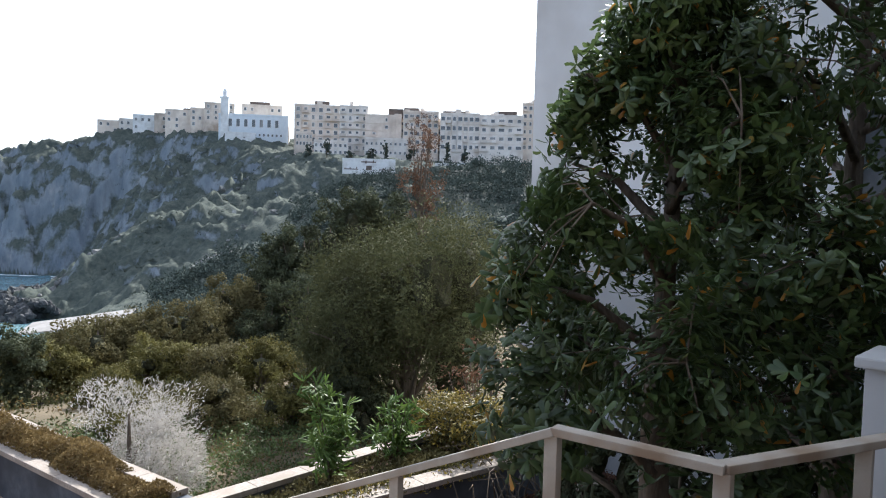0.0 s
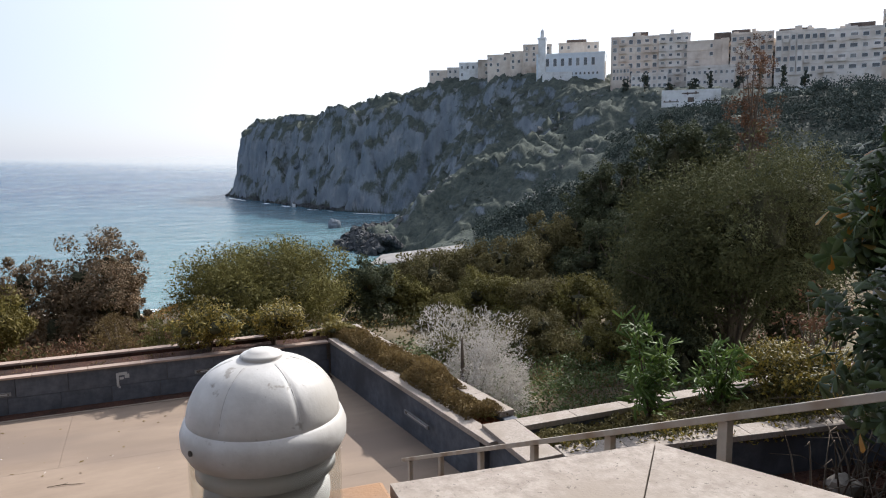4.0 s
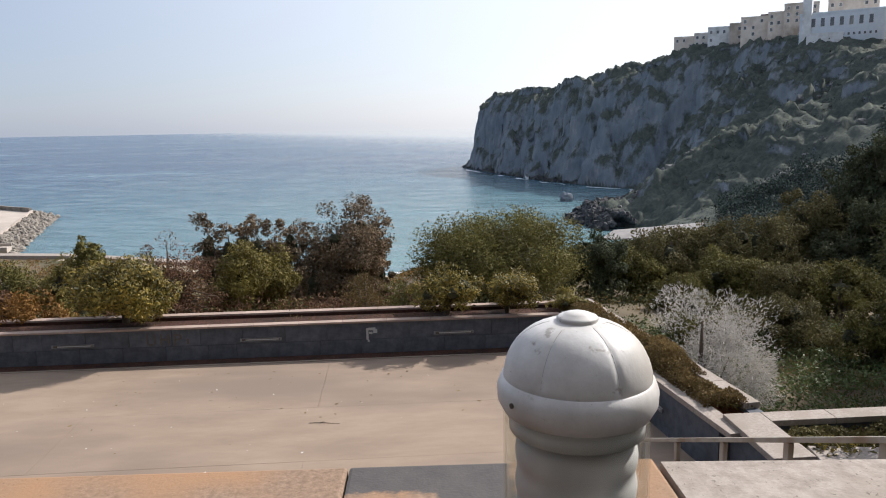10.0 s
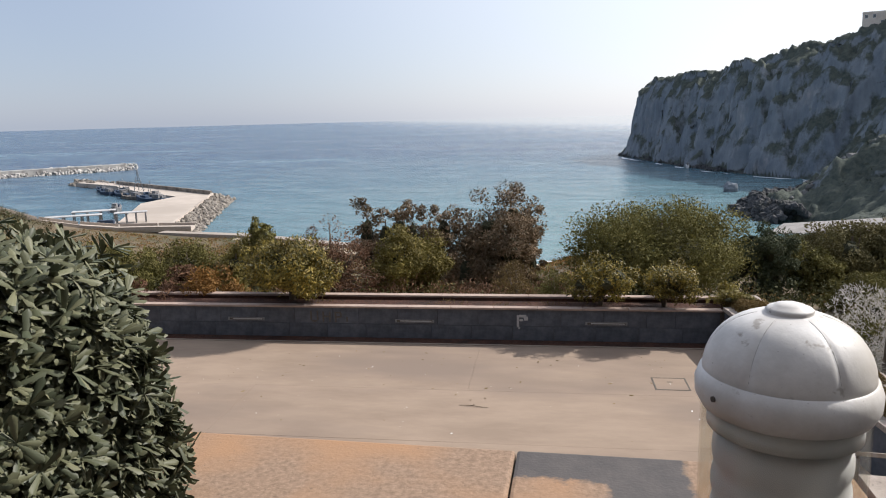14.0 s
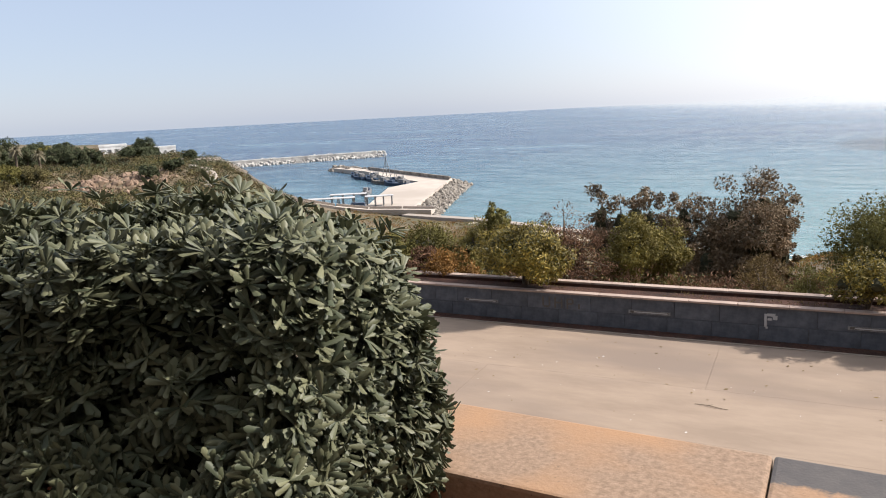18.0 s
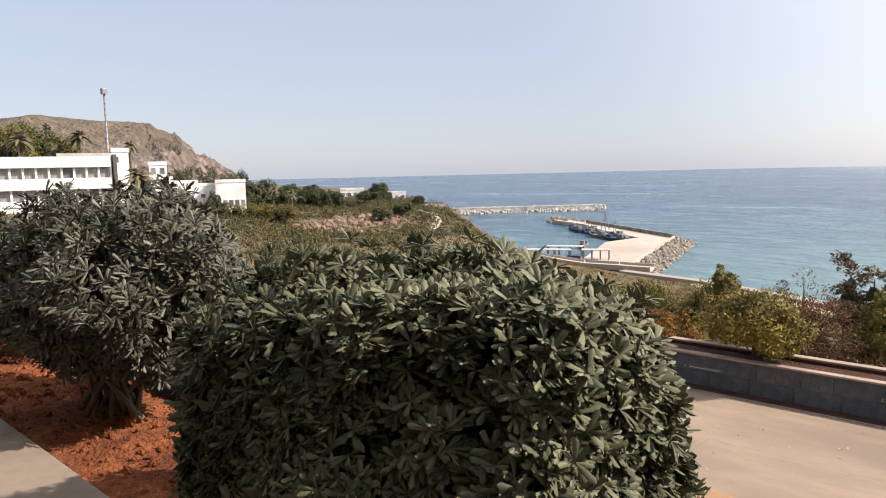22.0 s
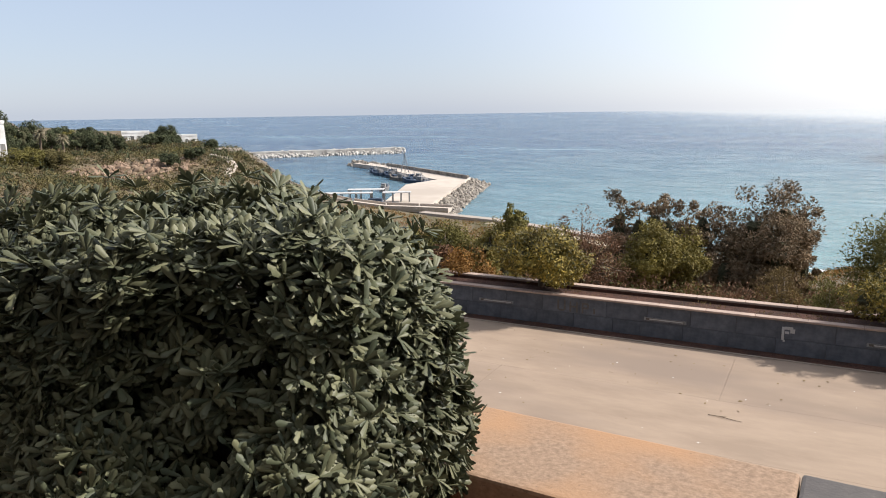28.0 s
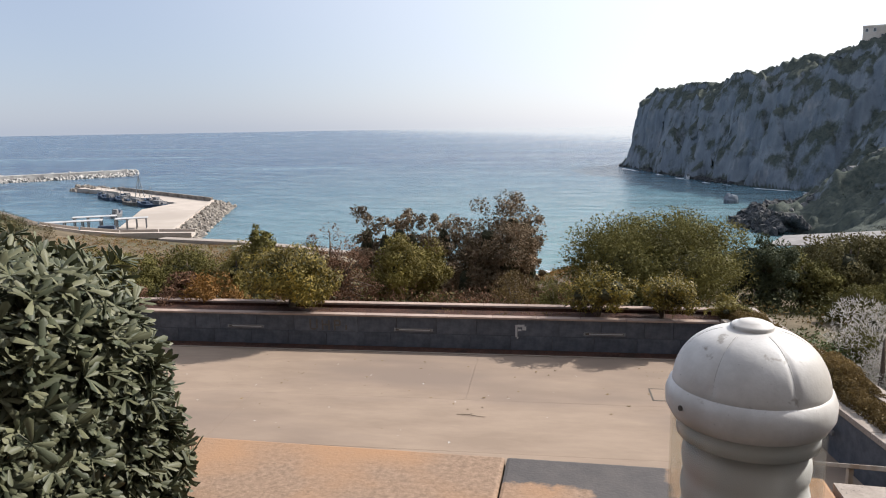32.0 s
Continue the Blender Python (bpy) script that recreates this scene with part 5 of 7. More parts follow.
planted("dark_tree", 16.0, 33, -8.3, 5.2, L_DARK, "dark green round tree beyond the terrace wall", clumps=120, per=149, size=0.130, bare=0.05)
for az_, r_, top_, wide_, leaf_, tone_ in ((18.6, 34, -9.6, 5.0, L_OLIVE, "olive-green"), (21.6, 36, -8.0, 6.0, L_VALLEY, "olive-brown"), (24.6, 37, -7.3, 6.0, L_VALLEY, "olive-brown"), (27.8, 37, -7.0, 6.2, L_VALLEY, "olive-brown"), (30.2, 40, -4.7, 5.6, L_VALLEY, "olive-brown"), (32.6, 41, -3.7, 5.2, L_DARK, "dark green"), (33.8, 36, -7.2, 6.0, L_DARK, "dark green"), (36.6, 36, -4.6, 6.4, L_DARK, "dark green"), (22.3, 27, -11.2, 5.4, L_OLIVE, "olive-green"), (26.0, 29, -9.8, 6.0, L_OLIVE, "olive-green"), (29.6, 28, -10.0, 6.4, L_VALLEY, "olive-brown"), (33.2, 27, -10.4, 6.4, L_OLIVE, "olive-green"), (24.5, 22, -13.2, 5.5, L_OLIVE, "olive-green"), (30.5, 23, -12.6, 6.5, L_VALLEY, "olive-brown"), (35.8, 22, -12.6, 6.0, L_OLIVE, "olive-green"), (40.5, 21, -11.0, 5.0, L_DARK, "dark green")):
    planted("valley_tree", az_, r_, top_, wide_, leaf_, f"round {tone_} tree in the valley", clumps=130, per=130, size=0.0036 * r_, bare=0.02, lobes=7)
planted("plume_bush", 24.1, 15.6, -12.8, 9.4, L_SILVER, "silvery white feathery bush", category="bush", clumps=210, per=120, size=0.085, bare=0.05, aspect=6, up=0.2, lobes=10, inner=0)
planted("willow_tree", 44.6, 22, 0.3, 15.5, L_WILLOW, "large dense grey-green willow-like tree", clumps=460, per=270, size=0.095, bare=0.05, aspect=3, lobes=12, inner=0.36)
for az_, top_, wide_ in ((34.4, -2.0, 4.6), (36.2, -0.4, 4.6), (38.2, 1.2, 5.0), (43.2, 2.6, 4.8)):
    planted("slope_tree", az_, 42, top_, wide_, L_DARK, "dark green tree on the slope", clumps=150, per=110, size=0.19, bare=0.1, lobes=8)
planted("slope_tree", 40.7, 42, 2.3, 5.8, L_DARK, "tall dark green tree", clumps=240, per=121, size=0.2, bare=0.1, lobes=9)
planted("rust_tree", 45.2, 46, 8.6, 3.6, L_RUST, "thin bare tree with rust-coloured leaves", clumps=110, per=42, size=0.13, bare=0.35, limbs=12, inner=0)
planted("dry_bush", 51.0, 15.5, -10.2, 8.0, L_RUST, "reddish dry twiggy bush", category="bush", clumps=96, per=44, size=0.072, bare=0.05, limbs=50, inner=0)
for az_, r_, top_, wide_ in ((-57.8, 205, -0.3, 2.3), (-56.3, 210, -0.9, 1.5), (-54.7, 215, -1.1, 1.7), (-53.2, 215, -1.25, 1.6), (-52.2, 222, -1.5, 1.3), (-49.7, 225, -1.45, 1.9), (-48.2, 230, -1.75, 0.9), (-45.8, 200, -1.9, 1.3), (-48.9, 165, -2.9, 1.7), (-46.9, 170, -2.5, 1.3)):
    planted("pine_tree", az_, r_, top_, wide_, L_DARK, "dark round-crowned pine on the ridge", clumps=70, per=70, size=0.42, bare=0.22, lobes=6, inner=0.5)


def shoot_shrub(x, y, z, stems, label):
    """Upright shoots (lean x, lean y, height), each carrying whorls of long leaves on its upper half."""
    root = empty("citrus_shrub", pose(x, y, z), label, "shrub")
    paths, pos, dirs = [], [], []
    for lx, ly, h in stems:
        pts = [np.array([lx * t ** 1.4, ly * t ** 1.4, h * t]) for t in np.linspace(0, 1, 6)]
        paths.append(([tuple(p) for p in pts], list(np.linspace(0.022, 0.006, 6))))
        for t in np.linspace(0.3, 1.0, int(h * 14)):
            p = np.array([lx * t ** 1.4, ly * t ** 1.4, h * t])
            side_ = np.array([*rng.normal(size=2), 0.9])
            pos.append(p + np.array([*rng.normal(size=2) * 0.09, 0]))
            dirs.append(side_)
    v, f = tubes(paths, 6)
    under("stems", mesh_of("stems", v, f, M_BARK, True), root)
    v, f, rot, cc = rosettes(np.array(pos), np.array(dirs), 0.24, 6, (35, 95), wide=0.62, detail=3)
    under("leaves", mesh_of("leaves", v, f, L_CITRUS, True), root)
    return root


shoot_shrub(7.3, 8.98, SOIL_Z, ((-0.35, 0.0, 1.8), (-0.1, 0.15, 1.65), (0.15, -0.1, 1.35), (0.4, 0.1, 1.1), (-0.2, -0.15, 0.8)), "fresh green shrub with upright leafy shoots in the planter")
shoot_shrub(8.75, 9.0, SOIL_Z, ((-0.1, 0.05, 1.2), (0.15, -0.1, 1.15), (0.4, 0.1, 0.95), (-0.4, 0.0, 0.75), (0.05, -0.15, 0.6)), "fresh green shrub with upright leafy shoots in the planter")
planted("planter_shrub", 50.3, 13.5, -14.2, 9.0, L_SHRUB, "low yellow-green shrub in the planter", SOIL_Z, "shrub", clumps=130, per=80, size=0.066, bare=0.02)


def scrub(name, xs, ys, sizes, leaf, per, leaf_size, label, aspect=2.0, flat=0.7):
    zs = ground_height(xs, ys)
    c = np.stack([xs, ys, zs + sizes * 0.35, sizes], -1)
    p, d = clump_points(c, per)
    p[:, 2] = np.maximum(zs.repeat(per) - 0.05, zs.repeat(per) + (p[:, 2] - zs.repeat(per)) * flat)
    v, f = leaf_cloud(p, leaf_size, aspect, 0.3, out=d)
    return tagged(new(name, mesh_of(name, v, f, leaf)), label, "scrub", kind="stuff")


def sown(n, x0, x1, y0, y1, keep):
    x, y = rng.uniform(x0, x1, n), rng.uniform(y0, y1, n)
    k = keep(x, y)
    return x[k], y[k]


x, y = sown(2600, -30, 40, 17.6, 60, lambda x, y: (np.hypot(x, y) < 46))
scrub("slope_scrub", x, y, rng.uniform(0.5, 1.3, len(x)), L_THICK, 56, 0.115, "olive-green undergrowth on the slope")
x, y = sown(700, 5.4, 17, 10.3, 21, lambda x, y: y > 10.3)
scrub("near_scrub", x, y, rng.uniform(0.3, 0.75, len(x)), L_GREEN, 80, 0.09, "green undergrowth below the planter")
x, y = sown(420, 5.4, 19, 10.3, 21, lambda x, y: y > 10.3)
scrub("near_scrub", x, y, rng.uniform(0.3, 0.7, len(x)), L_DRY, 60, 0.08, "dry undergrowth below the planter", 4)
x, y = sown(1500, -40, 60, 17.6, 75, lambda x, y: (np.hypot(x, y) < np.where(x > 0, 85, 50)))
scrub("slope_scrub", x, y, rng.uniform(0.4, 1.0, len(x)), L_DRY, 40, 0.11, "dry brown undergrowth on the slope")
x, y = sown(2600, 8, 110, 10, 140, lambda x, y: (x > 0.25 * y) & (np.hypot(x, y) > 46))
scrub("valley_scrub", x, y, rng.uniform(0.8, 2.0, len(x)), L_THICK, 80, 0.3, "olive-green thicket in the valley")
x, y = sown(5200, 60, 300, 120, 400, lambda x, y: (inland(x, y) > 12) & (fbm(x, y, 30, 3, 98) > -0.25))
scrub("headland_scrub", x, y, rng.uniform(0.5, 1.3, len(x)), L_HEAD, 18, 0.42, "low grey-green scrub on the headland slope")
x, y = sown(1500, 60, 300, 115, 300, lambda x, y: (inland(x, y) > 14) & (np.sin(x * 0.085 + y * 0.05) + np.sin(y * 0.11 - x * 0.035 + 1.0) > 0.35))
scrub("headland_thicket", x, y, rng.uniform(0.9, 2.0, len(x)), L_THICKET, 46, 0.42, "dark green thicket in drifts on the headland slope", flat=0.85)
x, y = sown(9500, -330, -40, 20, 300, lambda x, y: (inland(x, y) > 6) & (x < -0.8 * y) & (np.hypot(x + 129, (y - 104) * 0.8) > 9))
scrub("ridge_scrub", x, y, rng.uniform(0.6, 1.9, len(x)), L_SCRUB, 15, 0.62, "dry scrub on the ridge")
x, y = sown(1300, -330, -40, 20, 260, lambda x, y: (inland(x, y) > 10) & (x < -0.8 * y) & (np.hypot(x + 129, (y - 104) * 0.8) > 10))
scrub("ridge_scrub", x, y, rng.uniform(1.0, 2.4, len(x)), L_DARK, 40, 0.6, "dark green bushes on the ridge")
x, y = sown(5200, -200, -60, 45, 190, lambda x, y: (inland(x, y) > 6) & (x < -0.75 * y) & (np.hypot(x + 129, (y - 104) * 0.8) > 8))
scrub("ridge_scrub", x, y, rng.uniform(0.5, 1.5, len(x)), L_SCRUB, 22, 0.44, "brown brush on the near side of the ridge", 3)
x, y = sown(1500, -210, -50, 45, 190, lambda x, y: (inland(x, y) > 8) & (x < -0.8 * y) & (np.hypot(x + 129, (y - 104) * 0.8) > 12))
scrub("ridge_bushes", x, y, rng.uniform(0.8, 2.2, len(x)), L_VALLEY, 150, 0.34, "round olive-brown bushes on the ridge", flat=0.9)
x, y = sown(800, -210, -50, 45, 190, lambda x, y: (inland(x, y) > 8) & (x < -0.8 * y) & (np.hypot(x + 129, (y - 104) * 0.8) > 12))
scrub("ridge_bushes", x, y, rng.uniform(0.9, 2.4, len(x)), L_DARK, 150, 0.34, "round dark green bushes on the ridge", flat=0.9)
slope_ok = lambda x, y: (inland(x, y) > 9) & (x > -0.82 * y) & (np.hypot(x, y) > 34)
x, y = sown(7000, -110, 6, 26, 165, slope_ok)
scrub("low_scrub", x, y, rng.uniform(0.5, 1.0, len(x)), L_BROOM, 20, 0.32, "low golden-brown growth on the slope", 4)
x, y = sown(5000, -110, 6, 26, 165, slope_ok)
scrub("low_scrub", x, y, rng.uniform(0.5, 1.0, len(x)), L_OLIVE, 20, 0.32, "low olive growth on the slope", 4)
x, y = sown(1700, -24, 2, 18, 42, lambda x, y: y > 17.6)
scrub("slope_scrub", x, y, rng.uniform(0.6, 1.3, len(x)), L_RUST, 52, 0.135, "rust-brown brush beyond the terrace wall", 4)

def boulder_mesh(seed, n=2):
    bm = bmesh.new()
    bmesh.ops.create_icosphere(bm, subdivisions=n, radius=1)
    for v in bm.verts:
        q = v.co * 1.3 + Vector((seed * 3.1, seed, 0))
        v.co *= 1 + 0.42 * noise.noise(q) + 0.18 * noise.noise(q * 2.7)
    return bm


# ---- plants in the terrace planters ----
def creeper(name, m, x0, x1, y0, y1, z0, height, n, size, leaf, label, aspect=2.0):
    """Low tangled growth over a planter: uneven height, some of it hanging over the edge."""
    x = rng.uniform(x0, x1, n)
    y = rng.uniform(y0, y1, n)
    hump = (0.55 + 0.45 * fbm(x, y, 0.8, 3, 61)) * np.clip(1 - np.abs((y - (y0 + y1) / 2) / (y1 - y0) * 2) ** 3 * 0.7, 0, 1)
    z = z0 + height * hump.clip(0.05, 1.3) * rng.uniform(0, 1, n) ** 0.6
    v, f = leaf_cloud(np.stack([x, y, z], -1), size, aspect, 0.5)
    ob = tagged(new(name, mesh_of(name, v, f, leaf)), label, "plants", kind="stuff")
    ob.matrix_basis = m
    return ob


creeper("dry_creeper", side.matrix_basis.copy(), -0.6, LEN, 0.12, 0.96, TOP - 0.1, 0.74, 34000, 0.05, L_DRY, "dry brown and yellow creeper in the side planter")
creeper("green_creeper", side.matrix_basis.copy(), -0.2, LEN, 0.24, 0.86, TOP - 0.1, 0.36, 2200, 0.06, L_YELLOW, "yellow-green creeper shoots in the side planter")
creeper("planter_weeds", pose(0, 0.35, -0.1), -15, 4.2, 15.98, 16.56, SOIL_Z, 0.16, 2600, 0.07, L_DRY, "sparse dry weeds in the wall planter", 4)
creeper("planter_growth", slant, 0.1, 7.6, -0.05, 1.05, SOIL_Z, 0.52, 13000, 0.07, L_VALLEY, "tangled olive-brown growth in the planter")
creeper("planter_growth", slant, 0.1, 7.6, -0.22, 0.7, SOIL_Z + 0.05, 0.42, 5200, 0.062, L_SHRUB, "dark and yellow growth spilling over the planter")
creeper("planter_growth", pose(0, 0, 0), 5.3, 12.8, 8.5, 9.5, SOIL_Z, 0.4, 9000, 0.065, L_VALLEY, "tangled olive-brown growth along the back of the planter")
creeper("leaf_litter", pose(0, 0, 0), 4.4, 13.2, 4.6, 7.4, 0.05, 0.1, 5000, 0.09, L_RUST, "dry fallen leaves on the dark soil", 1.8)
for bx, by, bs in ((10.35, 6.55, 0.34), (11.05, 6.5, 0.28), (9.1, 6.9, 0.2)):
    tagged(part("rock", boulder_mesh(bx, 2), M_BOULDER, m=pose(bx, by, 0.12, 0, 0, bx * 50) @ Matrix.Diagonal((bs * 1.2, bs, bs, 1))), "rounded brown rock on the soil below the planter", "rock")
twigs = []
for k in range(60):
    bx, by = 9.3 + 0.9 * rng.normal(), 6.7 + 0.3 * rng.normal()
    lean = rng.normal(size=2) * 0.45
    tall = rng.uniform(0.4, 1.1)
    twigs.append(([(bx, by, 0.0), (bx + lean[0] * 0.4, by + lean[1] * 0.4, tall * 0.6), (bx + lean[0], by + lean[1], tall), (bx + lean[0] * 1.7, by + lean[1] * 1.5, tall * 0.95)], [0.016, 0.012, 0.008, 0.004]))
v, f = tubes(twigs, 5)
tagged(new("dead_branches", mesh_of("dead_branches", v, f, M_BARK, True)), "bare dead branches on the soil beside the rail", "branches", kind="stuff")
planted("planter_shrub", 13.7, 16.9, -13.4, 3.6, L_YELLOW, "low yellow-green bush at the wall's corner", SOIL_Z, "shrub", clumps=60, per=60, size=0.07, bare=0.02)

# ---- the town on the headland ----
def pane_mesh(w, h, curtain=False, key={}):
    """A window's pale frame with its sill, and its dark pane."""
    k = (round(w, 2), round(h, 2), curtain)
    if k not in key:
        t = min(0.09, w * 0.1)
        bm = bmesh.new()
        for x0, x1, z0, z1 in ((-w / 2 - t, -w / 2, -h / 2 - t, h / 2 + t), (w / 2, w / 2 + t, -h / 2 - t, h / 2 + t), (-w / 2, w / 2, h / 2, h / 2 + t), (-w / 2 - t, w / 2 + t, -h / 2 - 2 * t, -h / 2)):
            box_bm(x0, x1, -0.10, 0.1, z0, z1, 0, bm)
        fr = bpy.data.meshes.new("window")
        bm.to_mesh(fr)
        bm.free()
        fr.materials.append(M_WHITE)
        pm = bpy.data.meshes.new("pane")
        bm = box_bm(-w / 2, w / 2, -0.04, 0.1, -h / 2, h / 2)
        bm.to_mesh(pm)
        bm.free()
        pm.materials.append(M_CURTAIN if curtain else M_WINDOW)
        key[k] = fr, pm
    return key[k]


def add_window(name, w, h, root, m, curtain=False):
    fr, pm = pane_mesh(w, h, curtain)
    ob = under(name, fr, root, m)
    under("pane", pm, ob)
    return ob


def building(name, x, y, z, w, d, h, wall_mat, label, floors=4, bays=5, win=(1.0, 1.3), yaw=None, roof_box=None, balconies=(), skip=0.0, foot=6, category="house", first=0.6):
    """A block with its front towards -y of its own frame: wall, roof parapet, each window, balconies, a roof room."""
    a = math.degrees(math.atan2(x, y)) if yaw is None else yaw
    root = empty(name, pose(x, y, z, 0, 0, -a), label, category)
    box("wall", -w / 2, w / 2, 0, d, -foot, h, wall_mat, root)
    for x0, x1, y0, y1 in ((-w / 2 - 0.1, w / 2 + 0.1, -0.12, 0.18), (-w / 2 - 0.1, w / 2 + 0.1, d - 0.2, d + 0.1), (-w / 2 - 0.1, -w / 2 + 0.2, 0.18, d - 0.2), (w / 2 - 0.2, w / 2 + 0.1, 0.18, d - 0.2)):
        box("roof_parapet", x0, x1, y0, y1, h, h + 0.7, wall_mat, root)
    fh = (h - first) / floors
    bw = w / bays
    tall = floors > 3
    proud = [tall and rng.uniform() < 0.34 for j in range(bays)]
    for j in range(bays):
        if proud[j]:
            box("projecting_bay", -w / 2 + (j + 0.04) * bw, -w / 2 + (j + 0.96) * bw, -0.85, -0.002, first, h - 0.1, wall_mat, root)
    for i in range(floors):
        if tall and i:
            box("storey_ledge", -w / 2 - 0.06, w / 2 + 0.06, -0.16, -0.003, first + i * fh - 0.1, first + i * fh + 0.1, wall_mat, root)
        for j in range(bays):
            if rng.uniform() < skip:
                continue
            xx = -w / 2 + (j + 0.5) * bw
            zz = first + (i + 0.52) * fh
            front = -0.85 if proud[j] else 0.0
            wide_ = rng.choice((0.8, 1.0, 1.25)) if tall else 1.0
            add_window("window", min(win[0] * wide_, bw * 0.7), min(win[1], fh * 0.62), root, pose(xx, front, zz), curtain=rng.uniform() < 0.35)
            if j in balconies or (tall and not proud[j] and rng.uniform() < 0.22):
                box("balcony", xx - bw * 0.42, xx + bw * 0.42, -1.1, -0.02, zz - fh * 0.46, zz - fh * 0.12, wall_mat, root)
    if tall:
        for k in range(4):
            rx, rw, rh = rng.uniform(-0.42, 0.42) * w, rng.uniform(1.0, 3.2), rng.uniform(0.8, 2.4)
            box("roof_hut", rx - rw / 2, rx + rw / 2, 1.0 + k * 0.4, 3.4 + k * 0.4, h, h + rh, wall_mat, root)
    if roof_box:
        rx, rw, rh = roof_box
        box("roof_room", rx - rw / 2, rx + rw / 2, 2, min(d, 6), h, h + rh, M_DARKROOF, root)
    return root


building("house", 148.8, 342.5, 38.0, 11, 9, 6.6, M_TOWN, "low white plaster house on the headland", 2, 4, skip=0.3)
building("house", 156.5, 322.5, 38.4, 11, 9, 8.0, M_TAN, "low tan plaster house on the headland", 2, 4, skip=0.3)
building("house", 165.2, 305.5, 40.0, 11, 9, 8.6, M_CREAM, "cream plaster house beside the mosque", 3, 4, skip=0.3)
building("house", 144.8, 351.3, 38.0, 15.4, 10, 6.0, M_CREAM, "low cream plaster house on the headland", 2, 5, skip=0.3)
building("house", 152.3, 331.8, 38.4, 13.9, 10, 7.6, M_WHITE, "low white plaster house on the headland", 2, 5, skip=0.3)
building("house", 159.4, 311.6, 39.0, 16.4, 10, 8.6, M_CREAM, "cream plaster house on the headland", 3, 5, skip=0.3, roof_box=(2, 5, 1.6))
building("house", 170.3, 300.1, 43.0, 13.0, 9, 8.2, M_TAN, "tan plaster house behind the mosque", 3, 4, skip=0.2)
building("house", 186.3, 290.4, 41.0, 18.1, 9, 10.4, M_CREAM, "cream house behind the mosque", 3, 6, skip=0.3, roof_box=(-1, 9, 2.2))

hall = building("mosque", 167.1, 266.8, 33.5, 28.4, 14, 9.6, M_PALEBLUE, "white mosque with tall windows and a minaret", 1, 9, (1.3, 3.0), yaw=38, category="mosque", first=3.4, skip=0.12)
for k in range(12):
    add_window("small_window", 0.7, 0.9, hall, pose(-8 + k * 1.75, 0, 1.8))
box("minaret", -13.2, -10.1, -1.5, 1.6, -6, 16.2, M_WHITE, hall, "square white minaret")
box("minaret_gallery", -13.5, -9.8, -1.8, 1.9, 16.2, 16.9, M_WHITE, hall)
box("minaret_lantern", -12.4, -10.9, -0.7, 0.8, 16.9, 19.4, M_WHITE, hall)
part("minaret_finial", lathe([(0.75, 0), (0.7, 0.5), (0.3, 1.0), (0.06, 1.2), (0.05, 2.0), (0, 2.1)], 10), M_WHITE, hall, m=pose(-11.65, 0.05, 19.4))
building("wall_terrace", 158, 262, 31.0, 12, 3, 3.6, M_WHITE, "white stepped terrace wall below the mosque", 1, 4, (0.5, 0.5), skip=0.6, category="wall")

building("apartment_block", 179.8, 240.2, 28.0, 18.1, 12, 18.6, M_CREAM, "cream six-storey apartment block with balconies", 6, 6, (1.1, 1.5), roof_box=(2, 6, 2.4), balconies=(1, 4))
building("town_house", 172.7, 239.0, 29.0, 6.6, 5, 6.0, M_CREAM, "low cream annex with arched windows", 2, 5, (0.7, 1.2), category="house")
building("town_house", 177.9, 228.5, 25.5, 13.2, 5, 6.0, M_TOWN, "low white annex below the apartment block", 2, 7, (0.9, 1.1), category="house", skip=0.15)
building("apartment_block", 190.2, 229.5, 28.0, 11.4, 12, 18.6, M_TOWN, "white apartment block with balconies", 6, 4, (1.1, 1.4), balconies=(0, 2))
building("apartment_block", 198.0, 220.2, 28.0, 14.9, 12, 15.2, M_CREAM, "beige apartment block with a blank wall", 5, 6, (0.9, 1.2), skip=0.72, roof_box=(5, 6, 3.4))
building("town_house", 194.0, 214.0, 25.5, 17.0, 5, 7.6, M_TOWN, "low white row house with small windows", 2, 9, (0.8, 1.0), category="house", skip=0.15)
building("apartment_block", 206.2, 206.9, 27.0, 14.3, 12, 17.6, M_CREAM, "cream apartment block with dark windows", 5, 6, (1.3, 1.4), roof_box=(-4, 6, 2.0))
building("apartment_block", 215.5, 194.1, 28.5, 15.8, 12, 15.4, M_TOWN, "white apartment block with dark glazed bays", 4, 7, (1.4, 1.5), roof_box=(-2, 10, 1.6))
building("apartment_block", 224.7, 180.3, 28.5, 17.2, 12, 14.6, M_TOWN, "white apartment block with paired windows", 4, 5, (1.7, 1.2), roof_box=(2, 8, 2.4))
building("apartment_block", 234.9, 173.8, 29.5, 6.6, 10, 19.2, M_CREAM, "narrow cream apartment tower", 6, 3, (0.9, 1.3))
for bx, by, bz, bw, bh in ((194, 243, 28, 12, 15.5), (203, 232, 28, 12, 13.5), (213, 219, 28, 11, 15), (222, 208, 28, 13, 14), (231, 192, 28, 14, 13.5), (176, 262, 30, 9, 9)):
    building("apartment_block", bx, by, bz, bw, 9, bh, M_TAN, "tan apartment block behind the front row", 5, 5, (1.0, 1.2), skip=0.4)
building("apartment_block", 243.0, 165.0, 29.5, 12, 10, 15.0, M_TOWN, "white apartment block at the town's edge", 5, 5)

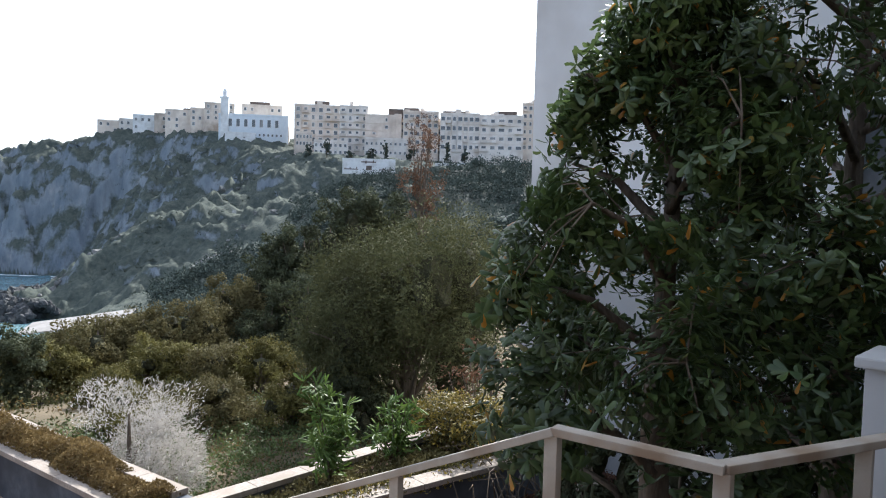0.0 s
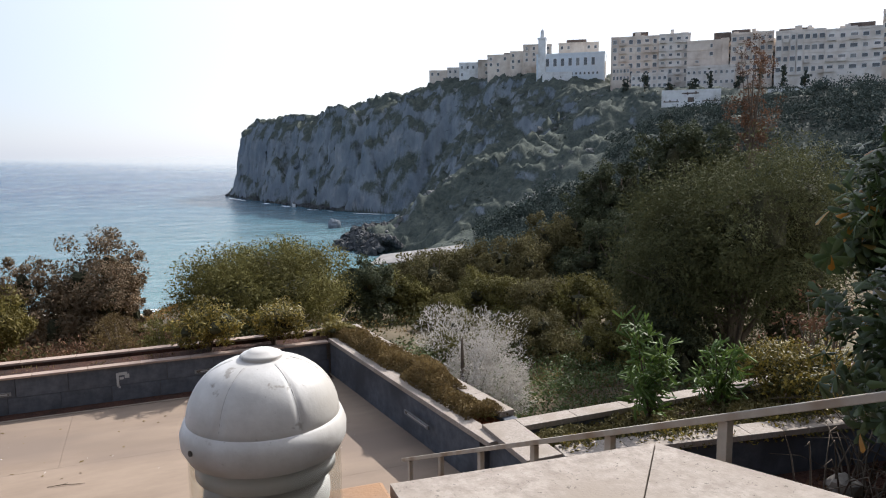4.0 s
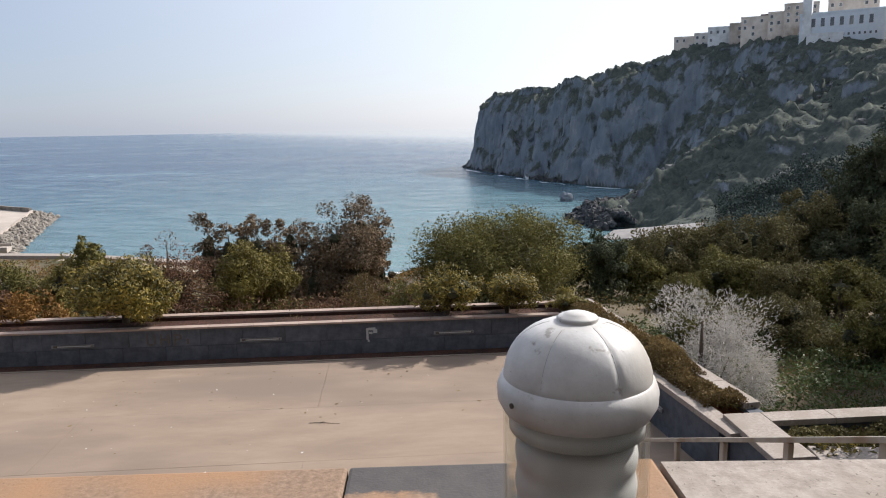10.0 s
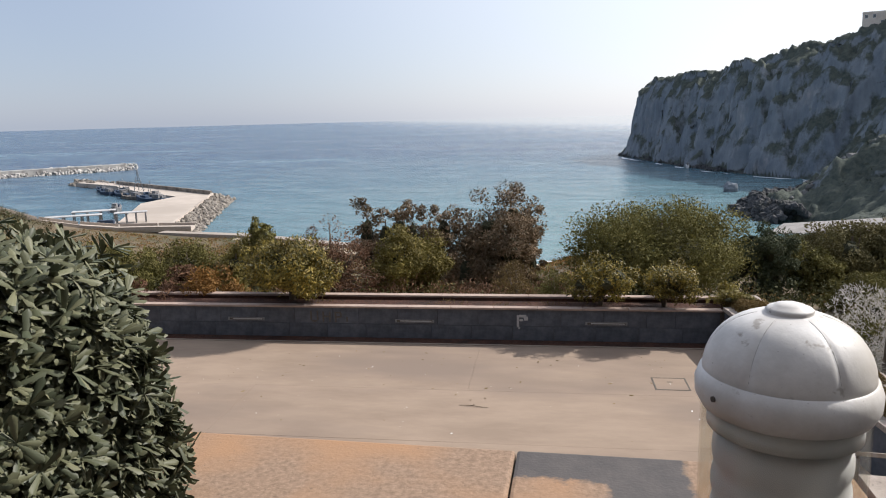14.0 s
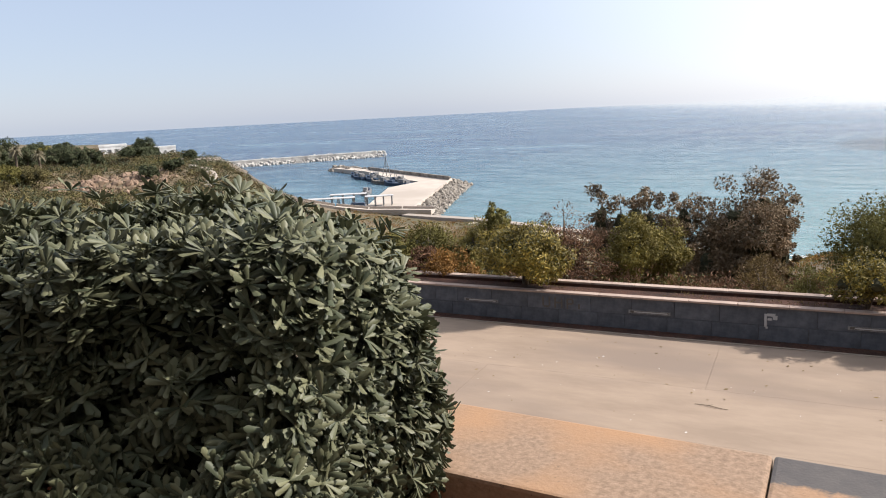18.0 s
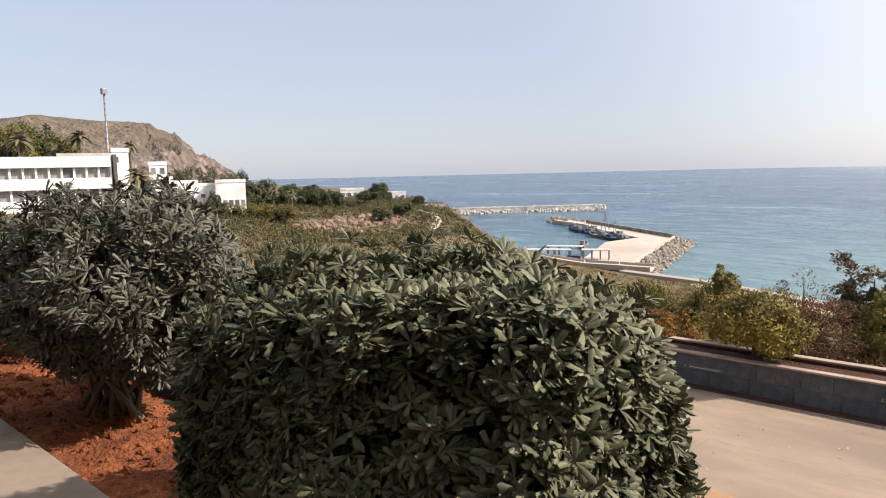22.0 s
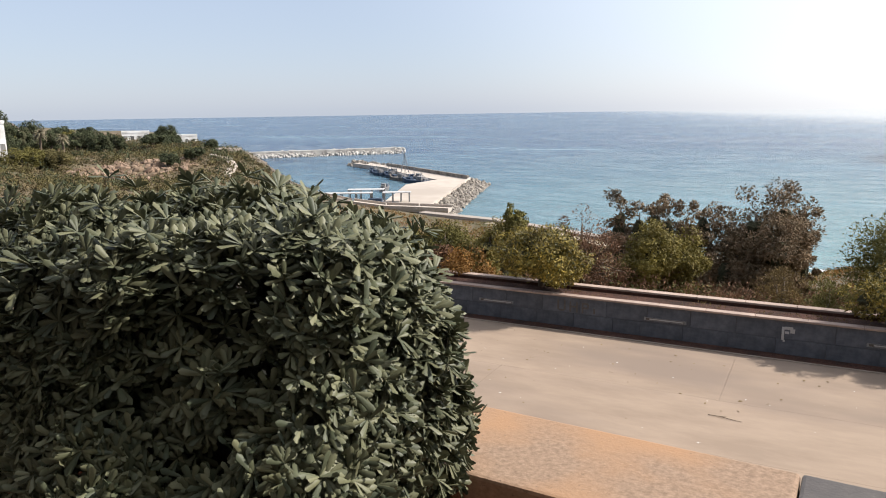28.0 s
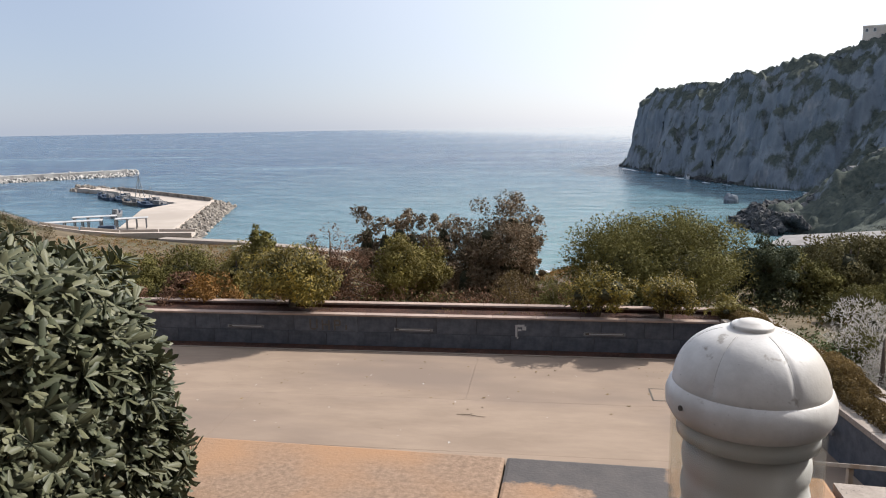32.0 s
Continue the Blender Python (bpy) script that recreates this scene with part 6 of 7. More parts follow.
# small trees at the foot of the town
for az_, r_, h_, w_ in ((36.2, 268, 5, 3.0), (37.6, 262, 7, 3.4), (39.4, 258, 6, 3.2), (42.2, 262, 9, 2.6), (45.6, 262, 10, 2.8), (47.0, 258, 8, 3.2), (48.4, 262, 6, 3.6), (41.0, 256, 6, 3.6), (44.2, 258, 6, 3.2)):
    x, y = place(az_, r_)
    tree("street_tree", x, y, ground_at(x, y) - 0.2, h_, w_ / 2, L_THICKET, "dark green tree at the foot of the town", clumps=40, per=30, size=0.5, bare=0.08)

sign = empty("motto_wall", pose(153.9, 177.6, 17.0, 0, 0, -40.9), "long white wall with dark lettering on the slope", "sign")
box("white_wall", -8.5, 8.5, 0, 0.5, -0.5, 4.6, M_WHITE, sign)
for x0, x1, z0, z1 in ((-2.6, 2.2, 3.3, 3.7), (-1.2, -0.8, 3.0, 3.9), (1.2, 1.6, 3.2, 4.1), (-7.9, -3.4, 0.95, 1.25), (-6.2, -5.9, 0.95, 1.7), (-4.1, -3.8, 0.95, 1.8), (-7.8, -7.5, 0.95, 1.5), (3.2, 7.9, 0.95, 1.25), (4.4, 4.7, 0.95, 1.7), (6.6, 6.9, 0.95, 1.8), (7.5, 7.8, 0.95, 1.5), (-0.9, 0.9, 0.9, 2.3)):
    box("lettering", x0, x1, -0.03, 0.01, z0, z1, M_DARKROOF, sign)
low = empty("roadside_wall", pose(177.6, 153.7, 19.0, 0, 0, -49.1), "low white roadside wall above the slope", "wall")
box("white_wall", -12.5, 12.5, 0, 0.4, -5, 1.9, M_WHITE, low)

# ---- the beach canopy ----
can = empty("beach_canopy", pose(62, 166, -24.5, 0, 0, -42), "large white sloping canopy roof by the beach", "canopy")
bm = bmesh.new()
for pts in (((-11, -8, 1.6), (11, -8, 4.6), (11, 0, 6.4), (-11, 0, 3.0)), ((-11, 8, 1.6), (-11, 0, 3.0), (11, 0, 6.4), (11, 8, 4.6))):
    bm.faces.new([bm.verts.new(p) for p in pts])
bmesh.ops.remove_doubles(bm, verts=bm.verts, dist=0.01)
bmesh.ops.solidify(bm, geom=bm.faces[:], thickness=0.25)
part("canopy_roof", bm, M_CANVAS, can)
for px_ in (-10.5, 0, 10.5):
    for py_ in (-7.5, 7.5):
        box("post", px_ - 0.15, px_ + 0.15, py_ - 0.15, py_ + 0.15, -3, 1.7 + (px_ + 10.5) / 21 * 2.9, M_WHITE, can)

# ---- rocks off the point ----
rk = part("sea_rock", boulder_mesh(3, 3), M_ROCK, m=pose(68, 282, SEA + 0.3) @ Matrix.Diagonal((2.4, 2.0, 3.2, 1)))
tagged(rk, "dark rock standing in the cove", "rock")


def heap(name, pts, sizes, material, label, category="boulders", smooth=False):
    """Many boulders as one piece of stuff."""
    kinds = []
    for s in range(5):
        b = boulder_mesh(s + 11, 1)
        b.verts.ensure_lookup_table()
        kinds.append((np.array([v.co[:] for v in b.verts]), np.array([[v.index for v in f.verts] for f in b.faces])))
        b.free()
    vs, fs, n = [], [], 0
    for p, s in zip(pts, sizes):
        bv, bf = kinds[rng.integers(5)]
        r = np.array(Euler(rng.uniform(0, 6.28, 3)).to_matrix())
        q = bv @ r.T * s * rng.uniform(0.8, 1.2, 3) + p
        vs.append(q)
        fs.append(bf + n)
        n += len(q)
    return tagged(new(name, mesh_of(name, np.concatenate(vs), np.concatenate(fs), material, smooth)), label, category, kind="stuff")


def along(path, n, width, z0, z1, bias=0.5):
    """Points over a bank along a path: height falls from z0 on the line to z1 at its width."""
    path = np.array(path, float)
    seg = np.linalg.norm(np.diff(path, axis=0), axis=1)
    cum = np.r_[0, np.cumsum(seg)]
    s = rng.uniform(0, cum[-1], n)
    k = np.clip(np.searchsorted(cum, s) - 1, 0, len(seg) - 1)
    d = (path[k + 1] - path[k]) / seg[k][:, None]
    p = path[k] + d * (s - cum[k])[:, None]
    side_ = rng.uniform(-bias, 1 - bias + 0.0, n) / max(bias, 1 - bias)
    off = np.stack([d[:, 1], -d[:, 0]], -1) * (side_ * width)[:, None]
    z = z0 + (z1 - z0) * np.abs(side_) + rng.uniform(-0.3, 0.3, n)
    return np.c_[p + off, z]


# ---- the harbour ----
quay = tagged(slab_poly("quay", [(-92, 165), (-103, 184), (-132, 271), (-136, 276), (-232, 345), (-238, 338), (-204, 318), (-178, 292), (-146, 268), (-148, 246), (-128, 200), (-150, 190), (-130, 165)], SEA - 4, SEA + 2.0, M_CONCRETE), "pale concrete fishing quay", "quay", kind="structure")
sw = empty("sea_wall", pose(0, 0, 0), "dark concrete sea wall along the quay", "wall", kind="structure")
bar("wall_run", (-134, 274, SEA + 2.7), (-208, 327, SEA + 2.7), 1.0, 1.6, sw, M_BOULDER)
bar("wall_run", (-104, 186, SEA + 2.5), (-132, 271, SEA + 2.5), 0.8, 1.0, sw, M_CONCRETE)
heap("rip_rap", along([(-102, 181), (-131, 272)], 900, 7.0, SEA + 2.0, SEA - 0.2, 0.05), rng.uniform(0.45, 1.05, 900), M_BOULDER, "grey boulders banked along the quay")
heap("rip_rap", along([(-134, 276), (-232, 346)], 260, 4.0, SEA + 1.8, SEA - 0.4, 0.05), rng.uniform(0.7, 1.3, 260), M_BOULDER, "grey boulders banked along the quay arm")
heap("rip_rap", along([(-224, 336), (-244, 350)], 90, 6, SEA + 2.0, SEA - 0.3), rng.uniform(0.9, 1.8, 90), M_BOULDER, "dark boulders round the quay head")
heap("breakwater_rocks", along([(-375, 355), (-279, 462)], 1500, 7.5, SEA + 3.6, SEA - 0.3), rng.uniform(0.6, 1.3, 1500), M_PALEROCK, "pale boulders of the outer breakwater")
bk = empty("breakwater", pose(0, 0, 0), "pale concrete outer breakwater", "breakwater", kind="structure")
bar("crown_wall", (-380, 350, SEA + 2.2), (-284, 456, SEA + 2.2), 7, 4.0, bk, M_PALEROCK)
bar("crown_wall", (-700, 320, SEA + 1.6), (-380, 350, SEA + 1.6), 5, 3.4, bk, M_CONCRETE)


def boat(x, y, yaw, length, hull_mat, label, mast=True):
    root = empty("fishing_boat", pose(x, y, SEA, 0, 0, yaw), label, "boat", "boats at the quay")
    bm = bmesh.new()
    rows = []
    for t in np.linspace(-1, 1, 9):
        half = 0.14 * length * (1 - max(0, t) ** 2.2) * (0.85 if t < -0.9 else 1)
        sheer = 1.3 + 1.0 * max(0, t) ** 2 + 0.3 * max(0, -t) ** 2
        rows.append([bm.verts.new((t * length / 2, s * half * k, zz)) for s, k, zz in ((-1, 1, sheer), (-1, 0.75, -0.5), (1, 0.75, -0.5), (1, 1, sheer))])
    for a, b in zip(rows, rows[1:]):
        for i in range(3):
            bm.faces.new((a[i], a[i + 1], b[i + 1], b[i]))
        bm.faces.new((a[3], a[0], b[0], b[3]))
    bm.faces.new(rows[0])
    bmesh.ops.recalc_face_normals(bm, faces=bm.faces)
    part("hull", bm, hull_mat, root)
    c = length * 0.1
    cab = box("cabin", -0.34 * length, -0.34 * length + 2.2 * c, -c * 0.7, c * 0.7, 1.2, 3.0, M_BOATGREY, root, bevel=0.08)
    box("wheelhouse_window", -0.34 * length + 2.2 * c - 0.02, -0.34 * length + 2.2 * c + 0.03, -c * 0.55, c * 0.55, 2.2, 2.8, M_WINDOW, cab)
    box("deckhouse", 0.12 * length, 0.3 * length, -c * 0.5, c * 0.5, 1.2, 2.3, M_HULL, root, bevel=0.06)
    box("net_drum", -0.46 * length, -0.38 * length, -c * 0.6, c * 0.6, 1.3, 2.4, M_BOATGREY, root, bevel=0.15)
    if mast:
        v, f = tubes([([(0.05 * length, 0, 1), (0.05 * length, 0, 7.5)], [0.12, 0.07])], 6)
        mast_ob = under("mast", mesh_of("mast", v, f, M_METAL), root)
        v, f = tubes([([(0.05 * length, 0, 6.5), (-0.3 * length, 0, 4.4)], [0.07, 0.05]), ([(0.05 * length, 0, 7.2), (0.48 * length, 0, 2.4)], [0.03, 0.03])], 5)
        under("rigging", mesh_of("rigging", v, f, M_METAL), mast_ob)
    return root


boat(-196, 299, 142, 15, M_HULL, "dark blue fishing boat moored at the quay")
boat(-184, 291, 138, 15, M_HULL, "dark blue fishing boat moored at the quay")
boat(-172, 279, 150, 16, M_BOULDER, "grey fishing boat moored at the quay")
boat(-158, 270, 160, 17, M_HULL, "long dark fishing boat moored at the quay")
boat(-190, 303, 140, 13, M_BOATGREY, "grey fishing boat moored at the quay")
boat(-165, 283, 150, 13, M_HULL, "dark blue fishing boat moored at the quay")
boat(-205, 309, 140, 12, M_HULL, "dark blue fishing boat moored at the quay")
boat(-154, 240, 110, 11, M_BOATGREY, "small grey boat in the basin", False)
hoist = empty("boat_hoist", pose(-176, 292, SEA + 2.0), "dark steel lattice hoist on the quay", "crane")
v, f = tubes([([(2.2 * math.cos(a), 2.2 * math.sin(a), 0), (0, 0, 9)], [0.18, 0.12]) for a in (0, 2.1, 4.2)] + [([(-1.1, 0.6, 4.5), (1.1, 0.6, 4.5)], [0.1, 0.1])], 5)
under("hoist_leg", mesh_of("hoist_leg", v, f, M_METAL), hoist)

shed = empty("quay_canopy", pose(-128, 190, SEA + 2.0, 0, 0, 28), "white flat canopy roofs over the fish quay", "canopy")
for k, (x0, y0, w, d, h) in enumerate(((-14, -2, 15, 4, 3.4), (4, 2, 9, 4, 3.0), (-8, 8, 12, 4, 3.4))):
    box("roof", x0, x0 + w, y0, y0 + d, h, h + 0.2, M_GREYWALL, shed)
    for px_ in np.linspace(x0 + 0.5, x0 + w - 0.5, 4):
        box("post", px_ - 0.15, px_ + 0.15, y0 + 0.2, y0 + 0.5, 0, h, M_METAL, shed)
        box("post", px_ - 0.15, px_ + 0.15, y0 + d - 0.5, y0 + d - 0.2, 0, h, M_METAL, shed)
van = empty("van", pose(-125, 189, SEA + 2.0, 0, 0, 20), "dark van parked under the canopy", "van")
box("body", -2.2, 2.2, -0.9, 0.9, 0.4, 2.0, M_HULL, van, bevel=0.15)
for px_ in (-1.4, 1.4):
    for py_ in (-0.85, 0.85):
        part("wheel", lathe([(0, -0.1), (0.33, -0.1), (0.33, 0.1), (0, 0.1)], 14), M_ASPHALT, van, m=pose(px_, py_, 0.33, 90, 0, 0))

# the road above the harbour and the promenade along the shore
prom = empty("promenade_wall", pose(0, 0, 0), "pale promenade wall above the shore", "wall", kind="structure")
bar("wall_run", (-98, 171, SEA + 2.6), (-73, 167, SEA + 2.4), 3.0, 1.8, prom, M_PALE)
bar("wall_run", (-73, 167, SEA + 2.4), (-40, 154, SEA + 2.0), 3.0, 1.8, prom, M_PALE)
road = empty("road", pose(0, 0, 0), "curved grey harbour road with pale kerbs", "road", kind="structure")
pts = [Vector((-95 - 48 * math.sin(a), 158 + 24 * math.cos(a) - 14 * a, SEA + 2.6 + 2.0 * a)) for a in np.linspace(0, 1.5, 9)]
pts = [Vector((p.x, p.y, max(p.z, ground_at(p.x, p.y) + 0.5))) for p in pts]
for a, b in zip(pts, pts[1:]):
    bar("road_run", a, b, 7, 0.8, road, M_CONCRETE)
    off = Vector((b - a).cross(Vector((0, 0, 1)))).normalized() * 3.6
    bar("kerb", a + off + Vector((0, 0, 0.6)), b + off + Vector((0, 0, 0.6)), 0.5, 1.0, road, M_PALE)
    bar("kerb", a - off + Vector((0, 0, 0.6)), b - off + Vector((0, 0, 0.6)), 0.5, 1.0, road, M_PALE)


def foam(name, pts, off, width, label, seed):
    """A broken ribbon of foam along a shore line, some metres out."""
    pts = np.array(pts, float)
    seg = np.linalg.norm(np.diff(pts, axis=0), axis=1)
    cum = np.r_[0, np.cumsum(seg)]
    s_ = np.arange(0, cum[-1], 1.2)
    p = np.stack([np.interp(s_, cum, pts[:, k]) for k in (0, 1)], -1)
    d = np.gradient(p, axis=0)
    d /= np.linalg.norm(d, axis=1)[:, None]
    out = np.stack([-d[:, 1], d[:, 0]], -1)
    w = np.clip(fbm(s_, s_ * 0, 14, 4, seed) * 0.9 + 0.25, 0, 1) * width
    wander = fbm(s_, s_ * 0 + 5, 20, 3, seed + 3) * 1.2
    a = p + out * (off + wander)[:, None]
    b = p + out * (off + wander + w)[:, None]
    v = np.empty((len(s_) * 2, 3))
    v[0::2, :2], v[1::2, :2], v[:, 2] = a, b, SEA + 0.05
    fs = [(2 * k, 2 * k + 1, 2 * k + 3, 2 * k + 2) for k in range(len(s_) - 1) if w[k] > 0.05 or w[k + 1] > 0.05]
    return tagged(new(name, mesh_of(name, v, fs, M_FOAM)), label, "surf", kind="stuff")


foam("surf", COAST[11:14].tolist(), 2.0, 3.0, "thin white surf along the beach", 1)
foam("surf", COAST[9:12].tolist(), 3.0, 2.5, "thin white surf along the beach", 2)
foam("surf", COAST[11:13].tolist(), 8.0, 1.2, "thin white wave line off the beach", 5)
foam("surf", COAST[13:24].tolist(), 4.5, 3.4, "white surf at the foot of the cliff", 3)


a_, r_ = rng.uniform(0, 6.2832, 420), 11 * rng.uniform(0, 1, 420) ** 0.5
px_, py_ = -129 + r_ * np.cos(a_), 104 + 1.25 * r_ * np.sin(a_)
heap("rock_outcrop", np.stack([px_, py_, ground_height(px_, py_)], -1), 0.25 + 0.9 * rng.uniform(0, 1, 420) ** 2, M_ORANGEROCK, "broken orange-brown rock on the ridge slope", "rocks")
heap("point_rocks", along([(66, 204), (62, 216), (62, 230), (82, 246), (100, 280)], 1300, 7.0, SEA + 4.6, SEA - 0.5), rng.uniform(0.6, 1.7, 1300), M_DARKROCK, "dark jagged rocks of the cove's point", "rocks")
x, y = sown(2300, 70, 215, 66, 215, lambda x, y: (x > 0.7 * y) & (np.hypot(x, y) > 105) & (np.hypot(x, y) < 232))
x_, y_ = sown(2600, 30, 140, 80, 210, lambda x, y: (x > 0.47 * y) & (x <= 0.7 * y) & (np.hypot(x, y) > 70) & (np.hypot(x, y) < 196) & (inland(x, y) > 10))
x, y = np.r_[x, x_], np.r_[y, y_]
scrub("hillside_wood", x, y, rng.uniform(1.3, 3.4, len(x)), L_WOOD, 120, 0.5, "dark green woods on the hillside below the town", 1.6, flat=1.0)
for line, low in ((SPUR_OUTER, 9), (SPUR_INNER, 8)):
    crest_ = np.array([(r * math.sin(radians(a)), r * math.cos(radians(a))) for a, r, z in line])
    k = rng.integers(0, len(crest_) - 1, 150)
    t = rng.uniform(0, 1, 150)[:, None]
    p = crest_[k] * (1 - t) + crest_[k + 1] * t
    p = p * (1 - (np.abs(rng.normal(size=150)) * 0.5 * low / np.linalg.norm(p, axis=1))[:, None])
    size_ = 0.5 + 1.3 * rng.uniform(0, 1, 150) ** 2.5
    heap("spur_crags", np.c_[p, ground_height(p[:, 0], p[:, 1]) - 0.45 * size_], size_, M_SPUR, "grey crags along the rocky spur", "rocks")
heap("cliff_foot_rocks", along([(103, 343), (85, 376), (66, 455), (52, 523)], 260, 3.0, SEA + 1.2, SEA - 0.5), rng.uniform(0.6, 1.6, 260), M_DARKROCK, "dark rocks at the foot of the cliff", "rocks")
boat(74, 400, 80, 7, M_WHITE, "small white boat off the cliff", False)

# ---- the hotel and the houses on the ridge ----
def hotel(x, y, z, yaw, w, bays, label, floors=2, storey=3.15, z0=1.2, depth=10):
    root = empty("hotel", pose(x, y, z, 0, 0, yaw), label, "hotel")
    box("back_wall", -w / 2, w / 2, 0.72, depth, -6, z0 + 2.0 + floors * storey, M_CREAM, root)
    box("ground_floor", -w / 2, w / 2, 0.5, 0.72, -6, z0 + 0.9, M_CREAM, root)
    bw = w / bays
    for k in range(bays):
        add_window("ground_window", bw * 0.75, 1.5, root, pose(-w / 2 + (k + 0.5) * bw, 0.5, z0 - 0.4))
    for i in range(floors + 1):
        zb = z0 + 0.9 + i * storey
        box("balcony_band", -w / 2, w / 2, -0.2, 0.25, zb, zb + 1.55, M_WHITE, root, "broad white balcony band")
        box("floor_slab", -w / 2, w / 2, 0.25, 0.72, zb, zb + 0.3, M_WHITE, root)
        if i < floors:
            for k in range(bays):
                xx = -w / 2 + (k + 0.5) * bw
                add_window("window", bw * 0.8, 1.5, root, pose(xx, 0.72, zb + 2.35), curtain=rng.uniform() < 0.75)
                box("fin", xx + bw / 2 - 0.12, xx + bw / 2 + 0.12, 0.26, 0.71, zb + 1.55, zb + storey, M_WHITE, root)
    return root


hotel(-112.4, 35.2, -1.6, 72.6, 17.8, 11, "long white hotel wing with balcony bands")
hotel(-114.6, 20.4, -1.9, 77.5, 8.4, 5, "white hotel wing with balcony bands")
core = empty("hotel_stair_core", pose(-113.6, 25.3, -1.6, 0, 0, 77), "dark stone stair tower of the hotel", "tower")
box("shaft", -1.2, 1.2, -0.6, 8, -6, 11.2, M_DARKSTONE, core)
for k in range(3):
    box("band", -0.9, 1.1, -0.66, -0.6, 7.2 + k * 0.9, 7.35 + k * 0.9, M_WHITE, core)
core2 = empty("hotel_end_wall", pose(-109.6, 44.3, -1.6, 0, 0, 70), "dark stone end wall of the hotel", "wall")
box("slab", -0.25, 0.25, -0.4, 8, -6, 10.2, M_DARKSTONE, core2)
building("roof_house", -125.3, 51.6, 1.0, 2.6, 4, 8.5, M_WHITE, "white block behind the hotel", 3, 2, (0.8, 1.0), skip=0.7)
building("grey_house", -124.9, 45.6, 3.0, 7.8, 6, 5.6, M_GREYWALL, "pale grey roof block behind the hotel", 2, 4, (0.8, 1.0), skip=0.8)
building("villa", -136.2, 63.1, 0.0, 3.2, 5, 7.4, M_WHITE, "white villa among the trees", 3, 2, (0.8, 1.2))
building("ochre_house", -117.6, 51.8, -2.2, 3.2, 5, 5.0, M_CREAM, "cream house stepping down the slope", 1, 2, (0.8, 1.0), skip=0.6)
building("ochre_house", -114.9, 53.9, -3.6, 2.8, 4, 4.2, M_CREAM, "low cream garden building", 1, 2, (0.8, 1.0), skip=0.6)
building("ochre_house", -113.3, 56.0, -4.9, 2.2, 4, 3.6, M_CREAM, "low cream garden building", 1, 2, (0.8, 1.0), skip=0.8)
building("modern_house", -162.7, 81.5, -3.0, 6.3, 7, 6.5, M_WHITE, "white plastered modern house on the ridge", 2, 3, (1.0, 0.9), skip=0.8)
building("modern_house", -160.7, 87.6, -2.6, 6.4, 7, 5.3, M_WHITE, "low white modern house on the ridge", 1, 3, (1.0, 0.9), skip=0.6)
building("modern_house", -154.6, 89.0, -3.2, 6.8, 7, 6.7, M_WHITE, "white modern house with a glazed balcony", 1, 5, (1.3, 1.6), first=-3.6, roof_box=(-3.0, 0.9, 1.4))
building("garden_house", -168.0, 78.0, -1.0, 6.0, 6, 5.5, M_PALEBLUE, "grey house with a flat roof", 2, 3, (0.8, 0.9), skip=0.5)
building("ridge_house", -232.7, 189.4, -6.8, 9.6, 6, 4.9, M_WHITE, "white house on the ridge", 1, 4, (1.2, 1.4), first=1.2)
building("ridge_house", -235.5, 216.6, -8.4, 8.4, 5, 4.2, M_WHITE, "white house at the ridge's end", 1, 3, (1.1, 1.2), first=0.8)
building("ridge_house", -196.0, 122.0, -3.5, 5.0, 5, 4.0, M_CREAM, "small cream house among the trees", 1, 3, (1.0, 1.1), first=0.8)

mast = empty("light_mast", pose(-130.2, 51.6, 0), "tall steel floodlight mast behind the hotel", "mast")
v, f = tubes([([(0, 0, 0), (0, 0, 20.2)], [0.26, 0.14])], 8)
under("pole", mesh_of("pole", v, f, M_METAL, True), mast)
box("lamp_head", -0.5, 0.5, -0.4, 0.4, 19.6, 20.6, M_METAL, mast, bevel=0.05)
for k in range(10):
    box("rung", -0.35, 0.35, -0.05, 0.05, 9 + k, 9.12 + k, M_METAL, mast)


def palm(x, y, z, h, r, label):
    root = empty("palm_tree", pose(x, y, z, 0, 0, rng.uniform(0, 360)), label, "palm tree", "palms behind the hotel")
    v, f = tubes([([(0, 0, 0), (0.15, 0, h * 0.5), (0.1, 0.1, h)], [0.28, 0.22, 0.26])], 8)
    under("trunk", mesh_of("trunk", v, f, M_BARK, True), root)
    vs, fs = [], []
    for k in range(46):
        a, e = rng.uniform(0, 6.28), rng.uniform(-0.6, 1.3)
        prev = None
        for s in np.linspace(0, 1, 7):
            rr = r * s * math.cos(e) * (1 - 0.1 * s)
            zz = h + r * (s * math.sin(e) - 0.55 * s * s)
            c = Vector((0.1 + rr * math.cos(a), 0.1 + rr * math.sin(a), zz))
            w = Vector((-math.sin(a), math.cos(a), -0.5)) * 0.2 * r * math.sin(math.pi * min(1, s * 0.85 + 0.12)) * 0.55
            w2 = Vector((math.sin(a), -math.cos(a), -0.5)) * w.length
            n = len(vs)
            vs += [tuple(c + w), tuple(c), tuple(c + w2)]
            if prev is not None:
                fs += [(prev, prev + 1, n + 1, n), (prev + 1, prev + 2, n + 2, n + 1)]
            prev = n
    under("crown", mesh_of("crown", vs, fs, L_PALM), root)
    return root


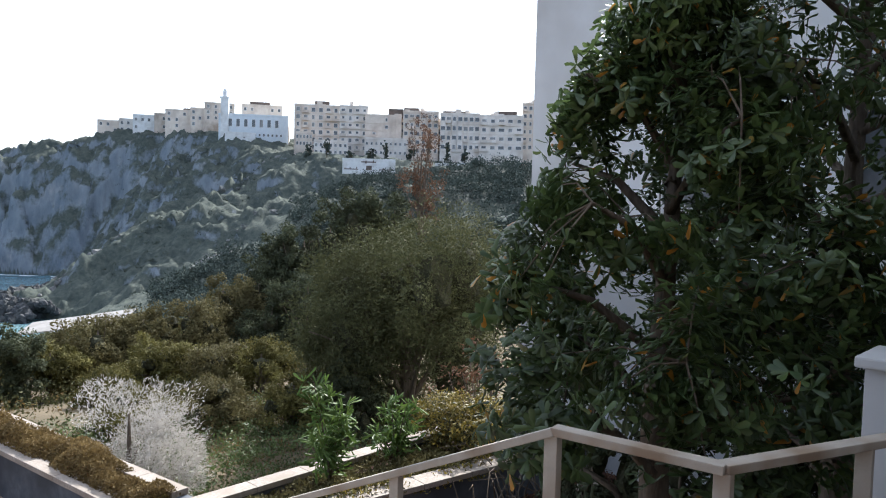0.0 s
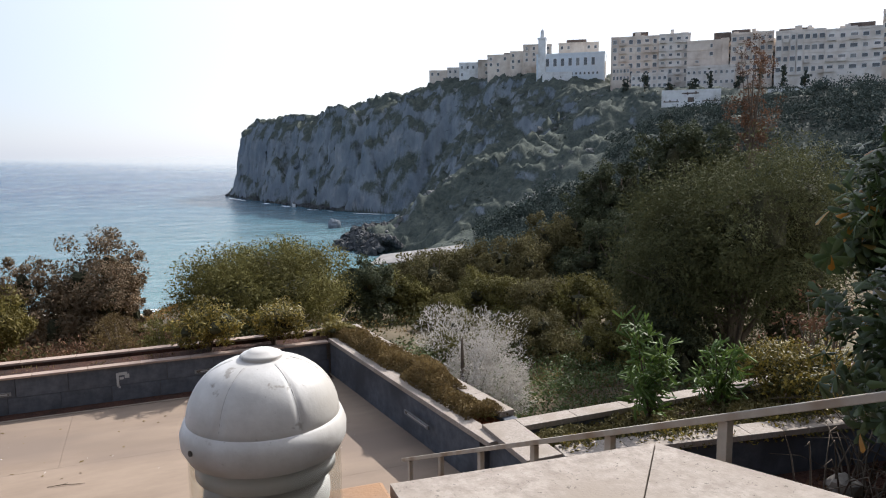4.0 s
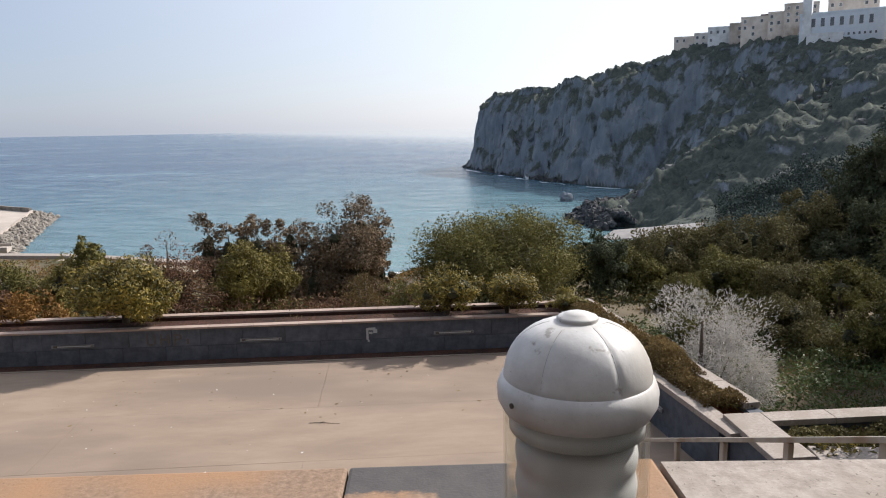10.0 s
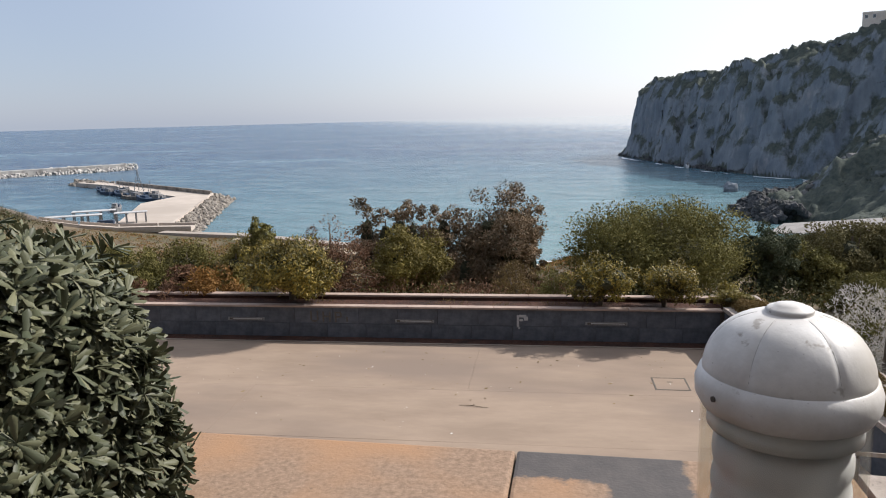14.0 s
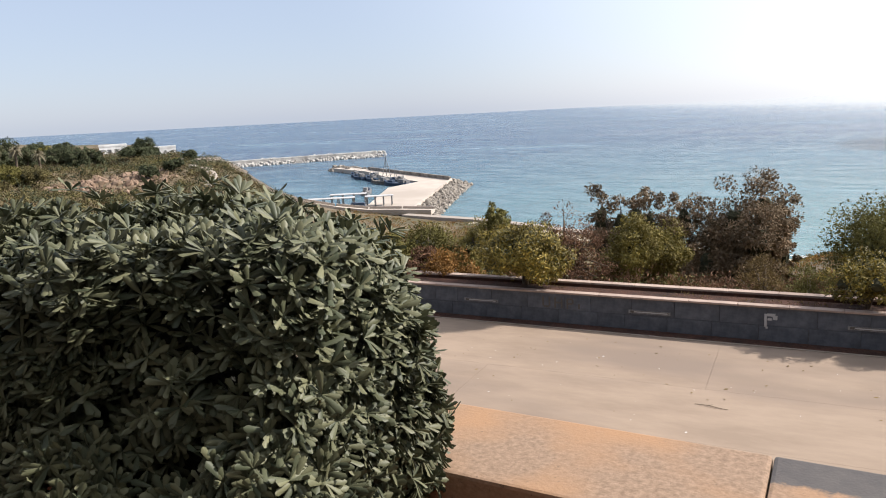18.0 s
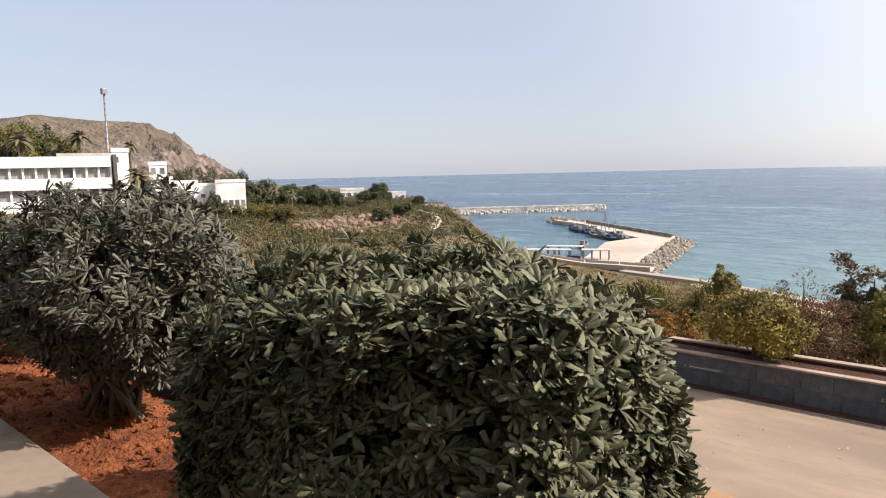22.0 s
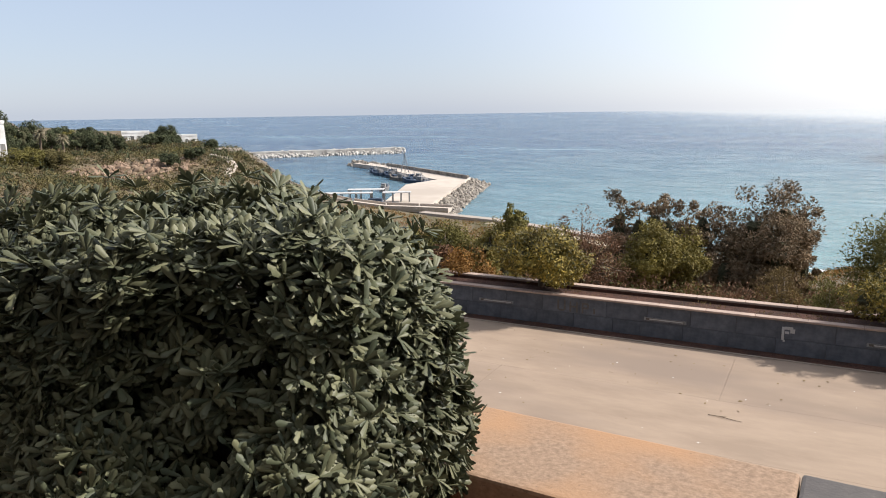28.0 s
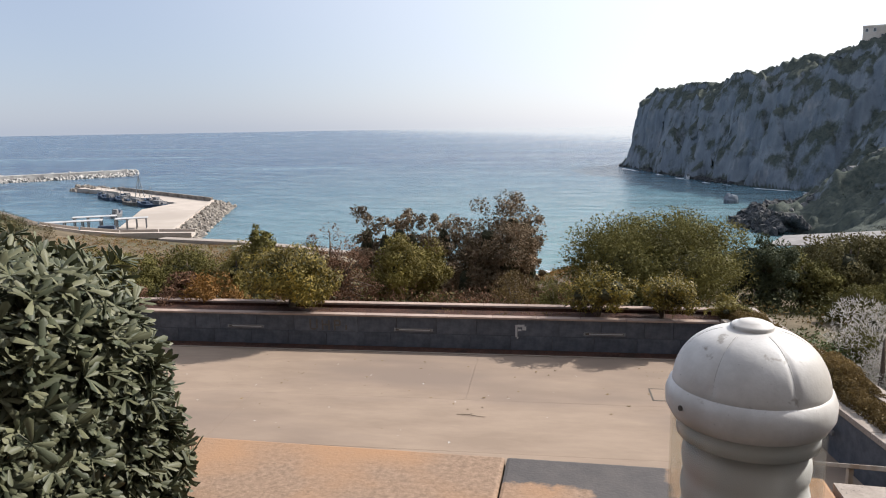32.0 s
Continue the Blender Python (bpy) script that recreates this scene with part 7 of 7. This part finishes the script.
for x, y, z, h, r in ((-141, 50.9, 4, 9.0, 2.6), (-138, 58.6, 4, 7.2, 2.2), (-138, 40, 4, 8.0, 2.6), (-142, 34, 4, 8.6, 2.4), (-140, 22, 5, 9.0, 2.2), (-146, 28, 4, 10.0, 2.3), (-144, 93.5, -3, 4.6, 1.8), (-140, 96, -4, 4.6, 1.7), (-102.7, 44.7, -4, 9.2, 3.2), (-104.6, 42.2, -4, 7.6, 2.8), (-101.5, 47.6, -4.5, 6.6, 2.6)):
    palm(x, y, z, h, r, "date palm with drooping fronds")
for x, y, h, r, lf in ((-150, 24, 18, 5, L_DARK), (-155, 33, 18.5, 6.5, L_OLIVE), (-152, 42, 17, 5.5, L_OLIVE), (-160, 48, 17, 5.5, L_DARK), (-158, 27, 17, 5, L_OLIVE), (-150, 52, 14.5, 4, L_OLIVE), (-175, 96, 9.5, 4.5, L_DARK), (-186, 92, 10, 4.5, L_DARK), (-168, 102, 9, 4, L_DARK), (-205, 140, 6.5, 4.0, L_DARK), (-214, 154, 6.5, 4, L_DARK), (-196, 136, 5.5, 3.5, L_OLIVE), (-236, 172, 7.5, 4.0, L_DARK), (-225, 196, 8.5, 4.5, L_DARK), (-228, 202, 8, 3.5, L_DARK), (-185, 112, 6.5, 3.2, L_OLIVE), (-120, 62, 5.5, 2.8, L_RUST), (-232, 240, 5, 2.6, L_DARK)):
    tree("ridge_tree", x, y, ground_at(x, y) - 0.3, h, r, lf, "dark green tree on the ridge", clumps=120, per=50, size=0.52, bare=0.1)

for az_, r_, top_, wide_, lf, tone in ((-64.0, 196, 0.8, 3.4, L_DARK, "dark green"), (-61.6, 200, 0.75, 3.2, L_DARK, "dark green"), (-59.9, 202, 0.45, 2.6, L_DARK, "dark green"), (-47.3, 205, -2.6, 2.6, L_OLIVE, "grey-green"), (-49.5, 285, -1.5, 2.2, L_DARK, "dark green"), (-45.6, 250, -2.6, 1.8, L_DARK, "dark green"), (-53.6, 280, -1.3, 2.4, L_DARK, "dark green"), (-56.0, 230, -1.4, 2.6, L_DARK, "dark green"), (-57.4, 214, -1.2, 2.4, L_OLIVE, "olive-green")):
    planted("ridge_tree", az_, r_, top_, wide_, lf, f"{tone} round tree on the ridge", clumps=90, per=48, size=0.48, bare=0.06)

for az_, r_, top_, wide_, lf, tone in ((-65.0, 116, -3.0, 1.8, L_RUST, "rust-brown"), (-63.2, 118, -3.4, 2.2, L_OLIVE, "olive-green"), (-61.4, 122, -3.6, 2.2, L_VALLEY, "olive-brown"), (-63.6, 160, -0.9, 2.0, L_OLIVE, "olive-green"), (-61.4, 160, -0.9, 1.6, L_DARK, "dark green"), (-64.4, 168, -1.9, 2.6, L_RUST, "rust-brown"), (-62.4, 168, -2.0, 2.6, L_OLIVE, "olive-green"), (-60.4, 168, -2.1, 2.6, L_VALLEY, "olive-brown"), (-58.2, 168, -2.2, 2.6, L_OLIVE, "olive-green"), (-56.2, 170, -2.3, 2.6, L_VALLEY, "olive-brown")):
    planted("garden_bush", az_, r_, top_, wide_, lf, f"{tone} bush below the ridge houses", category="bush", clumps=80, per=46, size=0.4, bare=0.0)

slip = empty("hill_track", pose(0, 0, 0), "pale track down the end of the ridge", "road", kind="structure")
track = [(-128, 125), (-122, 124), (-117, 120.4), (-111, 111.8)]
for a, b in zip(track, track[1:]):
    bar("track_run", (*a, ground_at(*a) + 0.4), (*b, ground_at(*b) + 0.4), 1.7, 0.6, slip, M_CONCRETE)

# ---- the mountain ----
mx, my = np.meshgrid(np.linspace(-900, 900, 420), np.linspace(0, 700, 160))
az = np.radians(mx / 900 * 20)
prof = np.interp(mx, [-900, -500, -200, -131, -78, 40, 106, 149, 187, 200, 240, 270, 300, 420, 900], [110, 104, 113, 116, 124, 114, 114, 95, 62, 53, 33, 12, -16, -40, -40])
ridge = np.exp(-((my - 330) / 190) ** 2)
crag = step(60, 180, mx) * 1.6 + 0.6
mz = SEA + (prof + 26) * ridge - 14 * crag * np.abs(fbm(mx, my, 110, 6, 51, 0.6)) * np.clip(ridge * 1.5, 0, 1) * (1 - 0.75 * np.exp(-((my - 330) / 45) ** 2)) * np.clip((prof + 26) / 60, 0, 1)
nn = np.arange(mx.size).reshape(mx.shape)
q = np.stack([nn[:-1, :-1], nn[:-1, 1:], nn[1:, 1:], nn[1:, :-1]], -1).reshape(-1, 4)
cragginess = fbm(mx, my, 60, 5, 53, 0.62) + fbm(mx, my, 16, 3, 54) * 0.5
mz = mz + 13.0 * cragginess * step(40, 170, mx) * np.clip(ridge * 1.5, 0, 1) * np.clip((prof + 26) / 60, 0, 1) * (1 - 0.6 * np.exp(-((my - 330) / 30) ** 2))
mountain_mesh = mesh_of("mountain", np.stack([mx, my, mz], -1).reshape(-1, 3), q, M_MOUNT, True)
mountain_mesh.materials.append(M_CRAG)
mcx, mcrag = mx.reshape(-1)[q].mean(1), cragginess.reshape(-1)[q].mean(1)
mountain_mesh.polygons.foreach_set("material_index", (mcx + mcrag * 90 > 80).astype(np.int32))
mt = new("mountain", mountain_mesh)
mt.matrix_basis = pose(1180 * math.sin(radians(-70)), 1180 * math.cos(radians(-70)), 0, 0, 0, 70)
tagged(mt, "dry brown mountain with a rocky end by the sea", "mountain", kind="structure")

beacon = empty("beacon_tower", pose(1500 * math.sin(radians(-79.4)), 1500 * math.cos(radians(-79.4)), 106, 0, 0, 79.4), "white tower with walls on the mountain", "tower")
box("tower_shaft", -3.6, 3.6, -3.6, 3.6, 0, 35, M_WHITE, beacon, bevel=0.4)
box("tower_head", -4.2, 4.2, -4.2, 4.2, 33, 34.4, M_WHITE, beacon)
for x0, x1, z0, z1 in ((-30, -8, -4, 9), (-8, 20, -2, 7), (20, 40, 4, 12)):
    box("terrace_wall", x0, x1, -8, -4, z0, z1, M_WHITE, beacon)

# ---- the rubber tree and the building beside the stairs ----
bld = empty("building_facade", pose(0, 0, 0), "pale grey rendered building beside the stairs", "building", kind="structure")
box("facade_wall", 12.6, 24, -10, 9.1, -2, 12.2, M_WHITE, bld)
box("plinth", 12.5, 12.6, -10, 9.2, -2, 4.2, M_GREYWALL, bld)
for k in range(3):
    add_window("window", 1.2, 1.5, bld, pose(12.6, 5.5 - k * 3.2, 6.0, 0, 0, -90))
pier = empty("gate_pier", pose(0, 0, 0), "grey rendered gate pier", "pillar", kind="structure")
box("shaft", 5.25, 5.75, 0.55, 1.12, PAVE_Z, 4.12, M_GREYWALL, pier, bevel=0.01)
box("cap", 5.2, 5.8, 0.5, 1.17, 4.12, 4.19, M_GREYWALL, pier, bevel=0.015)


# the crowns thin out along one line, where the pale wall shows between bare twigs
GAP_AXIS = np.array([math.sin(radians(61.5)), math.cos(radians(61.5)), 0.05])


def rubber_tree(x, y, z, height, tips, reach_max, shape, label):
    root = empty("rubber_tree", pose(x, y, z), label, "tree")
    h = height
    limbs = [([(0, 0, -0.3), (0.1, 0.05, h * 0.25), (0.0, 0.1, h * 0.55), (0.1, 0.0, h * 0.9)], [0.26, 0.2, 0.13, 0.03])]
    nodes = []
    for k in range(26):
        a, t = k * 2.4, 0.28 + 0.6 * k / 26
        reach = reach_max * 0.8 * float(np.interp(t, [0.30, 0.40, 0.48, 0.56, 0.68, 0.82, 1.0], shape))
        e = np.array([reach * math.cos(a), reach * math.sin(a), h * t + 0.7])
        limbs.append(([(0, 0.05, h * t), (e[0] * 0.5, e[1] * 0.5, h * t + 0.5), tuple(e)], [0.06, 0.04, 0.015]))
        nodes += [e, e * np.array([0.6, 0.6, 1]) - np.array([0, 0, 0.1])]
    nodes = np.array(nodes)
    pos, dirs = [], []
    for k in range(tips):
        t = rng.uniform((2.95 - z) / h, 1.0)
        rmax = reach_max * float(np.interp(t, [0.30, 0.40, 0.48, 0.56, 0.68, 0.82, 1.0], shape))
        a = rng.uniform(0, 6.2832)
        rr = rmax * rng.uniform(0.35, 1.0) ** 0.5 * (1 + 0.16 * math.sin(3 * a + t * 9))
        c = np.array([rr * math.cos(a), rr * math.sin(a), h * t])
        gap = np.array([x, y, z]) + c - np.array([0.2, 0.0, 5.0])
        reach = gap @ GAP_AXIS
        if np.linalg.norm(gap - reach * GAP_AXIS) < 0.08 * reach and rng.uniform() < 0.75:
            continue
        n = nodes[np.argmin(((nodes - c) ** 2).sum(1))]
        dv = c - n + np.array([0, 0, 0.25])
        ln = np.linalg.norm(dv)
        dv = dv / ln + rng.normal(size=3) * 0.25
        dv /= np.linalg.norm(dv)
        if k % 8 == 0:
            limbs.append(([tuple(n), tuple((n + c) / 2 + np.array([0, 0, 0.08])), tuple(c)], [0.010, 0.007, 0.004]))
        for s in (0.0, 0.10, 0.22, 0.36):
            pos.append(c - dv * s)
            dirs.append(dv)
    v, f = tubes(limbs, 5)
    under("trunk", mesh_of("trunk", v, f, M_BARK, True), root)
    v, f, rot, cc = rosettes(np.array(pos), np.array(dirs), 0.125, 6, (40, 115), wide=1.3, detail=3)
    ob = under("leaves", mesh_of("leaves", v, f, L_FICUS, True), root, label="large glossy dark leaves, a few orange")
    ob["kind"] = "stuff"
    return root


SPREAD_LOW = (0.35, 0.5, 0.64, 0.86, 0.76, 0.46, 0.15)
SPREAD_FULL = (0.6, 0.8, 0.95, 1.0, 1.0, 0.85, 0.4)
rubber_tree(6.3, 2.9, ground_at(6.3, 2.9) - 0.1, 9.6, 1500, 2.1, SPREAD_LOW, "rubber tree with large dark glossy leaves")
rubber_tree(8.6, 2.0, ground_at(8.6, 2.0) - 0.1, 11.5, 1700, 2.5, SPREAD_FULL, "tall rubber tree with large dark glossy leaves")
rubber_tree(7.6, -0.4, ground_at(7.6, -0.4) - 0.1, 10.5, 800, 1.9, SPREAD_FULL, "tall rubber tree with large dark glossy leaves")

# clods on the soil of the raised bed
n = 900
heap("soil_clods", np.stack([rng.uniform(-5.5, -1.9, n), 0.82 + 0.6 * rng.uniform(0, 1, n), np.full(n, 3.932)], -1), 0.005 + 0.026 * rng.uniform(0, 1, n) ** 4, M_SOIL, "loose clods of red soil", "soil")

for az_, r_, top_, wide_ in ((60.0, 11.0, -5.5, 9.0), (66.0, 10.6, -3.4, 10.0), (72.0, 10.4, -2.6, 10.0), (78.0, 10.0, -2.6, 10.0)):
    planted("dark_shrub", az_, r_, top_, wide_, L_DARK, "dark green shrub below the rubber trees", category="shrub", clumps=150, per=90, size=0.1, bare=0.0)
